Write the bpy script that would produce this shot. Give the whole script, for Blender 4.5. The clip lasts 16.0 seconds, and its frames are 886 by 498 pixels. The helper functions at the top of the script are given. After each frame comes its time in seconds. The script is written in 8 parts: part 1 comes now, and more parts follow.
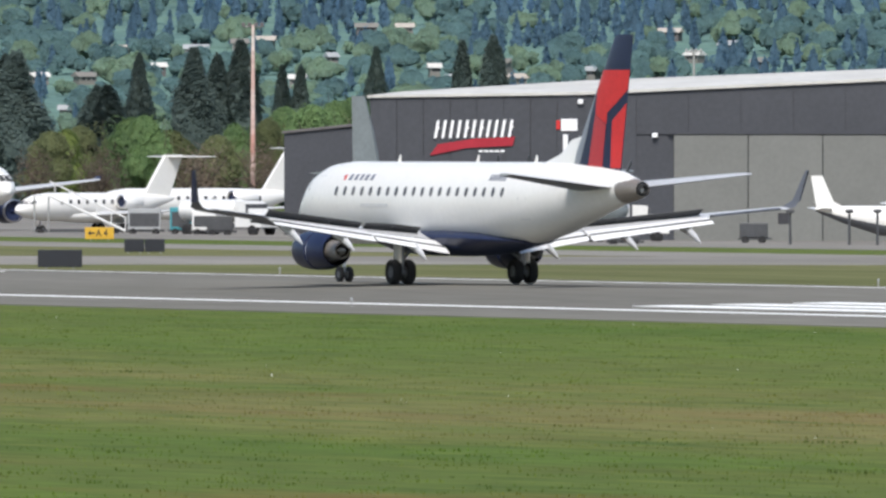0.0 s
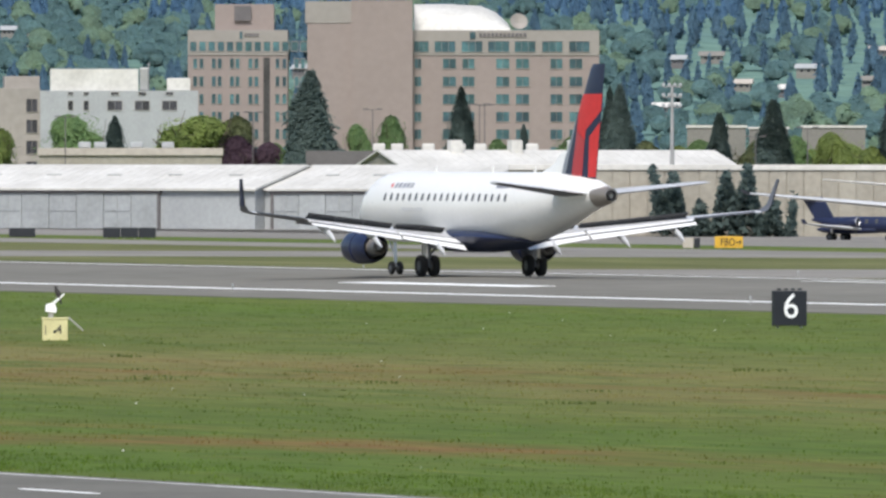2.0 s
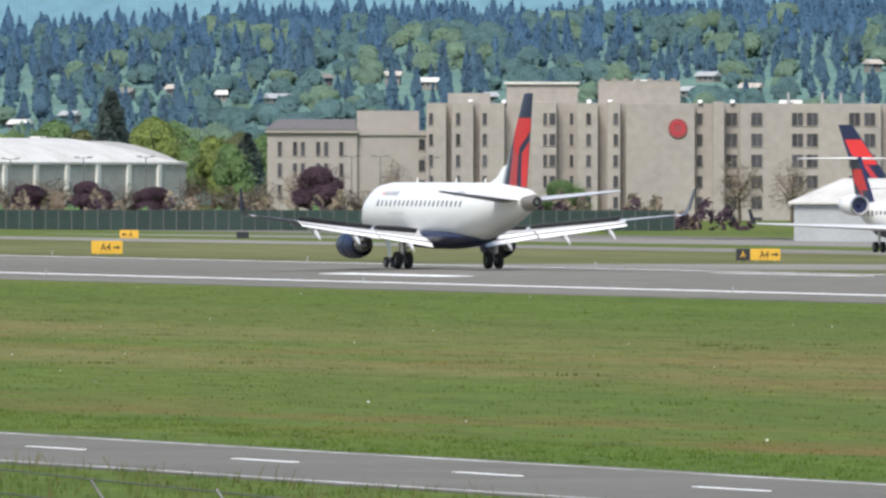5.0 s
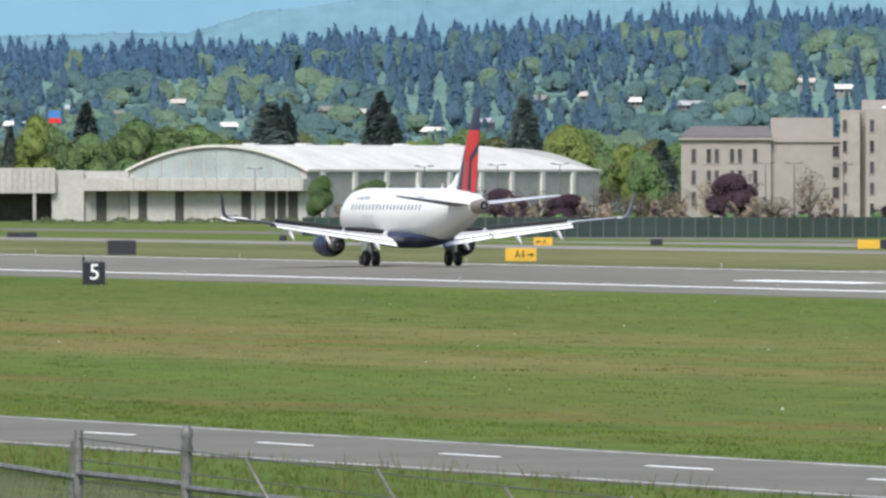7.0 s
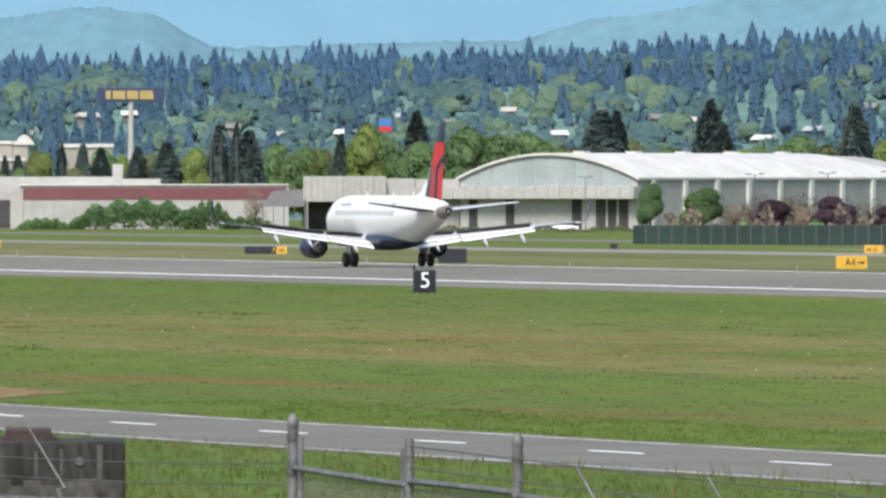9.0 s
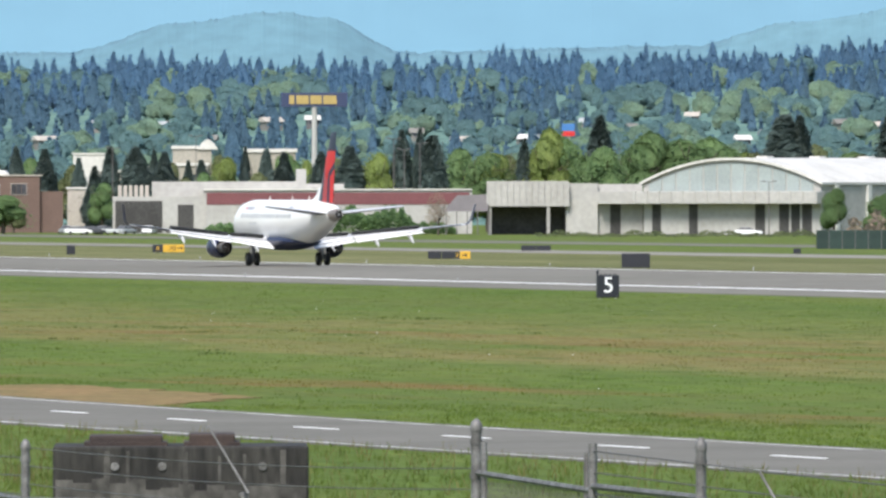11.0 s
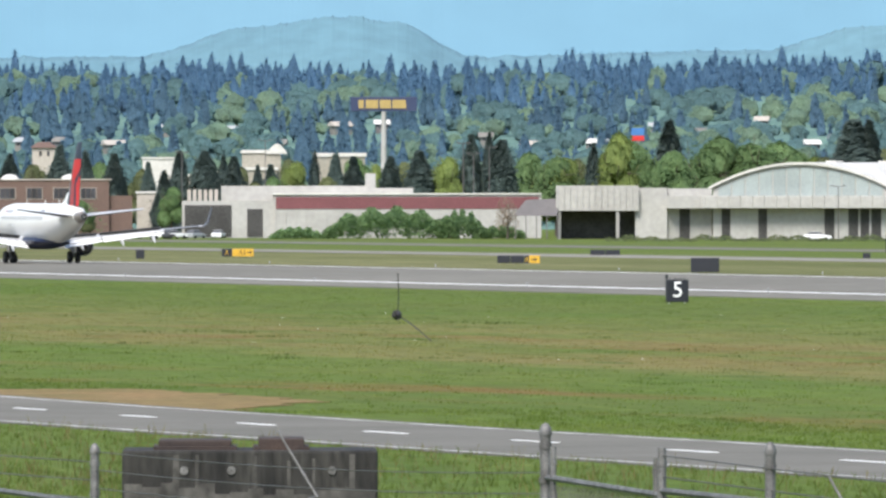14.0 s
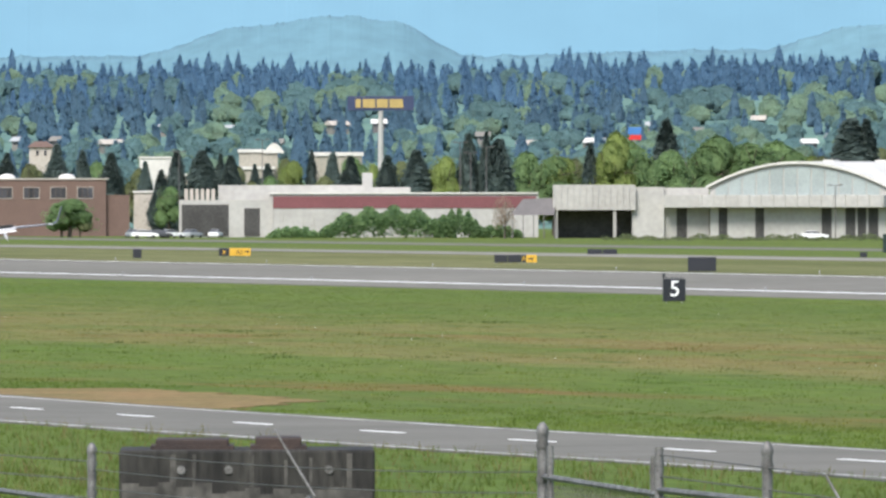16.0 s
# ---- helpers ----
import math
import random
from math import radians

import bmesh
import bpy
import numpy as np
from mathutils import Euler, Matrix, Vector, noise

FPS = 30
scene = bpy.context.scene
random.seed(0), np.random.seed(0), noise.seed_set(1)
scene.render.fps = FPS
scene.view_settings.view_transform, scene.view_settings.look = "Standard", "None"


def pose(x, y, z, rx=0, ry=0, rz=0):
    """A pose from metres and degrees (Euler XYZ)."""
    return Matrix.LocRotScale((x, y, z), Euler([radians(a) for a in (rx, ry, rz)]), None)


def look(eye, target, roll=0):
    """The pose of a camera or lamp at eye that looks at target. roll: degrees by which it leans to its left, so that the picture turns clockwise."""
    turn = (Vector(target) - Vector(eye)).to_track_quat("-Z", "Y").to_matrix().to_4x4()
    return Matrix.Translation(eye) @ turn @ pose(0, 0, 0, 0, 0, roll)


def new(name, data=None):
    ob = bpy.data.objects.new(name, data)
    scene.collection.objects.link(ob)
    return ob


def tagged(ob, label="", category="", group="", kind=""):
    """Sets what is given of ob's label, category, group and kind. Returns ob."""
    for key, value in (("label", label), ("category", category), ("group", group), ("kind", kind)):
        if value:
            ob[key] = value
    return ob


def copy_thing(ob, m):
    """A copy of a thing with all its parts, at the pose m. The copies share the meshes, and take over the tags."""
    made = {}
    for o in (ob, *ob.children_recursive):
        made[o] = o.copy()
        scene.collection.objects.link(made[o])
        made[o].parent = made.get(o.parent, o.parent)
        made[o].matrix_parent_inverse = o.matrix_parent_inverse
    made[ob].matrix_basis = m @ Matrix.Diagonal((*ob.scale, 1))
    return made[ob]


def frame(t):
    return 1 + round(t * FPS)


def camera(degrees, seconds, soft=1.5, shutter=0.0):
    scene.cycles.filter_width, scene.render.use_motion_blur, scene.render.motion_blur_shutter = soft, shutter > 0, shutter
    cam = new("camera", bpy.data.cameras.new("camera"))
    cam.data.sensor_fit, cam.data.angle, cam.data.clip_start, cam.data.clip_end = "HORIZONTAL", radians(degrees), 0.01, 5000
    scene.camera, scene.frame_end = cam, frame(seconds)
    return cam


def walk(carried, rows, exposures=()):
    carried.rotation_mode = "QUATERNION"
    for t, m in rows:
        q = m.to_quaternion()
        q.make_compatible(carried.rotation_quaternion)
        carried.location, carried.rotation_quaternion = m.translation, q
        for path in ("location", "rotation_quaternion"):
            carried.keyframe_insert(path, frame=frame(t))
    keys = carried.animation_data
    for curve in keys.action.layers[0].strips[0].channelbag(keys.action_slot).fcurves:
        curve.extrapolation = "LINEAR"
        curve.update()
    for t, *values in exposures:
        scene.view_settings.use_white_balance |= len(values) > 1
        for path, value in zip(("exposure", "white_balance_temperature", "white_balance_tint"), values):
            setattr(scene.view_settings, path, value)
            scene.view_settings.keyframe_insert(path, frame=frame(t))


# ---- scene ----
# ---------------------------------------------------------------- camera
EYE = 5.67
cam = camera(3.4013, 16.0, soft=2.7)


def pan(a, p, r):
    """Camera pose: a degrees right of the runway's direction, p up, r roll."""
    return Matrix.Translation((0, 0, EYE)) @ Euler((0, 0, radians(-a))).to_matrix().to_4x4() @ Euler((radians(90 + p), 0, 0)).to_matrix().to_4x4() @ Euler((0, 0, radians(r))).to_matrix().to_4x4()


PATH = [
    (0.0, 24.6370, -0.4081, 0.035),
    (0.5, 23.4715, -0.3963, 0.023),
    (1.0, 22.4526, -0.3805, 0.019),
    (1.5, 21.5468, -0.3657, 0.031),
    (2.0, 20.7003, -0.3581, 0.040),
    (2.5, 19.9021, -0.3478, 0.068),
    (3.0, 19.2165, -0.3366, 0.054),
    (3.5, 18.5967, -0.3287, 0.047),
    (4.0, 18.0197, -0.3203, 0.068),
    (4.5, 17.5306, -0.3112, 0.062),
    (5.0, 17.1109, -0.3071, 0.061),
    (7.5, 15.1535, -0.2719, -0.019),
    (8.0, 14.8094, -0.2644, -0.006),
    (8.5, 14.5070, -0.2569, -0.034),
    (9.0, 14.2522, -0.2482, -0.071),
    (9.5, 14.0555, -0.2428, -0.094),
    (10.0, 13.8728, -0.2392, -0.077),
    (12.5, 13.2864, -0.2165, -0.065),
    (13.0, 13.2784, -0.2162, -0.048),
    (13.5, 13.2818, -0.2137, -0.056),
    (14.0, 13.2821, -0.2117, -0.044),
    (14.5, 13.2883, -0.2130, -0.036),
    (15.0, 13.2907, -0.2139, -0.020),
    (15.5, 13.2912, -0.2134, -0.036),
    (16.0, 13.2934, -0.2145, -0.063),
]
walk(cam, [(t, pan(a, p, r)) for t, a, p, r in PATH], [(0, 0.53), (2, 0.57), (3, 0.55), (4, 0.63), (5, 0.74), (9, 0.82), (12.5, 0.95), (16, 0.95)])

# ---------------------------------------------------------------- world and sun
SUN_EL, SUN_AZ = 50.0, 212.0  # azimuth: degrees clockwise from +y
world = bpy.data.worlds.new("sky")
scene.world = world
world.use_nodes = True
wt = world.node_tree
sky = wt.nodes.new("ShaderNodeTexSky")
sky.sky_type = 'NISHITA'
sky.sun_disc = False
sky.sun_elevation = radians(SUN_EL)
sky.sun_rotation = radians(SUN_AZ)
sky.air_density, sky.dust_density, sky.ozone_density = 1.0, 1.2, 1.8
wt.nodes["Background"].inputs[1].default_value = 0.105
wt.links.new(sky.outputs[0], wt.nodes["Background"].inputs[0])
sun_data = bpy.data.lights.new("sun", 'SUN')
sun_data.energy, sun_data.angle, sun_data.color = 3.0, radians(22), (1.0, 0.955, 0.90)
sun = new("sun", sun_data)
_s = Vector((math.sin(radians(SUN_AZ)) * math.cos(radians(SUN_EL)), math.cos(radians(SUN_AZ)) * math.cos(radians(SUN_EL)), math.sin(radians(SUN_EL))))
sun.matrix_world = look(_s * 100, (0, 0, 0))


# ---------------------------------------------------------------- materials
def material(name, color, rough=0.7, metal=0.0, var=0.15, scale=1.0, second=None, bump=0.0, stretch=(1, 1, 1), rnd=0.0, island=0.0, fine=8.0, through_light=0.0, spec=0.5):
    """Procedural surface: base colour with variation at two scales."""
    m = bpy.data.materials.new(name)
    m.use_nodes = True
    nt = m.node_tree
    b = nt.nodes["Principled BSDF"]
    b.inputs["Roughness"].default_value = rough
    b.inputs["Metallic"].default_value = metal
    b.inputs["Specular IOR Level"].default_value = spec
    tc = nt.nodes.new("ShaderNodeTexCoord")
    mp = nt.nodes.new("ShaderNodeMapping")
    mp.inputs["Scale"].default_value = stretch
    nt.links.new(tc.outputs["Object"], mp.inputs[0])
    n1 = nt.nodes.new("ShaderNodeTexNoise")
    n1.inputs["Scale"].default_value, n1.inputs["Detail"].default_value = scale, 4
    n2 = nt.nodes.new("ShaderNodeTexNoise")
    n2.inputs["Scale"].default_value, n2.inputs["Detail"].default_value = scale * fine, 3
    for n in (n1, n2):
        nt.links.new(mp.outputs[0], n.inputs["Vector"])
    r1 = nt.nodes.new("ShaderNodeMapRange")
    r1.inputs[1].default_value, r1.inputs[2].default_value = 0.35, 0.65
    nt.links.new(n1.outputs[0], r1.inputs[0])
    mix = nt.nodes.new("ShaderNodeMix")
    mix.data_type = 'RGBA'
    c2 = second or tuple(c * (1 - var) for c in color)
    mix.inputs[6].default_value, mix.inputs[7].default_value = (*color, 1), (*c2, 1)
    nt.links.new(r1.outputs[0], mix.inputs[0])
    r2 = nt.nodes.new("ShaderNodeMapRange")
    r2.inputs[1].default_value, r2.inputs[2].default_value = 0.3, 0.7
    r2.inputs[3].default_value, r2.inputs[4].default_value = 1 - var, 1 + var
    nt.links.new(n2.outputs[0], r2.inputs[0])
    hsv = nt.nodes.new("ShaderNodeHueSaturation")
    nt.links.new(mix.outputs[2], hsv.inputs["Color"])
    val = r2.outputs[0]
    for amount, node, out in ((rnd, "ShaderNodeObjectInfo", "Random"), (island, "ShaderNodeNewGeometry", "Random Per Island")):
        if amount:
            o = nt.nodes.new(node)
            r3 = nt.nodes.new("ShaderNodeMapRange")
            r3.inputs[3].default_value, r3.inputs[4].default_value = 1 - amount, 1 + amount
            nt.links.new(o.outputs[out], r3.inputs[0])
            mu = nt.nodes.new("ShaderNodeMath")
            mu.operation = 'MULTIPLY'
            nt.links.new(val, mu.inputs[0])
            nt.links.new(r3.outputs[0], mu.inputs[1])
            val = mu.outputs[0]
    nt.links.new(val, hsv.inputs["Value"])
    nt.links.new(hsv.outputs[0], b.inputs["Base Color"])
    if through_light:
        tr = nt.nodes.new("ShaderNodeBsdfTranslucent")
        nt.links.new(hsv.outputs[0], tr.inputs["Color"])
        mx = nt.nodes.new("ShaderNodeMixShader")
        mx.inputs[0].default_value = through_light
        nt.links.new(b.outputs[0], mx.inputs[1])
        nt.links.new(tr.outputs[0], mx.inputs[2])
        nt.links.new(mx.outputs[0], nt.nodes["Material Output"].inputs[0])
    if bump:
        bp = nt.nodes.new("ShaderNodeBump")
        bp.inputs["Strength"].default_value = bump
        bp.inputs["Distance"].default_value = 0.02
        nt.links.new(n2.outputs[0], bp.inputs["Height"])
        nt.links.new(bp.outputs[0], b.inputs["Normal"])
    return m


M_white = material("aircraft_white", (0.78, 0.765, 0.725), 0.32, 0, 0.03, 0.6)
M_navy = material("navy_paint", (0.015, 0.022, 0.058), 0.4, 0, 0.12, 0.7, spec=0.35)
M_mark = material("slate_lettering", (0.2, 0.21, 0.25), 0.4, 0, 0.2, 3.0)
M_red = material("red_paint", (0.58, 0.038, 0.038), 0.5, 0, 0.08, 0.7, spec=0.25)
M_redd = material("dark_red_paint", (0.42, 0.03, 0.042), 0.35, 0, 0.08, 0.7)
M_grey = material("wing_grey", (0.52, 0.525, 0.53), 0.4, 0, 0.06, 0.8)
# Winglet and hub grey; also the shade colour of wing and tailplane undersides
M_wlet = material("dark_grey_paint_and_shade", (0.11, 0.114, 0.125), 0.5, 0, 0.1, 0.8)
M_finge = material("fin_edge_grey", (0.23, 0.25, 0.28), 0.45, 0, 0.08, 0.8)
M_wht2 = material("flap_white", (0.78, 0.78, 0.77), 0.4, 0, 0.06, 0.8)
M_dark = material("dark_wing_grey", (0.06, 0.062, 0.066), 0.5, 0, 0.15, 1.0)
M_metal = material("bare_metal", (0.55, 0.55, 0.56), 0.32, 0.9, 0.1, 2.0)
M_hot = material("exhaust_metal", (0.36, 0.335, 0.31), 0.5, 0.5, 0.2, 3.0)
M_cone = material("tail_cone_metal", (0.30, 0.265, 0.23), 0.45, 0.4, 0.12, 2.0)
M_tyre = material("tyre_rubber", (0.018, 0.018, 0.019), 0.85, 0, 0.2, 3.0)
M_glass = material("dark_glass", (0.085, 0.088, 0.095), 0.4, 0, 0.1, 1.0, spec=0.2)
M_black = material("black_panel", (0.012, 0.014, 0.02), 0.6, 0, 0.15, 2.0)
M_letter = material("white_paint", (0.85, 0.85, 0.85), 0.6, 0, 0.05, 2.0)
M_yellow = material("sign_yellow", (0.60, 0.35, 0.03), 0.5, 0, 0.08, 2.0)
M_asphalt = material("runway_asphalt", (0.183, 0.174, 0.15), 0.95, 0, 0.12, 0.05, (0.15, 0.143, 0.123), 0.0, (1, 0.25, 1), fine=14, spec=0.08)
M_taxi = material("taxiway_concrete", (0.245, 0.23, 0.205), 0.9, 0, 0.12, 0.04, (0.19, 0.178, 0.158), 0.0, (1, 0.2, 1), fine=12, spec=0.08)
M_road = material("service_road_asphalt", (0.165, 0.158, 0.138), 0.95, 0, 0.1, 0.15, (0.135, 0.13, 0.113), fine=14, spec=0.08)
M_worn = material("faded_line_paint", (0.6, 0.6, 0.58), 0.85, 0, 0.3, 0.25, (0.3, 0.29, 0.27), spec=0.1)
M_stripe = material("worn_white_stripe", (0.88, 0.88, 0.86), 0.8, 0, 0.1, 0.5, (0.78, 0.78, 0.76), spec=0.1)


# ---------------------------------------------------------------- mesh helpers
def mesh_of(bm, name, mat, smooth=False):
    me = bpy.data.meshes.new(name)
    bm.to_mesh(me)
    bm.free()
    for m in (mat if isinstance(mat, (list, tuple)) else [mat]):
        me.materials.append(m)
    if smooth:
        me.polygons.foreach_set("use_smooth", [True] * len(me.polygons))
        me.set_sharp_from_angle(angle=radians(40))
    return me


def part(name, bm, mat, parent, label="", smooth=False, m=None, kind=""):
    """Links a bmesh as one mesh object under a thing or part."""
    ob = new(name, mesh_of(bm, name, mat, smooth))
    ob.parent = parent
    if m is not None:
        ob.matrix_basis = m
    return tagged(ob, label, kind=kind)


def thing(name, label, category, m=None, group="", kind=""):
    ob = new(name)
    if m is not None:
        ob.matrix_basis = m
    return tagged(ob, label, category, group, kind)


def solid(name, bm, mat, label, category="", m=None, group="", kind="", smooth=False):
    ob = new(name, mesh_of(bm, name, mat, smooth))
    if m is not None:
        ob.matrix_basis = m
    return tagged(ob, label, category, group, kind)


def B():
    return bmesh.new()


def box(bm, x0, x1, y0, y1, z0, z1, bevel=0.0, m=None):
    vs = [bm.verts.new(((x1 if i & 1 else x0), (y1 if i & 2 else y0), (z1 if i & 4 else z0))) for i in range(8)]
    fs = [bm.faces.new([vs[i] for i in f]) for f in ((0, 2, 3, 1), (4, 5, 7, 6), (0, 1, 5, 4), (2, 6, 7, 3), (0, 4, 6, 2), (1, 3, 7, 5))]
    if bevel:
        geom = bmesh.ops.bevel(bm, geom=list({e for f in fs for e in f.edges}), offset=bevel, segments=2, affect='EDGES', profile=0.5)
        vs = list({v for f in geom["faces"] for v in f.verts})
    if m is not None:
        bmesh.ops.transform(bm, matrix=m, verts=vs)
    return bm


def tube(bm, p, q, r0, r1=None, n=10, cap=True):
    """A tapered rod from p to q."""
    p, q = Vector(p), Vector(q)
    r1 = r0 if r1 is None else r1
    ax = (q - p).normalized()
    u = ax.orthogonal().normalized()
    v = ax.cross(u)
    rings = []
    for c, r in ((p, r0), (q, r1)):
        rings.append([bm.verts.new(c + (u * math.cos(a) + v * math.sin(a)) * r) for a in (2 * math.pi * k / n for k in range(n))])
    for k in range(n):
        bm.faces.new((rings[0][k], rings[0][(k + 1) % n], rings[1][(k + 1) % n], rings[1][k]))
    if cap:
        bm.faces.new(rings[0][::-1])
        bm.faces.new(rings[1])
    return bm


def loft(bm, rings, cap=True, close=True):
    """Skins rings of points."""
    vr = [[bm.verts.new(p) for p in ring] for ring in rings]
    n = len(vr[0])
    for a, b in zip(vr, vr[1:]):
        for k in range(n if close else n - 1):
            bm.faces.new((a[k], a[(k + 1) % n], b[(k + 1) % n], b[k]))
    if cap:
        bm.faces.new(vr[0][::-1])
        bm.faces.new(vr[-1])
    bmesh.ops.recalc_face_normals(bm, faces=bm.faces[:])
    return bm


def spin(bm, profile, axis_o, axis='y', n=28, cap=False):
    """Turns (along, radius) pairs about an axis through axis_o."""
    rings = []
    for s, r in profile:
        ring = []
        for k in range(n):
            a = 2 * math.pi * k / n
            c, d = r * math.cos(a), r * math.sin(a)
            o = {'y': (c, s, d), 'x': (s, c, d), 'z': (c, d, s)}[axis]
            ring.append(Vector(axis_o) + Vector(o))
        rings.append(ring)
    return loft(bm, rings, cap)


def prism(bm, pts, z0, z1, m=None):
    """Extrudes a plan polygon."""
    n = len(pts)
    lo = [bm.verts.new((x, y, z0)) for x, y in pts]
    hi = [bm.verts.new((x, y, z1)) for x, y in pts]
    bm.faces.new(lo[::-1])
    bm.faces.new(hi)
    for k in range(n):
        bm.faces.new((lo[k], lo[(k + 1) % n], hi[(k + 1) % n], hi[k]))
    if m is not None:
        bmesh.ops.transform(bm, matrix=m, verts=lo + hi)
    bmesh.ops.recalc_face_normals(bm, faces=bm.faces[:])
    return bm


UP = Matrix(((1, 0, 0, 0), (0, 0, -1, 0), (0, 1, 0, 0), (0, 0, 0, 1)))  # plan (x, y) to upright (x, z), front towards -y


def text(chars, size, mat, parent, m, name="lettering", label="", depth=0.02):
    cu = bpy.data.curves.new(name, 'FONT')
    cu.body, cu.size, cu.extrude, cu.align_x, cu.align_y = chars, size, depth, 'CENTER', 'CENTER'
    cu.materials.append(mat)
    ob = new(name, cu)
    ob.parent = parent
    ob.matrix_basis = m
    return tagged(ob, label)


def site(az, dist, turn=0.0, z=0.0):
    """Pose on the ground at a bearing and distance from the lookout: local x to the right, y away."""
    a = radians(az)
    return pose(dist * math.sin(a), dist * math.cos(a), z, 0, 0, -az + turn)


# ---------------------------------------------------------------- ground
PROFILE = ((-400, 0.0), (-30, 3.2), (-4, 4.05), (4, 4.05), (12, 3.2), (34, 1.3), (62, 0.0), (95, 0.0), (150, -0.45), (214, -0.45), (226.3, -0.29), (248.6, 0.0), (270.9, -0.29),
           (282, -0.45), (320, -0.55), (370, -0.75), (430, -1.2), (480, -1.6), (600, -1.7), (9000, -1.7))


def level(x):
    """Height of the airfield across the runway's direction."""
    for (a, za), (b, zb) in zip(PROFILE, PROFILE[1:]):
        if a <= x <= b:
            return za + (zb - za) * (x - a) / (b - a)
    return 0.0


def relief(x, y):
    """Height of the land, with the hills in the distance."""
    d = math.hypot(x, y)
    z = level(x)
    if d > 2800 and y > 0:
        az = math.degrees(math.atan2(x, y))
        k = min(1.0, (d - 2800) / 1300)
        z += (33.5 + 2.5 * min(1.0, max(0.0, (az - 13.5) / 2)) + 7.5 * min(1.0, max(0.0, (az - 14.6) / 2.2)) + 6 * min(1.0, max(0.0, (az - 17.5) / 2))) * k * k * (3 - 2 * k)
    return z


def make_ground():
    xs = sorted({p[0] for p in PROFILE} | set(range(-3000, 5001, 200)) | {-4500, 5500})
    ys = sorted(set(range(-1400, 5001, 100)) | {-4500, -3000, 5500})
    bm = B()
    g = [[bm.verts.new((x, y, relief(x, y))) for x in xs] for y in ys]
    for j in range(len(ys) - 1):
        for i in range(len(xs) - 1):
            f = bm.faces.new((g[j][i], g[j][i + 1], g[j + 1][i + 1], g[j + 1][i]))
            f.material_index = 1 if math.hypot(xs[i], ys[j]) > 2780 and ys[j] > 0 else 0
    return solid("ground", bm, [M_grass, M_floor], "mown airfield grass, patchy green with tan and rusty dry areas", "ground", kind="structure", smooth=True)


def strip(name, mat, x0, x1, y0, y1, label, lift=0.03, steps=0, kind="structure", x0b=None, x1b=None, parent=None, category="pavement"):
    """A pavement that follows the lie of the land; the b values are its edges at its far end."""
    x0b, x1b = x0 if x0b is None else x0b, x1 if x1b is None else x1b
    cuts = [0.0, 1.0] + [(p[0] - x0) / (x1 - x0) for p in PROFILE if x0 < p[0] < x1]
    cuts = sorted(cuts)
    n = max(1, steps)
    bm = B()
    rows = []
    for j in range(n + 1):
        v = j / n
        a, b = x0 + (x0b - x0) * v, x1 + (x1b - x1) * v
        rows.append([bm.verts.new((a + (b - a) * c, y0 + (y1 - y0) * v, level(a + (b - a) * c) + lift)) for c in cuts])
    for r, s in zip(rows, rows[1:]):
        for i in range(len(cuts) - 1):
            bm.faces.new((r[i], r[i + 1], s[i + 1], s[i]))
    low = bmesh.ops.extrude_face_region(bm, geom=bm.faces[:])
    bmesh.ops.translate(bm, vec=(0, 0, -lift - 0.3), verts=[v for v in low["geom"] if isinstance(v, bmesh.types.BMVert)])
    bmesh.ops.recalc_face_normals(bm, faces=bm.faces[:])
    if parent:
        return part(name, bm, mat, parent, label)
    return solid(name, bm, mat, label, category, kind=kind)


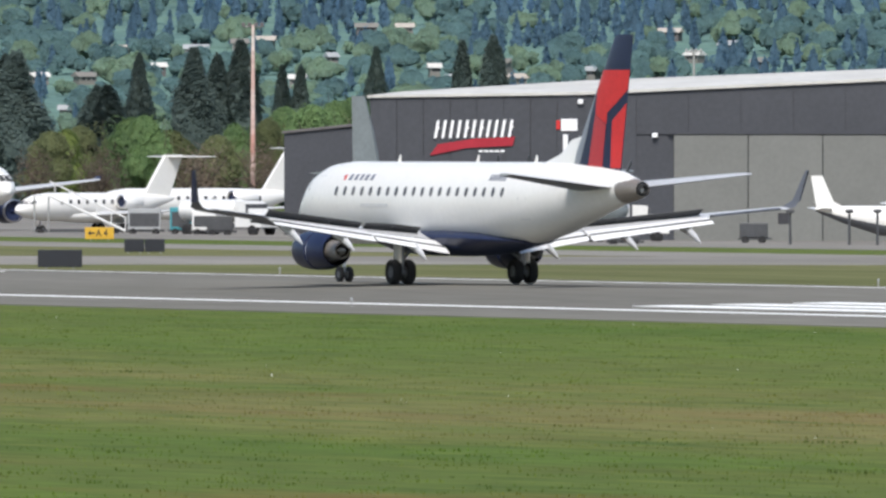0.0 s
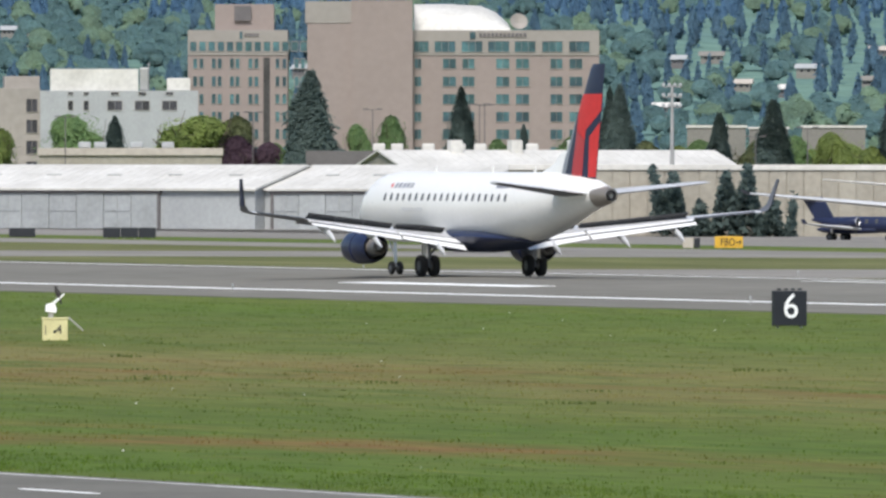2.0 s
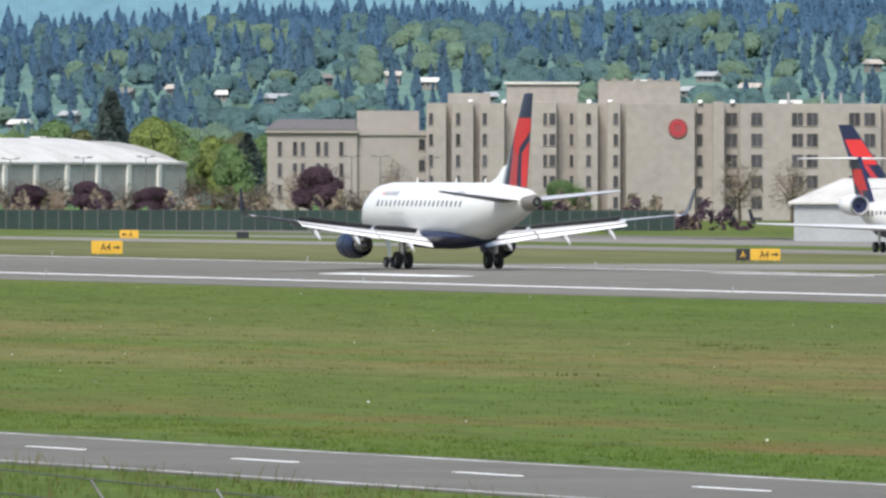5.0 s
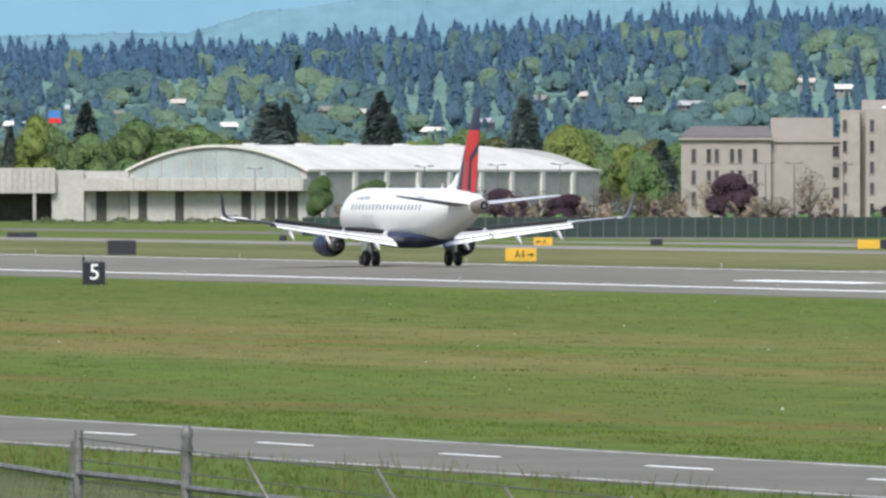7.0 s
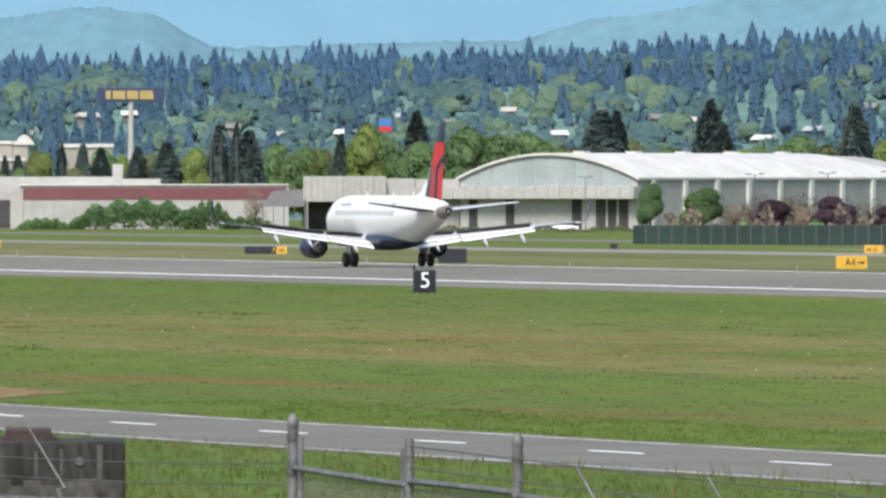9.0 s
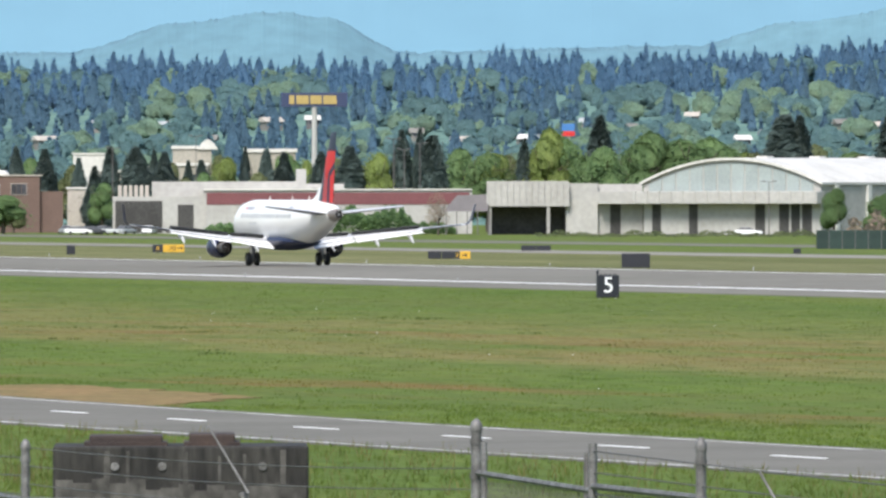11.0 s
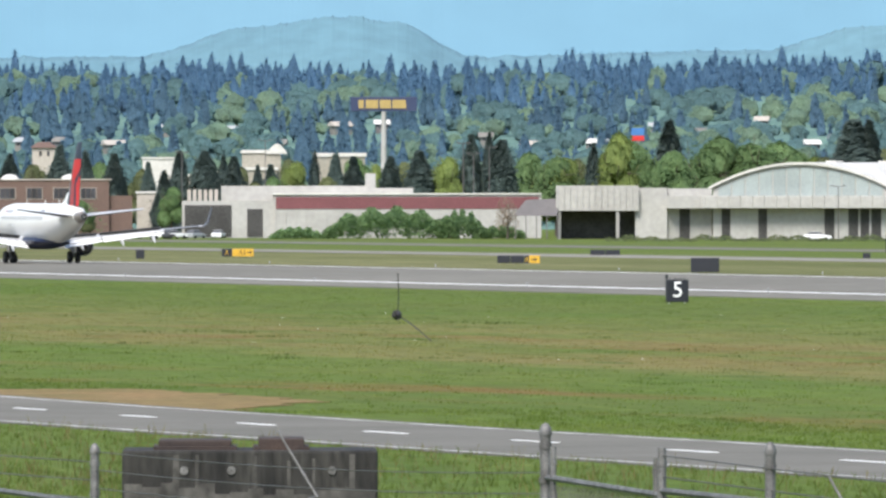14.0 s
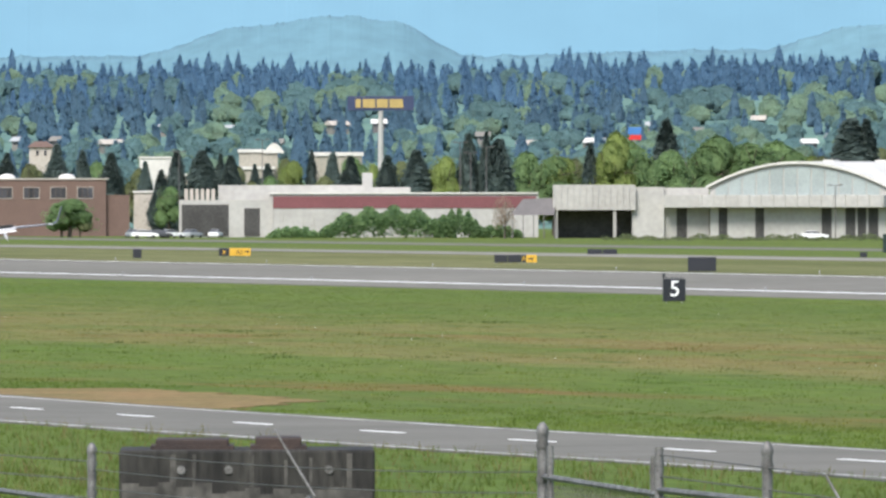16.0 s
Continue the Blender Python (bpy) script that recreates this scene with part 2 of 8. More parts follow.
def grass_material(name, gain=1.0, island=0.0, through_light=0.0):
    """Mown grass: green sward with tan and rusty dry belts that run along the runway, mottled at several scales."""
    m = bpy.data.materials.new(name)
    m.use_nodes = True
    nt = m.node_tree
    bs = nt.nodes["Principled BSDF"]
    bs.inputs["Roughness"].default_value = 0.95
    bs.inputs["Specular IOR Level"].default_value = 0.08
    tc = nt.nodes.new("ShaderNodeTexCoord")

    def layer(scale, stretch, detail, lo, hi):
        mp = nt.nodes.new("ShaderNodeMapping")
        mp.inputs["Scale"].default_value = stretch
        nt.links.new(tc.outputs["Object"], mp.inputs[0])
        n = nt.nodes.new("ShaderNodeTexNoise")
        n.inputs["Scale"].default_value, n.inputs["Detail"].default_value, n.inputs["Roughness"].default_value = scale, detail, 0.6
        nt.links.new(mp.outputs[0], n.inputs["Vector"])
        r = nt.nodes.new("ShaderNodeMapRange")
        r.inputs[1].default_value, r.inputs[2].default_value = lo, hi
        nt.links.new(n.outputs[0], r.inputs[0])
        return r.outputs[0]

    def blend(fac, c1, c2):
        x = nt.nodes.new("ShaderNodeMix")
        x.data_type = 'RGBA'
        nt.links.new(fac, x.inputs[0])
        for k, c in ((6, c1), (7, c2)):
            if isinstance(c, tuple):
                x.inputs[k].default_value = (*(gain * q for q in c), 1)
            else:
                nt.links.new(c, x.inputs[k])
        return x.outputs[2]

    def maths(op, a, b):
        x = nt.nodes.new("ShaderNodeMath")
        x.operation, x.use_clamp = op, op == 'MULTIPLY'
        for k, q in enumerate((a, b)):
            if isinstance(q, float):
                x.inputs[k].default_value = q
            else:
                nt.links.new(q, x.inputs[k])
        return x.outputs[0]

    sep = nt.nodes.new("ShaderNodeSeparateXYZ")
    nt.links.new(tc.outputs["Object"], sep.inputs[0])
    wander = maths('DIVIDE', layer(0.02, (1, 0.6, 1), 3, 0.2, 0.8), 1 / 12)
    x_w = maths('ADD', sep.outputs[0], wander)

    def belt(stops):
        """Strength of a belt across the airfield; stops: distance and strength."""
        r = nt.nodes.new("ShaderNodeValToRGB")
        lo, hi = stops[0][0], stops[-1][0]
        el = r.color_ramp.elements
        el[0].position, el[1].position = 0.0, 1.0
        for d, v in stops[1:-1]:
            el.new((d - lo) / (hi - lo))
        for e, (d, v) in zip(el, stops):
            e.position, e.color = (d - lo) / (hi - lo), (v, v, v, 1)
        q = nt.nodes.new("ShaderNodeMapRange")
        q.inputs[1].default_value, q.inputs[2].default_value = lo + 6, hi + 6
        nt.links.new(x_w, q.inputs[0])
        nt.links.new(q.outputs[0], r.inputs[0])
        return r.outputs[0]

    c = blend(layer(0.05, (1, 0.14, 1), 5, 0.35, 0.65), (0.078, 0.118, 0.020), (0.060, 0.100, 0.017))
    tan = maths('MULTIPLY', belt(((80, 0.2), (92, 0.15), (104, 0.25), (118, 0.2), (124, 0.95), (150, 1.0), (166, 0.55), (185, 0.3), (200, 0.2), (217, 0.35))), layer(0.06, (1, 0.22, 1), 6, 0.32, 0.58))
    c = blend(tan, c, (0.146, 0.132, 0.048))
    rust = maths('MULTIPLY', belt(((80, 0.0), (92, 0.15), (95, 0.9), (101, 0.9), (106, 0.1), (128, 0.2), (138, 0.85), (147, 0.8), (158, 0.1), (217, 0.0))), layer(0.09, (1, 0.3, 1), 6, 0.47, 0.66))
    c = blend(rust, c, (0.158, 0.088, 0.036))
    c = blend(layer(0.4, (1, 0.25, 1), 5, 0.53, 0.74), c, (0.052, 0.086, 0.016))
    c = blend(layer(0.7, (1, 0.22, 1), 4, 0.58, 0.8), c, (0.135, 0.15, 0.035))
    hs = nt.nodes.new("ShaderNodeHueSaturation")
    v = layer(1.6, (1, 0.2, 1), 5, 0.25, 0.75)
    r = nt.nodes.new("ShaderNodeMapRange")
    r.inputs[3].default_value, r.inputs[4].default_value = 0.66, 1.34
    nt.links.new(v, r.inputs[0])
    value = r.outputs[0]
    if island:
        g = nt.nodes.new("ShaderNodeNewGeometry")
        r3 = nt.nodes.new("ShaderNodeMapRange")
        r3.inputs[3].default_value, r3.inputs[4].default_value = 1 - island, 1 + island
        nt.links.new(g.outputs["Random Per Island"], r3.inputs[0])
        mu = nt.nodes.new("ShaderNodeMath")
        mu.operation = 'MULTIPLY'
        nt.links.new(value, mu.inputs[0])
        nt.links.new(r3.outputs[0], mu.inputs[1])
        value = mu.outputs[0]
    nt.links.new(value, hs.inputs["Value"])
    nt.links.new(c, hs.inputs["Color"])
    nt.links.new(hs.outputs[0], bs.inputs["Base Color"])
    if through_light:
        tr = nt.nodes.new("ShaderNodeBsdfTranslucent")
        nt.links.new(hs.outputs[0], tr.inputs["Color"])
        mx = nt.nodes.new("ShaderNodeMixShader")
        mx.inputs[0].default_value = through_light
        nt.links.new(bs.outputs[0], mx.inputs[1])
        nt.links.new(tr.outputs[0], mx.inputs[2])
        nt.links.new(mx.outputs[0], nt.nodes["Material Output"].inputs[0])
    return m


M_grass = grass_material("airfield_grass", 1.1)
M_sward = grass_material("sward_blades", 1.65, 0.25, 0.5)
# Teal cast: the far slope's haze is in the floor colour too
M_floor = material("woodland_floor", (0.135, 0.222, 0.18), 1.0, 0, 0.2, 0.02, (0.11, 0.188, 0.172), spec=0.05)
M_soil = material("bare_soil", (0.235, 0.155, 0.078), 1.0, 0, 0.3, 0.3, (0.15, 0.125, 0.055), spec=0.05)
M_dry = material("dry_mown_grass", (0.150, 0.148, 0.068), 1.0, 0, 0.25, 0.05, (0.105, 0.115, 0.045), stretch=(1, 0.1, 1), fine=12, spec=0.05)
ground = make_ground()
runway = strip("runway", M_asphalt, 217.5, 279, -900, 3000, "grey asphalt runway with white side stripes")
taxiway = strip("taxiway", M_taxi, 358, 382, -600, 2600, "pale concrete taxiway beside the runway")
strip("verge", M_dry, 279.0, 358.0, -600, 2600, "dry tan mown grass between runway and taxiway", 0.012, category="ground")
apron = strip("apron", M_taxi, 418, 640, -300, 1500, "wide grey concrete parking apron before the hangars")
strip("edge_stripe", M_stripe, 225.92, 226.72, -900, 3000, "worn white side stripe", 0.045, parent=runway)
strip("edge_stripe", M_stripe, 270.52, 271.3, -900, 3000, "worn white side stripe", 0.045, parent=runway)


ROAD_BEND = ((-300, 83.2), (240, 82.5), (265, 81.9), (295, 81.0), (325, 80.2), (350, 79.55), (385, 79.4), (420, 79.9), (520, 81.6), (1500, 92.0))


def road_mid(y):
    """Middle line of the service road, which bends a little."""
    for (a, xa), (b, xb) in zip(ROAD_BEND, ROAD_BEND[1:]):
        if a <= y <= b:
            k = (y - a) / (b - a)
            return xa + (xb - xa) * (k * k * (3 - 2 * k) * 0.5 + k * 0.5)
    return ROAD_BEND[-1][1]


def ribbon(name, mat, o0, o1, y0, y1, step, label, lift, parent=None, wob=0.0, seed=0.0, taper=0.0):
    """A strip between two offsets from the road's middle line, with slightly ragged edges."""
    bm = B()
    n = max(1, round((y1 - y0) / step))
    rows = []
    for j in range(n + 1):
        y = y0 + (y1 - y0) * j / n
        c = road_mid(y)
        ea, eb = (wob * noise.noise(Vector((y * 0.35, seed + q, 0))) for q in (0.0, 5.0))
        if taper:
            eb -= (o1 - o0 - 0.3) * max(0.0, 1 - (y - y0) / taper)
        rows.append([bm.verts.new((x, y, level(x) + lift)) for x in (c + o0 + ea, c + (o0 + ea + o1 + eb) / 2, c + o1 + eb)])
    for p, q in zip(rows, rows[1:]):
        for i in range(2):
            bm.faces.new((p[i], p[i + 1], q[i + 1], q[i]))
    low = bmesh.ops.extrude_face_region(bm, geom=bm.faces[:])
    bmesh.ops.translate(bm, vec=(0, 0, -lift - 0.3), verts=[v for v in low["geom"] if isinstance(v, bmesh.types.BMVert)])
    bmesh.ops.recalc_face_normals(bm, faces=bm.faces[:])
    if parent:
        return part(name, bm, mat, parent, label)
    return solid(name, bm, mat, label, "road" if name == "road" else "ground", kind="structure")


road = ribbon("road", M_road, -5.35, 4.45, -300, 1500, 3.0, "narrow grey service road with white lines", 0.03, wob=0.25)
ribbon("edge_line", M_worn, -4.95, -4.81, -300, 1500, 3.0, "faded white edge line", 0.04, road)
ribbon("edge_line", M_worn, 3.78, 3.93, -300, 1500, 3.0, "faded white edge line", 0.04, road)
ribbon("bare_soil", M_soil, 4.5, 11.0, 381, 424, 1.0, "bare orange-tan soil beside the service road", 0.02, wob=1.2, seed=3.0, taper=17)
for k in range(-12, 34):
    ribbon("centre_dash", M_stripe, -0.08, 0.09, 248.1 + 13.37 * k, 251.8 + 13.37 * k, 1.3, "", 0.042, road)


# ---------------------------------------------------------------- the landing airliner
def airfoil(chord_y0, chord_y1, thick, n=12, camber=0.02):
    """Closed section in (y, z) from leading edge y0 to trailing edge y1."""
    c = chord_y0 - chord_y1
    pts = []
    for k in range(n + 1):
        u = 0.5 - 0.5 * math.cos(math.pi * k / n)
        t = thick * 5 * (0.2969 * math.sqrt(u) - 0.126 * u - 0.3516 * u * u + 0.2843 * u ** 3 - 0.1036 * u ** 4)
        pts.append((u, t + camber * 4 * u * (1 - u)))
    low = [(u, -(t - camber * 4 * u * (1 - u)) + camber * 4 * u * (1 - u)) for u, t in pts[1:-1]]
    ring = pts + low[::-1]
    return [(chord_y0 - c * u, c * z) for u, z in ring]


def fuselage_ring(y, hw, zt, zb, n=36):
    zc, hz = (zt + zb) / 2, (zt - zb) / 2
    return [(hw * math.sin(a), y, zc + hz * math.cos(a)) for a in (2 * math.pi * k / n for k in range(n))]


def fuselage_width(y):
    """Half width, top and bottom of the airliner's body at y."""
    rows = ((15.0, 0.05, 2.75, 2.65), (14.8, 0.38, 3.02, 2.35), (14.3, 0.72, 3.35, 2.05), (13.5, 1.05, 3.85, 1.8), (12.6, 1.3, 4.5, 1.64), (11.6, 1.44, 4.78, 1.57),
            (10.2, 1.505, 4.88, 1.54), (-5.0, 1.505, 4.88, 1.54), (-7.5, 1.46, 4.88, 1.7), (-9.5, 1.32, 4.87, 2.02), (-11.5, 1.1, 4.82, 2.45), (-13.2, 0.86, 4.72, 2.85),
            (-14.8, 0.62, 4.55, 3.18), (-16.0, 0.42, 4.3, 3.42), (-16.65, 0.3, 4.1, 3.52))
    for (a, *p), (b, *q) in zip(rows, rows[1:]):
        if a >= y >= b:
            k = (a - y) / (a - b)
            return [u + (v - u) * k for u, v in zip(p, q)], rows
    return rows[-1][1:], rows


def skin_x(y, z, off=0.012):
    """Distance of the body's side from the middle plane."""
    (hw, zt, zb), _ = fuselage_width(y)
    zc, hz = (zt + zb) / 2, (zt - zb) / 2
    return hw * math.sqrt(max(0.0, 1 - ((z - zc) / hz) ** 2)) + off


def side_panel(bm, s, y0, y1, z0, z1, off=0.012, n=3, cut=0.0):
    """A thin panel that lies on the body's side (s: -1 left, 1 right); cut: rounded corners."""
    outline = [(y0 + cut, z0), (y1 - cut, z0), (y1, z0 + cut), (y1, z1 - cut), (y1 - cut, z1), (y0 + cut, z1), (y0, z1 - cut), (y0, z0 + cut)] if cut else [(y0, z0), (y1, z0), (y1, (z0 + z1) / 2), (y1, z1), (y0, z1), (y0, (z0 + z1) / 2)]
    a = [bm.verts.new((s * skin_x(y, z, off), y, z)) for y, z in outline]
    b = [bm.verts.new((s * skin_x(y, z, off - 0.05), y, z)) for y, z in outline]
    bm.faces.new(a)
    for k in range(len(a)):
        bm.faces.new((a[k], b[k], b[(k + 1) % len(a)], a[(k + 1) % len(a)]))
    bmesh.ops.recalc_face_normals(bm, faces=bm.faces[:])
    return bm


def wing_at(s):
    """Leading edge y, trailing edge y and height of the wing at span s."""
    rows = ((0.0, 5.0, -1.9, 1.75), (1.5, 4.0, -1.9, 1.8), (4.6, 1.9, -1.9, 2.12), (12.7, -2.45, -3.75, 3.0))
    for (a, *p), (b, *q) in zip(rows, rows[1:]):
        if a <= s <= b:
            k = (s - a) / (b - a)
            return [u + (v - u) * k for u, v in zip(p, q)]
    return rows[-1][1:]


def wheel(name, parent, x, y, r, w):
    hub = B()
    spin(hub, ((-w * 0.3, 0.02), (-w * 0.36, r * 0.5), (w * 0.36, r * 0.5), (w * 0.3, 0.02)), (x, y, r), 'x', 16, True)
    wh = part(name, hub, M_wlet, parent, smooth=True)
    t = B()
    spin(t, ((-w * 0.38, r * 0.48), (-w * 0.5, r * 0.7), (-w * 0.47, r * 0.9), (-w * 0.3, r * 0.985), (0, r), (w * 0.3, r * 0.985), (w * 0.47, r * 0.9), (w * 0.5, r * 0.7), (w * 0.38, r * 0.48)), (x, y, r), 'x', 28)
    part("tyre", t, M_tyre, wh, smooth=True)
    return wh


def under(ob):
    """Darker grey on downward faces: painted shade under wings and tailplanes, belly paint on the twin."""
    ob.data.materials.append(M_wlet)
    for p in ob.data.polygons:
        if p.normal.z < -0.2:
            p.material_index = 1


def fin_point(u, v):
    """Point of the fin's middle plane: u along the chord, v up."""
    le = -10.3 + (-14.35 + 10.3) * v
    te = -14.85 + (-15.95 + 14.85) * v
    return le + (te - le) * u, 4.55 + (9.86 - 4.55) * v


def fin_mark(bm, s, outline):
    """A painted field on the fin's side: a fine skin 1.2 cm off the surface, row by row."""
    def side(u, v):
        y, z = fin_point(u, v)
        t = 5 * 0.1 * (0.2969 * math.sqrt(u) - 0.126 * u - 0.3516 * u * u + 0.2843 * u ** 3 - 0.1036 * u ** 4)
        c = fin_point(0, v)[0] - fin_point(1, v)[0]
        return Vector((s * (t * c + 0.012), y, z))
    edges = list(zip(outline, outline[1:] + outline[:1]))
    v0, v1 = min(p[1] for p in outline), max(p[1] for p in outline)
    rows = []
    for v in sorted({v0 + (v1 - v0) * k / 14 for k in range(15)} | {p[1] for p in outline}):
        us = [a[0] + (b[0] - a[0]) * (v - a[1]) / (b[1] - a[1]) for a, b in edges if a[1] != b[1] and min(a[1], b[1]) - 1e-9 <= v <= max(a[1], b[1]) + 1e-9]
        us += [p[0] for p in outline if abs(p[1] - v) < 1e-9]
        lo, hi = min(us), max(us)
        rows.append([bm.verts.new(side(lo + (hi - lo) * k / 12, v)) for k in range(13)])
    for p, q in zip(rows, rows[1:]):
        for k in range(12):
            bm.faces.new((p[k], p[k + 1], q[k + 1], q[k]))
    return bm


def make_airliner():
    air = thing("airliner", "white regional jet, navy belly, red and navy fin, on the runway", "airplane")
    _, rows = fuselage_width(0)
    bm = B()
    ys = [r[0] for r in rows[:7]] + [8 - 1.3 * k for k in range(10)] + [r[0] for r in rows[7:]]
    ys = sorted(set(ys), reverse=True)
    loft(bm, [fuselage_ring(y, *fuselage_width(y)[0]) for y in ys])
    body = part("fuselage", bm, M_white, air, "glossy white painted body", True)
    bm = B()
    loft(bm, [[(hw * math.sin(a), y, zc + (hu if math.cos(a) > 0 else hd) * math.cos(a)) for a in (2 * math.pi * k / 28 for k in range(28))]
              for y, hw, zc, hu, hd in ((6.6, 0.5, 1.75, 0.1, 0.18), (5.8, 1.2, 1.8, 0.2, 0.4), (4.4, 1.56, 1.85, 0.32, 0.66), (2.5, 1.66, 1.88, 0.36, 0.76), (-1.5, 1.66, 1.88, 0.36, 0.76), (-3.6, 1.56, 1.86, 0.34, 0.64), (-5.4, 1.3, 1.82, 0.22, 0.36), (-7.2, 0.7, 1.74, 0.06, 0.1))])
    part("belly_fairing", bm, M_navy, air, "dark navy belly fairing", True)
    bm = B()
    spin(bm, ((-15.35, 0.545), (-15.9, 0.47), (-16.5, 0.36), (-16.78, 0.3)), (0, 0, 3.83), 'y', 24)
    part("tail_cone", bm, M_cone, air, "bare metal tail cone", True)
    bm = B()
    spin(bm, ((-16.72, 0.26), (-16.88, 0.2), (-16.88, 0.15), (-16.6, 0.13), (-16.6, 0.01)), (0, 0, 3.82), 'y', 20)
    part("exhaust", bm, M_tyre, air, "black exhaust of the auxiliary unit", True)
    for s in (-1, 1):
        for k in range(20):
            y = 9.0 - 0.835 * k
            bm = B()
            side_panel(bm, s, y - 0.125, y + 0.125, 3.51, 3.88, 0.014, cut=0.08)
            part("window", bm, M_glass, body)
        for y, w, h0, h1 in ((11.0, 0.36, 2.5, 4.3), (-8.6, 0.36, 2.62, 4.25)):
            for a, b, c, d in ((y - w, y - w + 0.025, h0, h1), (y + w - 0.025, y + w, h0, h1), (y - w + 0.025, y + w - 0.025, h0, h0 + 0.02), (y - w + 0.025, y + w - 0.025, h1 - 0.02, h1)):
                bm = B()
                side_panel(bm, s, a, b, c, d, 0.012)
                part("door_seam", bm, M_grey, body)
        # airline name and maker's lettering, drawn as plain bars
        for k in range(5):
            y = 8.1 - 0.52 * k
            bm = B()
            side_panel(bm, s, y - 0.15, y + 0.13, 4.13, 4.37, 0.012)
            part("name_bar", bm, M_mark, body)
        for a, c, mt in ((8.5, 4.08, M_red), (8.62, 4.2, M_redd)):
            bm = B()
            side_panel(bm, s, a + 0.04, a + 0.22, c + 0.06, c + 0.12 + (0.14 if mt is M_red else 0), 0.013 if mt is M_red else 0.016)
            part("emblem", bm, mt, body)
        for k in range(10):
            y = 6.4 - 0.27 * k
            bm = B()
            side_panel(bm, s, y - 0.09, y + 0.05, 3.08, 3.2, 0.012)
            part("name_bar", bm, M_grey, body)
        for k in range(6):
            y = -5.3 - 0.27 * k
            bm = B()
            side_panel(bm, s, y - 0.1, y + 0.08, 4.14, 4.38, 0.012)
            part("registration_bar", bm, M_mark, body)
        bm = B()
        side_panel(bm, s, 12.2, 13.3, 3.72, 4.1, 0.02)
        part("cockpit_window", bm, M_glass, body)
        # wing
        wing_m = Matrix.Scale(s, 4, (1, 0, 0))
        bm = B()
        secs = []
        for x in (0.6, 1.5, 3.0, 4.6, 7.0, 10.0, 12.7):
            le, te, z = wing_at(x)
            te2 = te + (0.22 * (le - te) if x < 10.5 else 0.0)
            th = 0.13 if x < 4 else 0.105
            secs.append([(s * x, y, z + zz) for y, zz in airfoil(le, te2, th)])
        loft(bm, secs)
        wing = part("wing", bm, M_grey, air, "light grey swept wing", True)
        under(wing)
        le, te, z = wing_at(12.7)
        bm = B()
        loft(bm, [[(s * (x + zz * 0.8), y, zc + zz * 0.5) for y, zz in airfoil(l, t, 0.1, 8, 0)] for x, l, t, zc in ((12.7, -2.45, -3.75, 3.0), (12.95, -2.6, -3.8, 3.1), (13.12, -3.15, -3.78, 3.35), (13.36, -3.82, -4.08, 4.55))])
        tip = part("winglet", bm, M_wlet, wing, "grey upturned winglet", True)
        bm = B()
        loft(bm, [[(s * (x + 0.075), y, zc) for y in (l - 0.03, (l + t) / 2, t + 0.03)] + [(s * (x + 0.055), y, zc) for y in (t + 0.03, (l + t) / 2, l - 0.03)] for x, l, t, zc in ((13.1, -3.12, -3.76, 3.3), (13.36, -3.82, -4.08, 4.54))])
        part("winglet_skin", bm, M_navy, tip, "dark navy outer face")
        bm = B()
        for x0, x1 in ((1.6, 4.4), (4.8, 9.4)):
            rings = []
            for x in (x0, x1):
                l, t, z = wing_at(x)
                rings.append([(s * x, l + 0.02 + yy, z + zz) for yy, zz in ((0.28, -0.16), (0.34, -0.1), (0.2, 0.0), (-0.05, 0.06), (0.1, -0.08))])
            loft(bm, rings)
        part("slat", bm, M_metal, wing, smooth=True)
        # flaps: two panels inboard and outboard, lowered
        for x0, x1 in ((1.55, 4.65), (4.75, 9.6)):
            for a0, a1, dz, ang, ch, mt in ((0.0, 0.0, -0.06, 15, 0.72, M_wht2), (-0.66, -0.66, -0.2, 26, 0.4, M_wht2)):
                bm = B()
                rings = []
                for x in (x0, x1):
                    l, t, z = wing_at(x)
                    c = (l - t) * (0.24 if x < 4.7 else 0.32) * ch
                    y0 = t + 0.2 * (l - t) + a0 * (l - t) * 0.26
                    ca, sa = math.cos(radians(ang)), math.sin(radians(ang))
                    ring = [(0 - u * c, zz * c) for u, zz in ((0, 0), (0.08, 0.07), (0.3, 0.1), (0.7, 0.05), (1, 0.0), (0.7, -0.03), (0.3, -0.05), (0.08, -0.05))]
                    rings.append([(s * x, y0 + py * ca + pz * sa, z + 0.02 + dz * (l - t) * 0.3 + py * sa + pz * ca) for py, pz in ring])
                loft(bm, rings)
                part("flap", bm, mt, wing, "white lowered flap", True)
            # dark slot between the two flap panels
            bm = B()
            rings = []
            for x in (x0 + 0.03, x1 - 0.03):
                l, t, z = wing_at(x)
                y0 = t + 0.2 * (l - t) - 0.1716 * (l - t)
                zs = z + 0.02 - 0.058 * (l - t)
                rings.append([(s * x, y0 + 0.06, zs + 0.055), (s * x, y0 - 0.05, zs + 0.05), (s * x, y0 - 0.05, zs - 0.02), (s * x, y0 + 0.06, zs - 0.02)])
            loft(bm, rings)
            part("flap_slot", bm, M_dark, wing, "dark slot between the flap panels")
        # spoilers raised
        for x0, x1 in ((1.8, 3.1), (3.13, 4.5), (4.7, 6.3), (6.33, 7.9), (7.93, 9.5)):
            bm = B()
            rings = []
            for x in (x0, x1):
                l, t, z = wing_at(x)
                y0 = t + 0.42 * (l - t)
                c = 0.62 if x < 4.5 else 0.5
                rings.append([(s * x, y0 - u * c * 0.82 + w, z + 0.13 * (1 if x < 4.5 else 0.7) + u * c * 0.5 + w * 0.6) for u, w in ((0, 0), (1, 0), (1, 0.02), (0, 0.05))])
            loft(bm, rings)
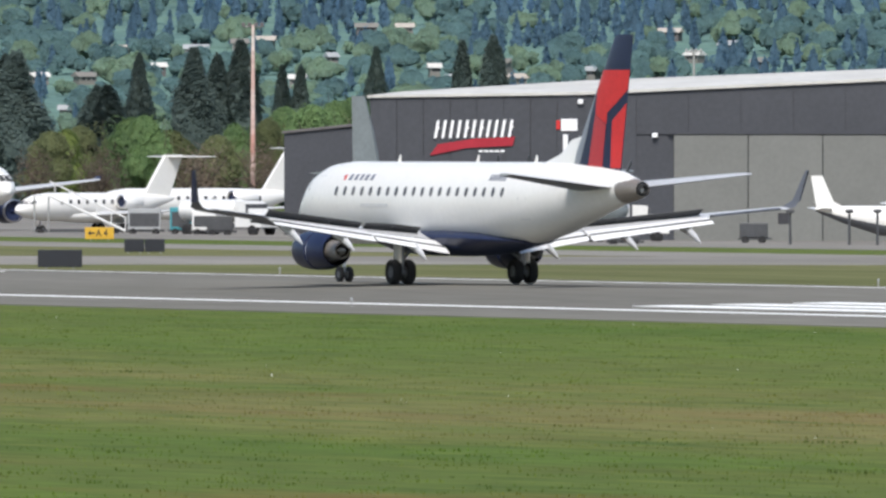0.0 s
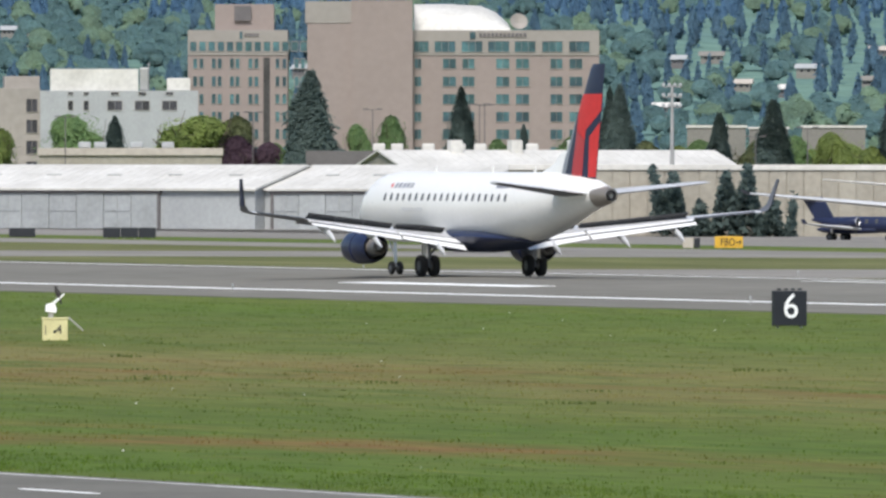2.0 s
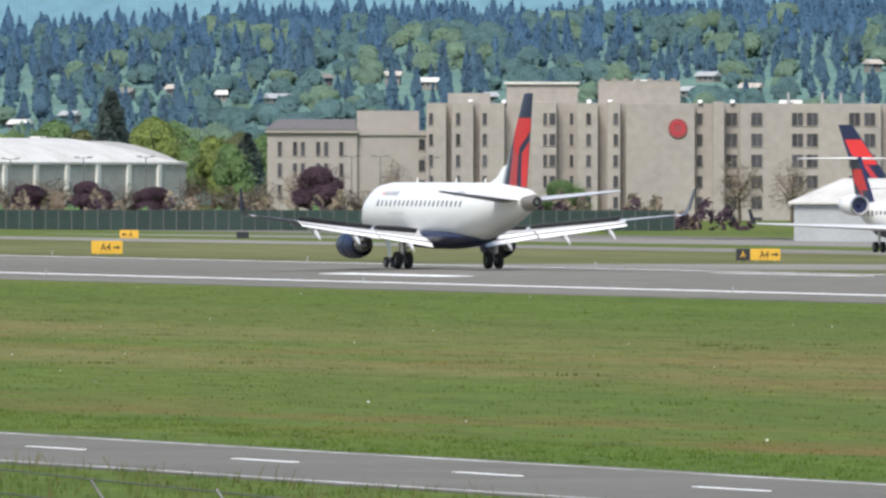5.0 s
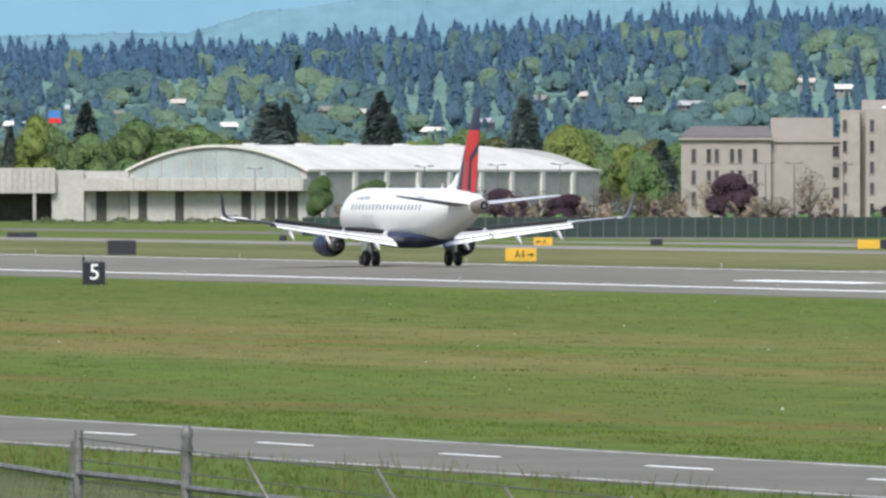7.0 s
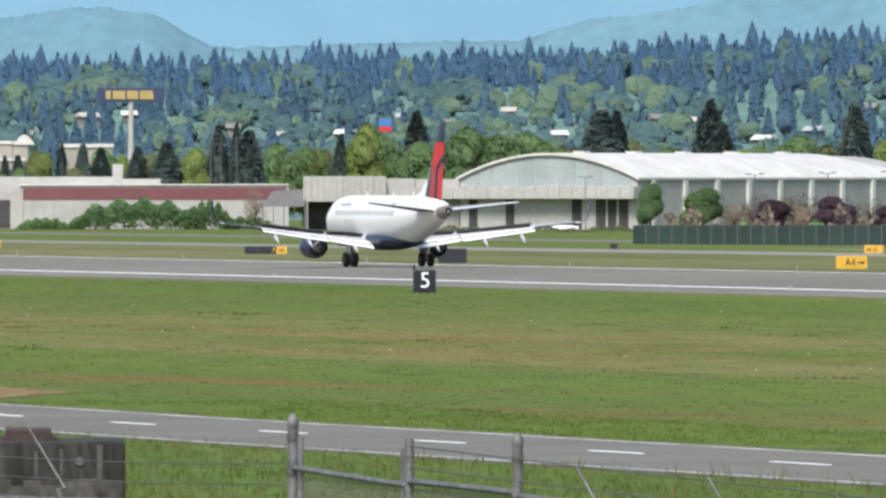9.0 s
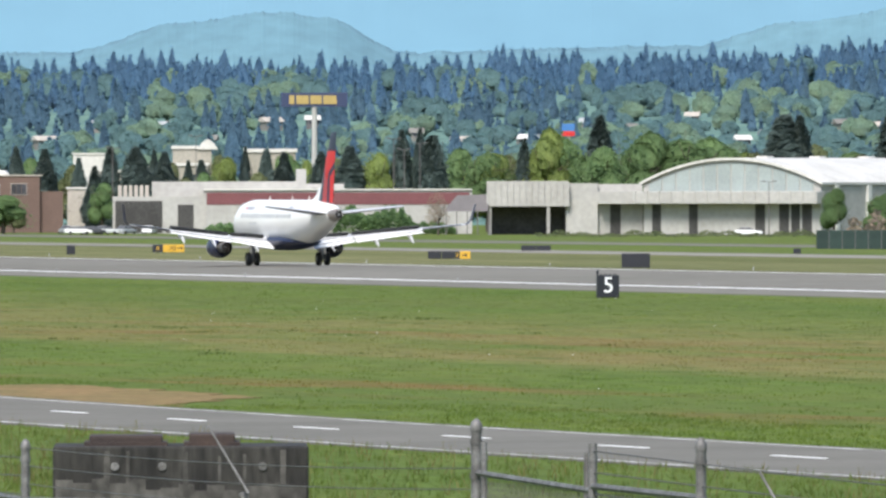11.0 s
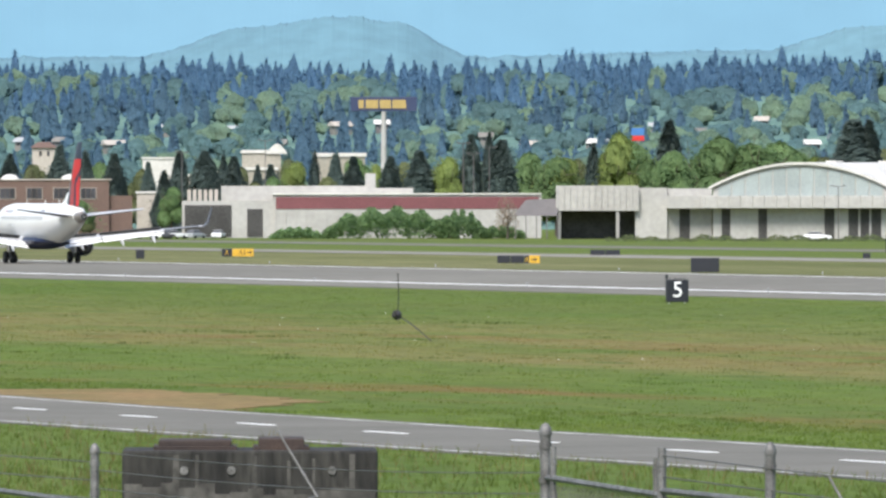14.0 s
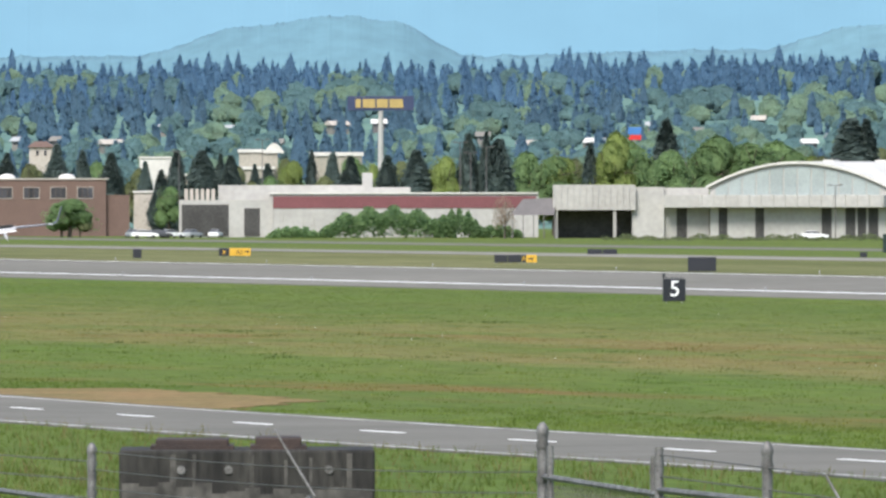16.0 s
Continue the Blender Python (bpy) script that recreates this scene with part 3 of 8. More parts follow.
            part("spoiler", bm, M_dark, wing, "dark raised spoiler panel")
        bm = B()
        rings = []
        for x in (9.75, 12.4):
            l, t, z = wing_at(x)
            c = (l - t) * 0.26
            y0 = t + c
            rings.append([(s * x, y0 - u * c, z + 0.03 + zz) for u, zz in ((0, 0.05), (0.5, 0.04), (1, -0.01), (0.5, -0.02), (0, -0.03))])
        loft(bm, rings)
        part("aileron", bm, M_dark, wing, smooth=True)
        for x in (2.9, 6.2, 8.7):
            l, t, z = wing_at(x)
            bm = B()
            loft(bm, [[(s * x + r * 0.7 * math.cos(a), y, zc + r * math.sin(a)) for a in (2 * math.pi * k / 12 for k in range(12))]
                      for y, zc, r in ((t + 1.5, z - 0.12, 0.04), (t + 0.9, z - 0.25, 0.15), (t + 0.1, z - 0.42, 0.19), (t - 0.6, z - 0.7, 0.13), (t - 1.05, z - 0.92, 0.02))])
            part("flap_fairing", bm, M_grey, wing, smooth=True)
        # tailplane
        bm = B()
        loft(bm, [[(s * x, y, z + zz) for y, zz in airfoil(l, t, 0.1, 10, 0)] for x, l, t, z in ((0.3, -11.7, -15.1, 3.88), (1.0, -12.1, -15.2, 3.93), (5.05, -14.45, -15.85, 4.4), (5.2, -14.8, -15.9, 4.42))])
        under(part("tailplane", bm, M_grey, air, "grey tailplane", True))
        # engine
        ex, ez = s * 4.25, 1.34
        bm = B()
        spin(bm, ((5.558, 0.539), (5.650, 0.600), (5.617, 0.670), (5.390, 0.731), (4.844, 0.783), (4.214, 0.787), (4.197, 0.696)), (ex, 0, ez), 'y', 36)
        eng = part("engine_cowl", bm, M_navy, air, "navy engine cowl with a bare metal lip", True)
        bm = B()
        spin(bm, ((5.516, 0.522), (5.655, 0.574), (5.676, 0.613), (5.625, 0.687), (5.516, 0.722), (5.516, 0.705), (5.600, 0.626), (5.516, 0.539)), (ex, 0, ez), 'y', 36)
        part("inlet_lip", bm, M_metal, eng, "polished metal inlet lip", True)
        bm = B()
        spin(bm, ((4.214, 0.713), (4.004, 0.722), (4.004, 0.609), (4.214, 0.609)), (ex, 0, ez), 'y', 36)
        part("reverser_gap", bm, M_letter, eng, "pale band of the opened reverser", True)
        bm = B()
        spin(bm, ((4.021, 0.783), (3.584, 0.774), (2.996, 0.696), (2.744, 0.626), (2.744, 0.592), (3.080, 0.609), (3.920, 0.626)), (ex, 0, ez), 'y', 36)
        part("reverser_sleeve", bm, M_navy, eng, "navy sleeve slid back", True)
        bm = B()
        spin(bm, ((3.416, 0.522), (2.828, 0.435), (2.324, 0.365), (2.156, 0.331), (2.156, 0.261), (2.324, 0.244), (1.946, 0.087), (1.820, 0.009)), (ex, 0, ez), 'y', 28)
        part("core_nozzle", bm, M_hot, eng, "scorched metal core nozzle", True)
        bm = B()
        spin(bm, ((5.264, 0.531), (5.180, 0.261), (5.348, 0.174), (5.474, 0.017)), (ex, 0, ez), 'y', 28)
        part("fan", bm, M_hot, eng, "", True)
        bm = B()
        loft(bm, [[(ex + w * dx, y, z) for dx, y, z in ((-1, y0, z0), (1, y0, z0), (1, y1, z0 - 0.05), (-1, y1, z0 - 0.05))] for w, y0, y1, z0 in ((0.2, 4.4, 1.6, ez + 0.72), (0.16, 3.6, 0.4, 2.12))])
        part("pylon", bm, M_grey, air, "", True)
        # main gear
        gx = s * 2.68
        leg = B()
        tube(leg, (gx, 0, 0.48), (gx - s * 0.12, 0.1, 1.9), 0.11, 0.13, 14)
        tube(leg, (gx, 0, 0.9), (gx - s * 1.0, 0.35, 1.75), 0.06, 0.06, 10)
        tube(leg, (gx, -0.2, 0.75), (gx, -0.12, 1.25), 0.05, 0.05, 8)
        tube(leg, (gx - 0.42, 0, 0.48), (gx + 0.42, 0, 0.48), 0.07, 0.07, 10)
        gear = part("main_gear_leg", leg, M_finge, air, "", True)
        for o in (-0.31, 0.31):
            wheel("wheel", gear, gx + o, 0, 0.5, 0.36)
        bm = B()
        box(bm, gx + s * 0.12, gx + s * 0.16, -0.35, 0.35, 0.85, 1.8, 0.01)
        part("gear_door", bm, M_white, air)
    # fin
    bm = B()
    secs = []
    for v in (0.0, 0.25, 0.5, 0.75, 0.96, 1.0):
        le, z = fin_point(0.06 if v == 1.0 else 0.0, v)
        te, _ = fin_point(1, v)
        secs.append([(zz, y, z) for y, zz in airfoil(le, te, 0.1 if v < 1 else 0.06, 12, 0)])
    loft(bm, secs)
    fin = part("fin", bm, M_navy, air, "navy fin with red and dark red slanted fields", True)
    bm = B()
    loft(bm, [[(w * dx, y, z) for dx, y, z in ((-1, y, zb), (-0.55, y, zb + (zt - zb) * 0.6), (0, y, zt), (0.55, y, zb + (zt - zb) * 0.6), (1, y, zb))] for w, y, zb, zt in ((0.08, -8.0, 4.75, 4.9), (0.16, -9.3, 4.7, 5.2), (0.2, -10.3, 4.7, 5.75), (0.2, -11.2, 4.6, 5.9))])
    part("dorsal_fillet", bm, M_white, air, "white fillet before the fin", True)
    for s in (-1, 1):
        for outl, mt in ((((0.012, 0.74), (0.99, 0.74), (0.99, 0.6), (0.56, 0.43), (0.59, 0.34), (0.26, 0.42), (0.10, 0.58), (0.012, 0.64)), M_red),
                         (((0.26, 0.416), (0.59, 0.336), (0.68, 0.02), (0.42, 0.02), (0.34, 0.25)), M_redd),
                         (((0.99, 0.5), (0.99, 0.02), (0.82, 0.02), (0.77, 0.2), (0.71, 0.37)), M_red),
                         (((0.012, 0.02), (0.24, 0.02), (0.19, 0.28), (0.12, 0.46), (0.03, 0.62), (0.012, 0.63)), M_finge)):
            bm = B()
            fin_mark(bm, s, list(outl))
            part("fin_field", bm, mt, fin)
    bm = B()
    loft(bm, [[(zz, y, z) for y, zz in airfoil(-12.3 - 0.36 * k, -14.9 - 0.12 * k, 0.02, 6, 0)] for k, z in ((0, 4.66), (0.1, 4.7))])
    part("rudder_base", bm, M_white, fin)
    # nose gear
    leg = B()
    tube(leg, (0, 11.4, 0.32), (0, 11.55, 1.75), 0.07, 0.09, 12)
    tube(leg, (0, 11.4, 0.8), (0, 12.3, 1.65), 0.04, 0.04, 8)
    tube(leg, (-0.25, 11.4, 0.32), (0.25, 11.4, 0.32), 0.05, 0.05, 8)
    ng = part("nose_gear_leg", leg, M_metal, air, "", True)
    for o in (-0.2, 0.2):
        wheel("wheel", ng, o, 11.4, 0.31, 0.2)
    for y, z in ((6.0, 4.88), (-1.5, 4.88), (-7.0, 4.88)):
        bm = B()
        loft(bm, [[(dx * 0.02, y + dy, z + h) for dx, dy in ((-1, 0.16), (1, 0.16), (1, -0.12), (-1, -0.12))] if h < 0.1 else [(dx * 0.015, y + dy, z + h) for dx, dy in ((-1, -0.06), (1, -0.06), (1, -0.14), (-1, -0.14))] for h in (-0.03, 0.28)])
        part("antenna", bm, M_white, air)
    return air


airliner = make_airliner()
ROLL = ((0, 540.3), (1, 597.9), (2, 652.9), (3, 705.8), (4, 756.9), (5, 806.6), (6, 855.0), (7, 902.4), (8, 948.7), (9, 994.0), (10, 1038.2), (11, 1081.0), (12, 1121.9), (13, 1160.6), (14, 1196.2), (15, 1228.1), (16, 1255.0))


# ---------------------------------------------------------------- buildings round the airfield
LOW = -1.7  # the ground south of the apron
M_fbo = material("dark_grey_cladding", (0.066, 0.069, 0.078), 0.7, 0, 0.08, 0.4, rnd=0.05, spec=0.2)
M_roofw = material("white_roof", (0.60, 0.585, 0.545), 0.7, 0, 0.1, 0.2, (0.5, 0.485, 0.445))
M_door = material("pale_grey_door", (0.165, 0.168, 0.155), 0.6, 0, 0.06, 0.4, rnd=0.06)
M_hang = material("pale_blue_grey_siding", (0.345, 0.36, 0.362), 0.65, 0, 0.08, 0.3, (0.31, 0.322, 0.325))
M_hangd = material("grey_hangar_door", (0.33, 0.345, 0.35), 0.65, 0, 0.1, 0.3, (0.285, 0.3, 0.3), rnd=0.06)
M_tilt = material("beige_concrete", (0.32, 0.30, 0.25), 0.85, 0, 0.12, 0.2, (0.3, 0.275, 0.225), rnd=0.08)
M_pink = material("pinkish_stucco", (0.27, 0.222, 0.2), 0.85, 0, 0.05, 0.1)
M_cream = material("pale_stucco", (0.285, 0.262, 0.235), 0.85, 0, 0.05, 0.1)
M_beige = material("beige_stucco", (0.305, 0.277, 0.246), 0.85, 0, 0.1, 0.1, (0.27, 0.247, 0.222))
M_dusty = material("dusty_tan_siding", (0.2, 0.19, 0.17), 0.85, 0, 0.1, 0.3)
M_mans = material("grey_shingle_roof", (0.13, 0.12, 0.12), 0.85, 0, 0.12, 0.6)
M_old = material("weathered_white_wall", (0.40, 0.39, 0.365), 0.85, 0, 0.1, 0.15, (0.345, 0.335, 0.31))
M_band = material("faded_maroon_band", (0.17, 0.06, 0.065), 0.8, 0, 0.12, 0.3)
M_glaze = material("old_glazing", (0.30, 0.34, 0.33), 0.4, 0, 0.1, 0.4, rnd=0.1)
M_brick = material("brown_brick", (0.14, 0.09, 0.072), 0.85, 0, 0.12, 0.5)
M_tealg = material("teal_window_glass", (0.065, 0.15, 0.155), 0.3, 0, 0.3, 0.2, (0.03, 0.06, 0.075), rnd=0.4)
M_wing = material("grey_window_glass", (0.055, 0.055, 0.065), 0.2, 0, 0.3, 0.2, rnd=0.4)
M_bluelit = material("bright_blue_sign", (0.05, 0.17, 0.42), 0.5, 0, 0.05, 0.3)
M_paint = material("white_wall_paint", (0.68, 0.67, 0.63), 0.8, 0, 0.08, 0.15, (0.58, 0.57, 0.53))
# Shade inside doorways, bays and a wall recess, put on as dark slabs
M_dusk = material("opening_shade", (0.06, 0.058, 0.055), 0.9, 0, 0.3, 0.3)
M_signy = material("dull_yellow", (0.40, 0.29, 0.1), 0.7, 0, 0.1, 0.5)
# Board blue is raised a little to hold the distance haze
M_bluesign = material("hazed_blue_sign", (0.03, 0.042, 0.095), 0.5, 0, 0.05, 0.3)
M_pole = material("galvanised_pole", (0.36, 0.36, 0.35), 0.5, 0.3, 0.1, 1.0)
M_rust = material("red_white_mast", (0.5, 0.25, 0.2), 0.6, 0, 0.2, 0.2, (0.6, 0.55, 0.5), stretch=(0.1, 0.1, 1))
M_swoosh = material("crimson_sign_paint", (0.36, 0.03, 0.045), 0.7, 0, 0.1, 0.5, spec=0.2)
M_emb = material("dull_red_emblem", (0.26, 0.045, 0.05), 0.7, 0, 0.1, 0.5)
M_tan = material("tan_roof", (0.42, 0.38, 0.33), 0.85, 0, 0.1, 0.2)


def across(az, az0, dist):
    return math.tan(radians(az - az0)) * dist


def tall(el, dist):
    """Height over the low ground of a sight line el thousandths above level."""
    return EYE - LOW + el * dist / 1000


def block(name, parent, mat, x0, x1, y0, y1, z0, z1, label="", bevel=0.0):
    return part(name, box(B(), x0, x1, y0, y1, z0, z1, bevel), mat, parent, label)


def window(parent, x, z, w, h, y=0.0, glass=M_wing, frame_m=None, sill=None, n=2):
    """A framed window with n panes on a wall facing -y."""
    fm = frame_m or M_cream
    bm = B()
    t = 0.09
    for a, b, c, d in ((x - w / 2, x - w / 2 + t, z - h / 2, z + h / 2), (x + w / 2 - t, x + w / 2, z - h / 2, z + h / 2), (x - w / 2 + t, x + w / 2 - t, z - h / 2, z - h / 2 + t), (x - w / 2 + t, x + w / 2 - t, z + h / 2 - t, z + h / 2)):
        box(bm, a, b, y - 0.12, y, c, d)
    win = part("window", bm, fm, parent)
    for k in range(n):
        a = x - w / 2 + t + (w - 2 * t) * k / n
        part("pane", box(B(), a + 0.03, a + (w - 2 * t) / n - 0.03, y - 0.05, y + 0.05, z - h / 2 + t, z + h / 2 - t), glass, win)
    return win


def make_fbo_hangar():
    D, A = 1100, 25.35
    t = thing("hangar", "dark grey metal-clad hangar with a white roof and pale sliding doors", "hangar", site(A, D, 0, LOW))
    xl, xc, xr = -19.07, -3.3, 43.0
    zl, zc, zr = tall(3.06, D), tall(3.27, D), tall(4.4, D) + 0.9
    bm = B()
    prism(bm, [(xl + 0.1, 0), (xl + 0.1, zl - 0.1), (xc, zc - 0.1), (xr, zr - 0.1), (xr, 0)], -40, -0.02, UP)
    part("wall", bm, M_fbo, t)
    n = 8
    for k in range(n):
        a, b = xl + (xc - xl) * k / n, xl + (xc - xl) * (k + 1) / n
        bm = B()
        prism(bm, [(a + 0.03, 0), (a + 0.03, zl + (zc - zl) * k / n), (b - 0.03, zl + (zc - zl) * (k + 1) / n), (b - 0.03, 0)], 0, 0.12, UP)
        part("wall_panel", bm, M_fbo, t)
    dx = across(25.522, A, D)
    top = tall(0.58, D)
    for k in range(12):
        a, b = xc + (xr - xc) * k / 12, xc + (xr - xc) * (k + 1) / 12
        bm = B()
        prism(bm, [(a + 0.02, top if b > dx + 1 else 0), (a + 0.02, zc + (zr - zc) * k / 12), (b - 0.02, zc + (zr - zc) * (k + 1) / 12), (b - 0.02, top if b > dx + 1 else 0)], 0, 0.08, UP)
        part("wall_panel", bm, M_fbo, t)
    bm = B()
    loft(bm, [[(xl - 0.2, -0.3, zl - 0.05), (xl - 0.2, -0.3, zl + 0.12), (xl + 2, 25, zl + 0.5), (xl + 2, 25, zl)],
              [(xc, -0.3, zc - 0.05), (xc, -0.3, zc + 0.15), (xc, 25, zc + 1.1), (xc, 25, zc)],
              [(xr, -0.3, zr - 0.05), (xr, -0.3, zr + 0.15), (xr, 25, zr + 0.8), (xr, 25, zr)]])
    part("roof", bm, M_roofw, t, "white sheet roof")
    for k in range(5):
        a = dx + 5.5 * k
        d = block("door", t, M_door, a + 0.04, a + 5.46, -0.22, -0.05, 0.05, top - 0.05, "pale grey sliding door leaf", 0.02)
        if k % 2:
            block("door_window", d, M_wing, a + 2.2, a + 3.0, -0.24, -0.2, 1.4, 2.2)
    block("door_track", t, M_fbo, dx - 0.4, xr, -0.3, -0.1, top, top + 0.25)
    # company lettering as slanted white bars over a red swoosh
    x0, x1 = across(24.602, A, D), across(24.914, A, D)
    for k in range(11):
        a = x0 + (x1 - x0) * k / 11
        z0, z1 = tall(0.3 + 0.1 * k / 11, D), tall(1.5 + 0.05 * k / 11, D)
        w = (x1 - x0) / 11
        bm = B()
        prism(bm, [(a, z0), (a + 0.22, z1), (a + 0.42, z1), (a + 0.2, z0)], 0.12, 0.3, UP)
        if k % 3 != 2:
            zm = (z0 + z1) / 2 + (0.45 if k % 2 else 0)
            prism(bm, [(a + 0.3, zm), (a + 0.33, zm + 0.16), (a + w - 0.12, zm + 0.16), (a + w - 0.15, zm)], 0.12, 0.28, UP)
        part("sign_bar", bm, M_letter, t, "white raised lettering bar")
    bm = B()
    prism(bm, [(x0 - 0.3, tall(-0.85, D)), (x0 + 0.3, tall(-0.1, D)), (x0 + 3, tall(0.28, D)), (x1, tall(0.42, D)), (x1 - 0.2, tall(-0.2, D)), (x0 + 2.4, tall(-0.35, D))], 0.12, 0.24, UP)
    part("swoosh", bm, M_swoosh, t, "red painted swoosh")
    for k in range(5):
        block("small_bar", t, M_letter, x0 + 3.3 + 0.4 * k, x0 + 3.62 + 0.4 * k, -0.16, -0.1, tall(-0.62, D), tall(-0.5, D))
    bx = across(25.09, A, D)
    block("notice", t, M_letter, bx, bx + 1.2, -0.2, -0.1, tall(0.8, D), tall(1.6, D), "white notice board", 0.02)
    block("notice", t, M_red, bx - 0.35, bx - 0.05, -0.2, -0.1, tall(0.9, D), tall(1.5, D), "red notice board", 0.02)
    block("notice", t, M_letter, bx + 0.15, bx + 0.5, -0.2, -0.1, tall(-0.8, D), tall(0.55, D), "narrow white notice board", 0.02)
    for a, e in ((25.165, 2.6), (25.45, 0.35)):
        x = across(a, A, D)
        block("wall_lamp", t, M_letter, x - 0.2, x + 0.2, -0.4, -0.1, tall(e, D), tall(e, D) + 0.35, "", 0.05)
    D2 = 1165
    t2 = thing("hangar_annex", "low dark grey annex beside the hangar", "building", site(24.2, D2, 0, LOW))
    w0, w1 = across(24.027, 24.2, D2), across(24.42, 24.2, D2)
    bm = B()
    prism(bm, [(w0, 0), (w0, tall(0.6, D2)), (w1, tall(1.35, D2)), (w1, 0)], -20, 0, UP)
    part("wall", bm, M_fbo, t2)
    bm = B()
    prism(bm, [(w0 - 0.2, tall(0.6, D2)), (w0 - 0.2, tall(0.6, D2) + 0.2), (w1, tall(1.35, D2) + 0.2), (w1, tall(1.35, D2))], -20.2, 0.2, UP)
    part("roof_edge", bm, M_mans, t2)


def gabled(name, label, m, w, d, eave, ridge, wall, doors=(), vents=(), right=True, signs=()):
    """A gabled shed: front along x from -w to 0 (or 0 to w), ridge parallel to the front, gable ends to the sides."""
    t = thing(name, label, "hangar", m)
    x0, x1 = (-w, 0.0) if right else (0.0, w)
    bm = B()
    loft(bm, [[(x, 0, 0), (x, 0, eave), (x, d / 2, ridge), (x, d, eave), (x, d, 0)] for x in (x0 + 0.05, x1 - 0.05)])
    part("wall", bm, wall, t)
    bm = B()
    th = 0.22
    loft(bm, [[(x, -0.5, eave - 0.1), (x, -0.5, eave - 0.1 + th), (x, d / 2, ridge + 0.1 + th), (x, d + 0.5, eave - 0.1 + th), (x, d + 0.5, eave - 0.1), (x, d / 2, ridge + 0.1)] for x in (x0 - 0.3, x1 + 0.3)])
    roof = part("roof", bm, M_roofw, t, "white sheet-metal roof")
    for i in range(int(w / 1.2) + 1):
        x = x0 + i * 1.2
        bm = B()
        loft(bm, [[(x - 0.04, yy, zz), (x + 0.04, yy, zz), (x + 0.04, yy, zz + 0.025), (x - 0.04, yy, zz + 0.025)] for yy, zz in ((-0.45, eave + 0.13), (d / 2, ridge + 0.33))])
        part("roof_seam", bm, M_roofw, roof)
    for a, b, top in doors:
        n = max(2, round((b - a) / 3.2))
        for i in range(n):
            u, v = a + (b - a) * i / n, a + (b - a) * (i + 1) / n
            dr = block("door", t, M_hangd, u + 0.05, v - 0.05, -0.12 - 0.05 * (i % 2), 0.0, 0.05, top)
            block("door_rib", dr, M_hangd, (u + v) / 2 - 0.03, (u + v) / 2 + 0.03, -0.19, -0.12, 0.1, top - 0.1)
            block("door_rail", dr, M_hangd, u + 0.1, v - 0.1, -0.185, -0.12, top * 0.52, top * 0.52 + 0.06)
        for e in (a, b):
            block("door_jamb", t, M_mans, e - 0.14, e + 0.14, -0.26, 0.0, 0, top)
        block("door_track", t, M_mans, a - 0.3, b + 0.3, -0.3, 0.0, top + 0.02, top + 0.28)
    for v in vents:
        y = d * 0.27
        z = eave + (ridge - eave) * 0.54
        block("roof_vent", t, M_pole, v, v + 1.5, y - 0.3, y + 0.3, z, z + 0.35, "", 0.05)
    return t


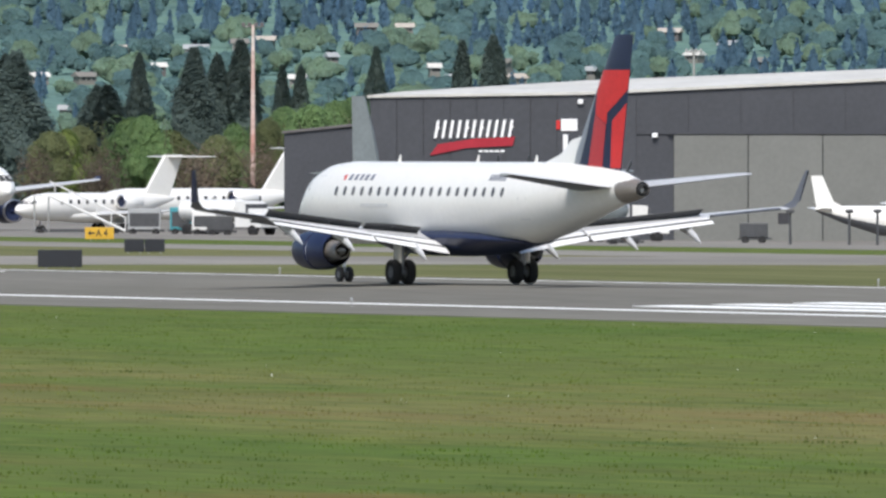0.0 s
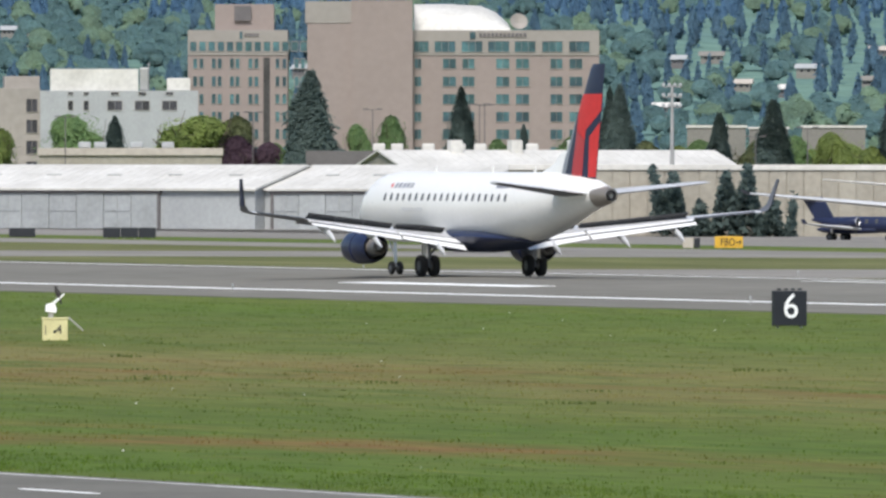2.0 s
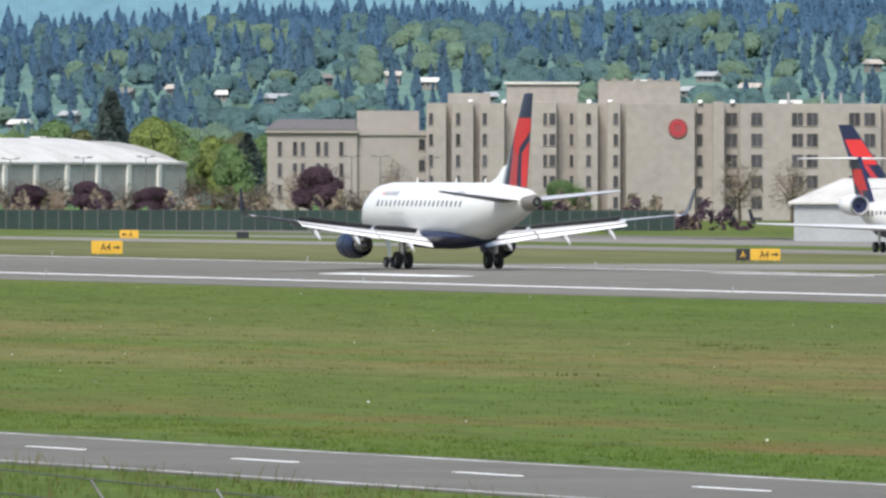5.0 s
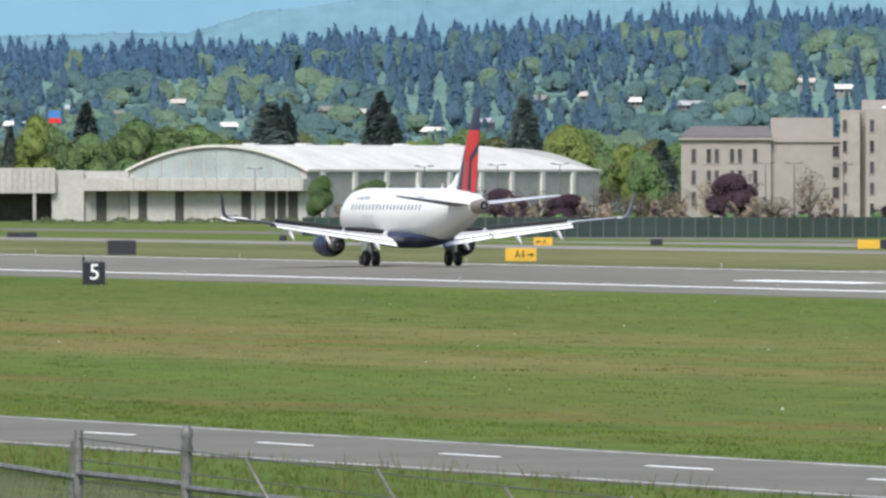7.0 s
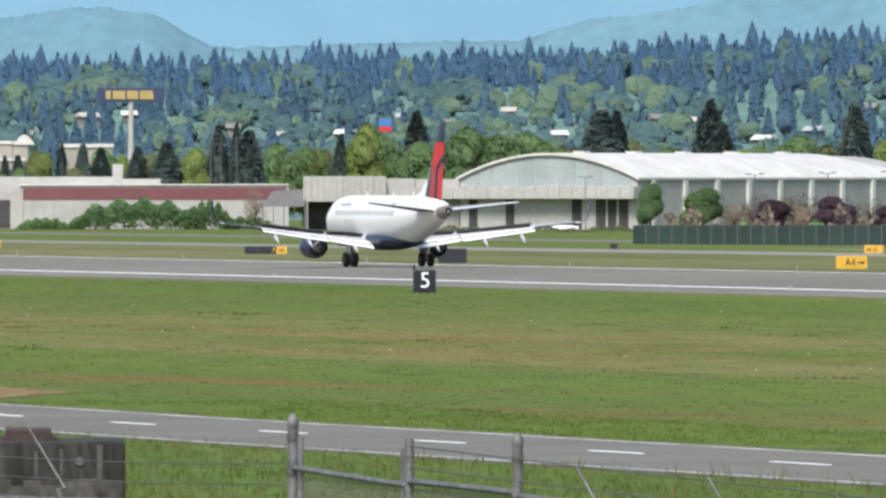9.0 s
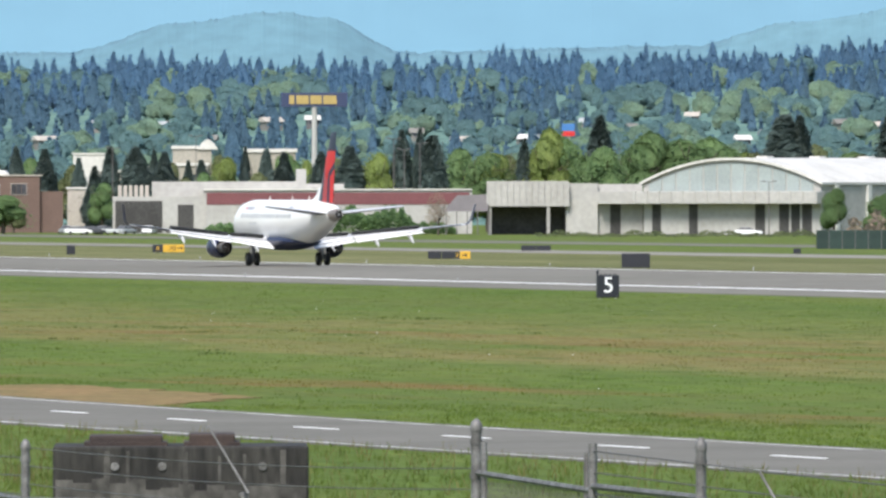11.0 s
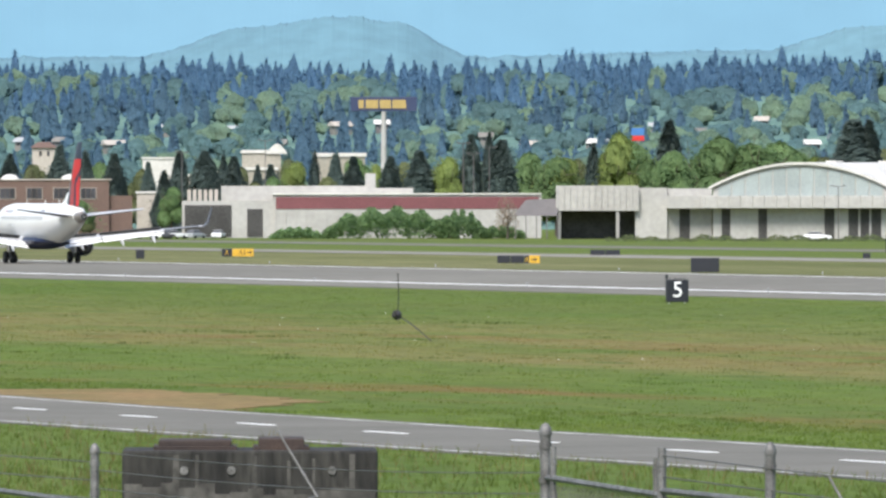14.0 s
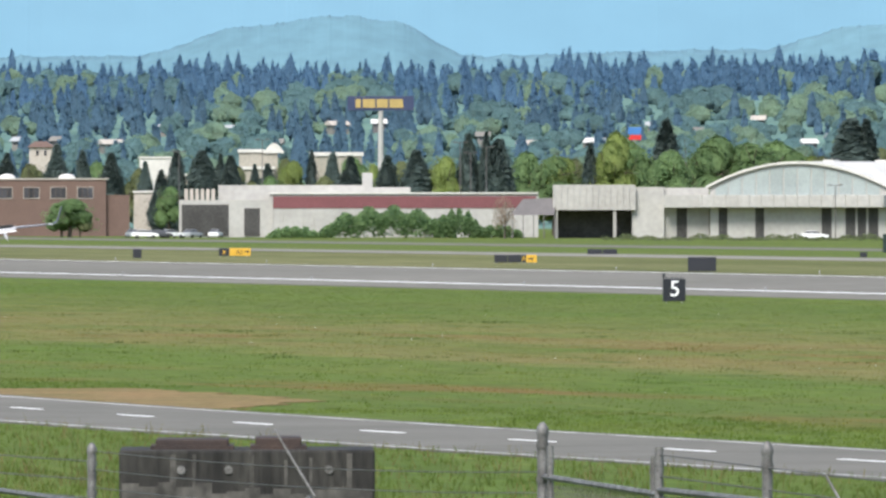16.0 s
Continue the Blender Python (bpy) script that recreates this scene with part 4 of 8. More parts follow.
def make_hangars():
    gabled("hangar", "pale grey sheet-metal hangar with a white gabled roof", site(20.787, 1465, -30, LOW), 23.0, 20.0, 4.0, 6.15, M_hang, [(-22, -0.6, 3.6)], (-19, -13.5, -8, -3))
    gabled("hangar", "pale grey hangar with a white roof and tall doors", site(19.98, 1475, -30, LOW), 46.0, 20.0, 4.0, 6.15, M_hang, [(-30, -11, 3.6)], (-40, -34, -27, -20, -13, -6))
    t = gabled("hangar", "long beige shed with a white roof and three roof stacks", site(20.6, 1640, 22, LOW), 40.0, 22.0, 5.0, 7.7, M_tilt, (), (), False)
    for x in (8.0, 15.2, 22.4):
        block("roof_vent", t, M_roofw, x, x + 1.3, 9.5, 10.9, 7.2, 9.1, "white square roof stack", 0.05)
    # long concrete wall of the cargo building
    D, A = 1350, 22.0
    w = thing("warehouse", "long beige concrete warehouse with upright panels", "building", site(A, D, 0, LOW))
    x0, x1 = across(20.95, A, D), across(22.42, A, D)
    z = tall(-0.95, D)
    block("wall", w, M_tilt, x0, x1, 0.2, 30, 0, z)
    n = 22
    for k in range(n):
        a, b = x0 + (x1 - x0) * k / n, x0 + (x1 - x0) * (k + 1) / n
        block("wall_panel", w, M_tilt, a + 0.04, b - 0.04, 0, 0.2, 0, z)
    block("parapet", w, M_roofw, x0, x1, -0.15, 1.0, z, z + 0.5, "pale parapet cap", 0.03)
    w2 = thing("warehouse", "low beige flat-roofed warehouse behind the apron", "building", site(22.7, 1500, 0, LOW))
    x0, x1 = across(22.3, 22.7, 1500), across(23.0, 22.7, 1500)
    block("wall", w2, M_tilt, x0, x1, 0, 30, 0, tall(-1.5, 1500))
    block("parapet", w2, M_roofw, x0 - 0.2, x1 + 0.2, -0.2, 30.2, tall(-1.5, 1500), tall(-0.95, 1500), "pale deep roof edge", 0.04)
    w3 = thing("warehouse", "dark flat-roofed building with pale rooftop units", "building", site(20.6, 1800, 0, LOW))
    x0, x1 = across(20.18, 20.6, 1800), across(21.4, 20.6, 1800)
    block("wall", w3, M_beige, x0, x1, 0.1, 25, 0, tall(-0.6, 1800))
    block("parapet", w3, M_mans, x0 - 0.2, x1 + 0.2, -0.2, 25, tall(-0.6, 1800), tall(0.32, 1800), "dark roof band", 0.05)
    for a in (20.43, 20.5, 20.62, 20.74, 20.82, 21.02):
        x = across(a, 20.6, 1800)
        block("rooftop_unit", w3, M_roofw, x, x + 1.5, 4, 6, tall(0.32, 1800), tall(0.32, 1800) + 0.9, "white rooftop unit", 0.15)
    w4 = thing("warehouse", "low tan flat-roofed building with rooftop units", "building", site(19.45, 1900, 0, LOW))
    x0, x1 = across(19.15, 19.45, 1900), across(19.85, 19.45, 1900)
    block("wall", w4, M_tilt, x0, x1, 0.1, 25, 0, tall(0.0, 1900))
    block("parapet", w4, M_tan, x0 - 0.2, x1 + 0.2, -0.2, 25, tall(0.0, 1900), tall(0.5, 1900), "tan roof edge", 0.05)
    for a in (19.3, 19.36, 19.5, 19.62):
        x = across(a, 19.45, 1900)
        block("rooftop_unit", w4, M_hang, x, x + 1.6, 4, 6, tall(0.5, 1900), tall(0.5, 1900) + 0.8, "", 0.15)


def make_hotel_tall():
    D, A = 2500, 20.583
    t = thing("hotel", "tall pinkish hotel with teal windows and a white vaulted roof", "building", site(A, D, 0, LOW))
    top = tall(8.41, D)
    xr, xl, xt = across(21.3, A, D), across(19.72, A, D), across(20.163, A, D)
    U = 1 / 19.0  # metres to one unit of the facade's grid
    rowz = [top - (y - 105) * U for y in (211, 268, 324, 380, 436, 492)]
    block("wall", t, M_pink, 0.0, xr, 0, 22, 0, top - 4.2, "pinkish wall")
    block("upper_wall", t, M_cream, 0.0, xr, -0.15, 22, top - 4.2, top, "pale upper band")
    for c, w in ((778, 50), (853, 70), (939, 70), (1024, 70), (1108, 70), (1195, 68), (1281, 68)):
        window(t, (c - 750) * U, top - 52 * U, w * U, 37 * U, -0.15, M_tealg, M_cream, n=3)
    for z in rowz:
        for c, w in ((767, 25), (867, 45), (928, 42), (1037, 45), (1100, 45), (1208, 42), (1270, 45)):
            window(t, (c - 750) * U, z, w * U, 34 * U, 0, M_tealg, M_cream)
    block("left_wall", t, M_pink, xl, xt - 2.6, 0, 20, 0, top - 4.2, "pinkish wall")
    block("upper_wall", t, M_cream, xl, xt - 2.6, -0.15, 20, top - 4.2, top, "pale upper band")
    for k in range(13):
        window(t, (52 + 29.3 * k - 750) * U, top - 52 * U, 24 * U, 33 * U, -0.15, M_tealg, M_cream, n=1)
    for z in rowz:
        for c in (58, 78, 117, 136, 175, 193, 234, 253, 320, 342, 381, 401):
            window(t, (c - 750) * U, z, 16 * U, 34 * U, 0, M_tealg, M_cream, n=1)
    block("recess_shade", t, M_dusk, (275 - 750) * U, (296 - 750) * U, -0.05, 0.05, 0, top - 4.6)
    block("tower", t, M_pink, (415 - 750) * U, (555 - 750) * U, -1.5, 20, 0, top + 1.2, "pinkish stair tower")
    block("tower", t, M_pink, (555 - 750) * U, 0.0, -2.2, 20, 0, top + 95 * U, "tall plain pinkish lift tower")
    block("tower_cap", t, M_cream, (408 - 750) * U, (600 - 750) * U, -1.6, 14, top + 1.2, top + 92 * U, "pale roof storey")
    block("penthouse", t, M_pink, (120 - 750) * U, (308 - 750) * U, 3, 15, top, top + 83 * U, "pinkish penthouse")
    block("rooftop_unit", t, M_mans, (182 - 750) * U, (235 - 750) * U, 2.4, 3, top + 30 * U, top + 78 * U)
    bm = B()
    rings = []
    for x, hgt in ((0.2, 85), (6.0, 86), (11.5, 80), (14.0, 60), (16.0, 25), (16.6, 2)):
        rings.append([(x, 2 + 12 * (1 - math.cos(a)), top + hgt * U * math.sin(a)) for a in (math.pi * k / 14 for k in range(15))])
    loft(bm, rings)
    part("vaulted_roof", bm, M_roofw, t, "white vaulted skylight roof", True)
    bm = B()
    spin(bm, ((0.0, 0.05), (0.25, 0.8), (0.7, 1.5), (0.75, 1.5), (0.3, 0.75), (0.08, 0.02)), (0, 0, 0), 'z', 20)
    part("dish", bm, M_cream, t, "pale satellite dish", True, pose(17.7, 3, top + 1.2, 60, 20, 0))
    block("sign_emblem", t, M_tealg, (932 - 750) * U, (950 - 750) * U, -0.3, -0.15, top - 28 * U, top - 6 * U)
    for k in range(12):
        a = (962 + 12.8 * k - 750) * U
        block("sign_bar", t, M_mans, a, a + 0.5, -0.3, -0.15, top - 22 * U, top - 9 * U)
    block("sign_emblem", t, M_tealg, (200 - 750) * U, (208 - 750) * U, -0.3, -0.15, top - 28 * U, top - 4 * U)
    for k in range(5):
        a = (215 + 9.5 * k - 750) * U
        block("sign_bar", t, M_mans, a, a + 0.35, -0.3, -0.15, top - 20 * U, top - 10 * U)
    # white office block beside it
    o = thing("office_building", "white flat-roofed office block with a plain upper storey", "building", site(19.45, 2450, 0, LOW))
    D = 2450
    f = lambda a: across(a, 19.45, D)
    block("wall", o, M_hang, f(19.1), f(19.76), 0, 18, 0, tall(4.35, D), "white wall")
    block("upper_storey", o, M_roofw, f(19.192), f(19.53), 1, 16, tall(4.35, D), tall(5.81, D), "white windowless upper storey")
    block("rooftop_tank", o, M_pole, f(19.535), f(19.57), 1, 5, tall(4.35, D), tall(5.9, D), "", 0.2)
    block("rooftop_unit", o, M_roofw, f(19.64), f(19.73), 1, 5, tall(4.35, D), tall(5.2, D), "", 0.1)
    for k, a in enumerate((19.27, 19.33, 19.44, 19.545, 19.65)):
        window(o, f(a), tall(3.35, D), 1.0 if k < 2 else 2.6, 1.7, 0, M_wing, M_old, n=1 if k < 2 else 2)
        window(o, f(a), tall(4.15, D), 1.0 if k < 2 else 1.4, 0.6, 0, M_wing, M_old, n=1)
    bm = B()
    tube(bm, (f(19.57), 4, tall(4.3, D)), (f(19.57), 4, tall(6.2, D)), 0.12)
    part("roof_mast", bm, M_pole, o)


def make_hotel_long():
    D, A = 2140, 17.047
    t = thing("hotel", "long beige six-storey hotel with stepped bays and a round red emblem", "building", site(A, D, 0, LOW))
    S = D / 26405.0
    top = tall(4.42, D)
    X = lambda px: (px - 755) * S
    end = X(1727)
    block("wall", t, M_beige, 0, end, 3.0, 22, 0, top, "beige wall")
    bays = ((755, 790), (800, 838), (850, 893), (940, 985), (1022, 1058), (1075, 1098), (1108, 1230), (1262, 1282), (1310, 1560), (1580, 1727))
    for k, (a, b) in enumerate(bays):
        block("bay", t, M_beige, X(a), X(b), 0.0 if k not in (6, 8, 9) else 1.2, 3.0, 0, top + (0.25 if k % 2 else 0.0), "projecting beige bay", 0.05)
    rows = [top - (28 + 37 * k) * S for k in range(6)]
    cols = ((763, 10, 0.0, 1), (748, 0, 0, 0), (811, 10, 0, 1), (858, 10, 0, 1), (965, 9, 0, 1), (978, 13, 0, 1), (1012, 9, 3, 1), (1042, 11, 0, 1), (1090, 11, 0, 1), (1239, 13, 3, 1), (1296, 22, 3, 2), (1340, 22, 1.2, 2), (1412, 22, 1.2, 2), (1438, 22, 1.2, 2), (1513, 22, 1.2, 2), (1540, 22, 1.2, 2), (1613, 22, 1.2, 2), (1639, 22, 1.2, 2), (1712, 22, 1.2, 2))
    for z in rows:
        for px, w, y, n in cols:
            if w:
                window(t, X(px), z, w * S, (23 if w < 20 else 25) * S, y, M_wing, M_beige, n=n)
    block("penthouse", t, M_beige, X(793), X(868), 4, 12, top, top + 18 * S)
    block("penthouse", t, M_beige, X(897), X(1023), 5, 16, top, top + 34 * S)
    block("penthouse_roof", t, M_roofw, X(893), X(1027), 4.6, 16.4, top + 34 * S, top + 38 * S, "white roof edge")
    block("penthouse", t, M_beige, X(1060), X(1205), 4, 18, top, top + 40 * S)
    for k in range(7):
        a = 1062 + 21 * k
        block("battlement", t, M_beige, X(a), X(a + 9), 3.9, 5, top + 40 * S, top + 44 * S)
    block("penthouse", t, M_beige, X(1665), X(1727), 4, 12, top, top + 24 * S)
    for px in (1397, 1457, 1490, 1529, 1100):
        bm = B()
        tube(bm, (X(px), 5, top), (X(px), 5, top + 1.6), 0.25, 0.2, 8)
        part("roof_vent", bm, M_pole, t)
    for px in (833, 892, 1043, 1080, 1240, 1297):
        block("rooftop_lamp", t, M_letter, X(px - 4), X(px + 4), 2.5, 3.4, top, top + 0.5, "white rooftop lamp", 0.08)
    bm = B()
    spin(bm, ((0.0, 0.02), (0.0, 17 * S), (0.25, 17 * S), (0.25, 0.02)), (X(1200), 0.95, top - 44 * S), 'y', 32)
    emb = part("emblem", bm, M_emb, t, "round red emblem", True)
    bm = B()
    spin(bm, ((0.0, 8 * S), (0.0, 12 * S), (0.03, 12 * S), (0.03, 8 * S)), (X(1200), 0.9, top - 44 * S), 'y', 24)
    part("ring", bm, M_redd, emb)
    # the older wing with a shingled roof
    o = thing("mansard_building", "beige three-storey building with a grey hipped roof", "building", site(16.436, D, 0, LOW))
    P = lambda px: (px - 473) * S
    e = tall(2.4, D)
    block("wall", o, M_cream, 0, P(632), 1, 20, 0, e, "pale beige wall")
    block("cornice", o, M_cream, -0.3, P(634), 0.5, 20, e, e + 0.5, "", 0.05)
    bm = B()
    loft(bm, [[(-0.4, 0.4, e + 0.5), (P(634), 0.4, e + 0.5), (P(634), 20, e + 0.5), (-0.4, 20, e + 0.5)], [(P(492), 6, e + 25 * S), (P(628), 6, e + 25 * S), (P(628), 14, e + 25 * S), (P(492), 14, e + 25 * S)]])
    part("roof", bm, M_mans, o, "grey shingled roof")
    block("link_wall", o, M_cream, P(632), P(756), 2, 20, 0, e + 0.4)
    block("link_block", o, M_cream, P(632), P(742), 4, 18, e + 0.4, e + 40 * S)
    block("link_cornice", o, M_cream, P(632), P(756), 1.7, 2.0, e - 0.3, e + 0.4)
    for z in (e - 28 * S, e - 66 * S, e - 104 * S):
        for px in (495, 522, 536, 563, 577, 604):
            window(o, P(px), z, 10 * S, 27 * S, 1, M_wing, M_cream, n=1)
    for z in (e - 20 * S, e - 57 * S, e - 93 * S, e - 130 * S):
        window(o, P(747), z, 14 * S, 22 * S, 2, M_wing, M_cream, n=1)


def make_arch_hangar():
    D = 2420
    t = thing("arched_hangar", "old concrete hangar with a white barrel roof and glazed arch", "hangar", site(14.315, D, -29, LOW))
    W, L, spring, rise = 33.0, 103.0, 8.3, 4.0
    def arc(x, h):
        return spring + h * (1 - (2 * x / W - 1) ** 2)
    xs = [W * k / 24 for k in range(25)]
    bm = B()
    prism(bm, [(0.2, 0)] + [(max(0.2, min(W - 0.2, x)), arc(x, rise) - 0.3) for x in xs] + [(W - 0.2, 0)], -L, 0, UP)
    part("wall", bm, M_old, t, "weathered pale concrete wall")
    bm = B()
    rings = []
    for y in [-0.6, L * 0.85, L * 0.93, L * 0.98, L]:
        k = 1.0 if y < L * 0.86 else 1 - ((y - L * 0.85) / (L * 0.15)) ** 2 * 0.8
        rings.append([(x * 1.02 - 0.3, y, spring + rise * k * (1 - (2 * x / W - 1) ** 2) + 0.15) for x in xs] + [(x * 1.02 - 0.3, y, spring + rise * k * (1 - (2 * x / W - 1) ** 2) - 0.25) for x in xs[::-1]])
    loft(bm, rings)
    part("barrel_roof", bm, M_roofw, t, "white barrel roof", True)
    for k in range(12):
        a, b = W * (k + 0.5) / 13, W * (k + 1.4) / 13
        z1 = min(arc(a, rise), arc(b, rise)) - 0.7
        if z1 > spring - 0.3:
            bm = B()
            prism(bm, [(a, spring - 1.4), (a, arc(a, rise) - 0.75), (b, arc(b, rise) - 0.75), (b, spring - 1.4)], -0.02, 0.12, UP)
            part("arch_pane", bm, M_glaze, t, "dull green-grey glazing")
    block("ledge", t, M_old, -0.5, W + 0.5, -2.6, 0, 5.0, 7.0, "pale concrete canopy ledge", 0.1)
    for k in range(16):
        block("ledge_rib", t, M_old, W * k / 15 - 0.2, W * k / 15 + 0.2, -2.75, -2.55, 5.0, 7.05)
    for a, b in ((1.8, 3.4), (8.6, 10.2), (20.8, 22.6), (25.2, 27.0), (27.4, 29.0), (29.4, 31.2)):
        block("doorway", t, M_dusk, a, b, -0.06, 0.1, 0, 4.9, "dark open doorway")
    for k in range(9):
        block("side_panel", t, M_old, W - 0.19, W + 0.05, 5.24 + 11 * k, 14.96 + 11 * k if k < 8 else 102.9, 0.1, 7.9, "white painted side wall")
        block("side_pier", t, M_paint, W - 0.1, W + 0.5, 4 + 11 * k, 5.2 + 11 * k, 0, 8.0)
    for y in (10, 28, 45, 62, 80):
        block("roof_vent", t, M_roofw, W / 2 - 1.0, W / 2 + 1.0, y, y + 2.4, spring + rise, spring + rise + 0.42, "", 0.1)
    # low terminal wing to its left
    A = 14.315
    o = thing("terminal_wing", "weathered white low wing with a deep canopy", "building", site(A, D + 4, 0, LOW))
    f = lambda az: across(az, A, D)
    block("wall", o, M_old, f(14.02), f(14.142), 0, 20, 0, tall(0.4, D), "plain weathered white wall")
    block("wall", o, M_old, f(14.142), 0.0, 1, 20, 0, tall(0.35, D))
    block("canopy", o, M_old, f(14.142), 0.5, -2, 1, 5.0, 7.0)
    block("doorway", o, M_dusk, f(14.19), f(14.23), 0.9, 1.1, 0, 4.9)
    block("wall", o, M_old, f(13.72), f(14.02), 5, 20, 0, tall(0.35, D))
    block("canopy", o, M_old, f(13.715), f(14.03), -1, 5, 4.6, tall(0.55, D), "weathered canopy with upright ribs")
    # Shade under the canopy as a dark slab on the wall
    block("opening", o, M_dusk, f(13.725), f(14.015), 4.8, 5.05, 0, 4.6, "dark panel for the shade under the canopy")
    for k in range(14):
        x = f(13.72) + (f(14.03) - f(13.72)) * k / 13
        block("canopy_rib", o, M_old, x - 0.12, x + 0.12, -1.2, -1.0, 4.6, tall(0.5, D))
    for az in (13.73, 13.95, 13.955):
        block("post", o, M_old, f(az) - 0.15, f(az) + 0.15, -0.8, -0.5, 0, 4.6)
    bm = B()
    loft(bm, [[(f(13.55), -2, 3.8), (f(13.72), -2, 3.8), (f(13.72), 4, 3.8), (f(13.55), 4, 3.8)], [(f(13.6), 0, 6.4), (f(13.73), 0, 6.6), (f(13.73), 4, 6.6), (f(13.6), 4, 6.4)]])
    part("lean_roof", bm, M_mans, o, "rusty grey lean-to roof")
    for k in range(5):
        x = f(13.56) + 1.7 * k
        block("post", o, M_mans, x - 0.08, x + 0.08, -1.9, -1.7, 0, 3.8)
    # long white shed with the maroon band
    D2, A2 = 2480, 12.636
    s = thing("long_shed", "long white shed with a faded maroon band", "building", site(A2, D2, 0, LOW))
    g = lambda az: across(az, A2, D2)
    block("wall", s, M_old, 0, g(13.66), 0, 25, 0, tall(-0.05, D2), "white wall")
    block("band", s, M_band, 0.2, g(13.65), -0.1, 0.0, tall(-1.0, D2), tall(-0.2, D2), "faded maroon band")
    for k in range(26):
        block("wall_rib", s, M_old, g(13.65) * k / 26 + 0.1, g(13.65) * k / 26 + 0.25, -0.14, -0.1, 0, tall(-1.0, D2))
    block("roof_cap", s, M_roofw, -0.3, g(13.66), -0.3, 25, tall(-0.05, D2), tall(0.05, D2))
    block("upper_part", s, M_old, g(12.43), g(13.02), 8, 24, 0, tall(0.55, D2), "weathered upper storey")
    block("upper_part", s, M_old, g(13.02), g(13.17), 8, 24, 0, tall(0.4, D2))
    block("chimney", s, M_old, g(12.985), g(13.025), 10, 12, 0, tall(1.38, D2), "", 0.05)
    block("side_wing", s, M_old, g(12.28), 0, 1, 20, 0, tall(-0.45, D2))
    block("opening", s, M_dusk, g(12.29), g(12.47), 0.85, 1.05, 0.3, tall(-0.75, D2), "dark open bay")
    block("opening", s, M_dusk, g(12.53), g(12.59), 0.85, 1.05, 0.3, tall(-1.0, D2), "dark doorway")
    for k in range(6):
        block("roof_unit", s, M_tan, g(12.3) + 0.9 * k, g(12.3) + 0.6 + 0.9 * k, 6, 8, tall(-0.45, D2), tall(0.3, D2), "", 0.05)
    D3, A3 = 2550, 11.8
    b = thing("brick_building", "low brown brick building with arched windows", "building", site(A3, D3, 0, LOW))
    h = lambda az: across(az, A3, D3)
    block("wall", b, M_brick, h(11.2), h(12.0), 0, 18, 0, tall(0.93, D3), "brown brick wall")
    block("wall", b, M_brick, h(12.0), h(12.09), 1, 18, 0, tall(-0.1, D3))
    block("parapet", b, M_tan, h(11.2), h(12.01), -0.2, 18, tall(0.93, D3), tall(1.02, D3))
    for k in range(7):
        window(b, h(11.3) + 4.6 * k, tall(0.05, D3), 2.8, 2.0, 0, M_wing, M_tan, n=3)
    for az in (11.62, 11.85):
        bm = B()
        spin(bm, ((0, 1.6), (0.4, 1.4), (0.8, 0.9), (0.95, 0.05)), (h(az), 5, tall(0.97, D3)), 'z', 16, True)
        part("roof_dome", bm, M_roofw, b, "white roof dome", True)


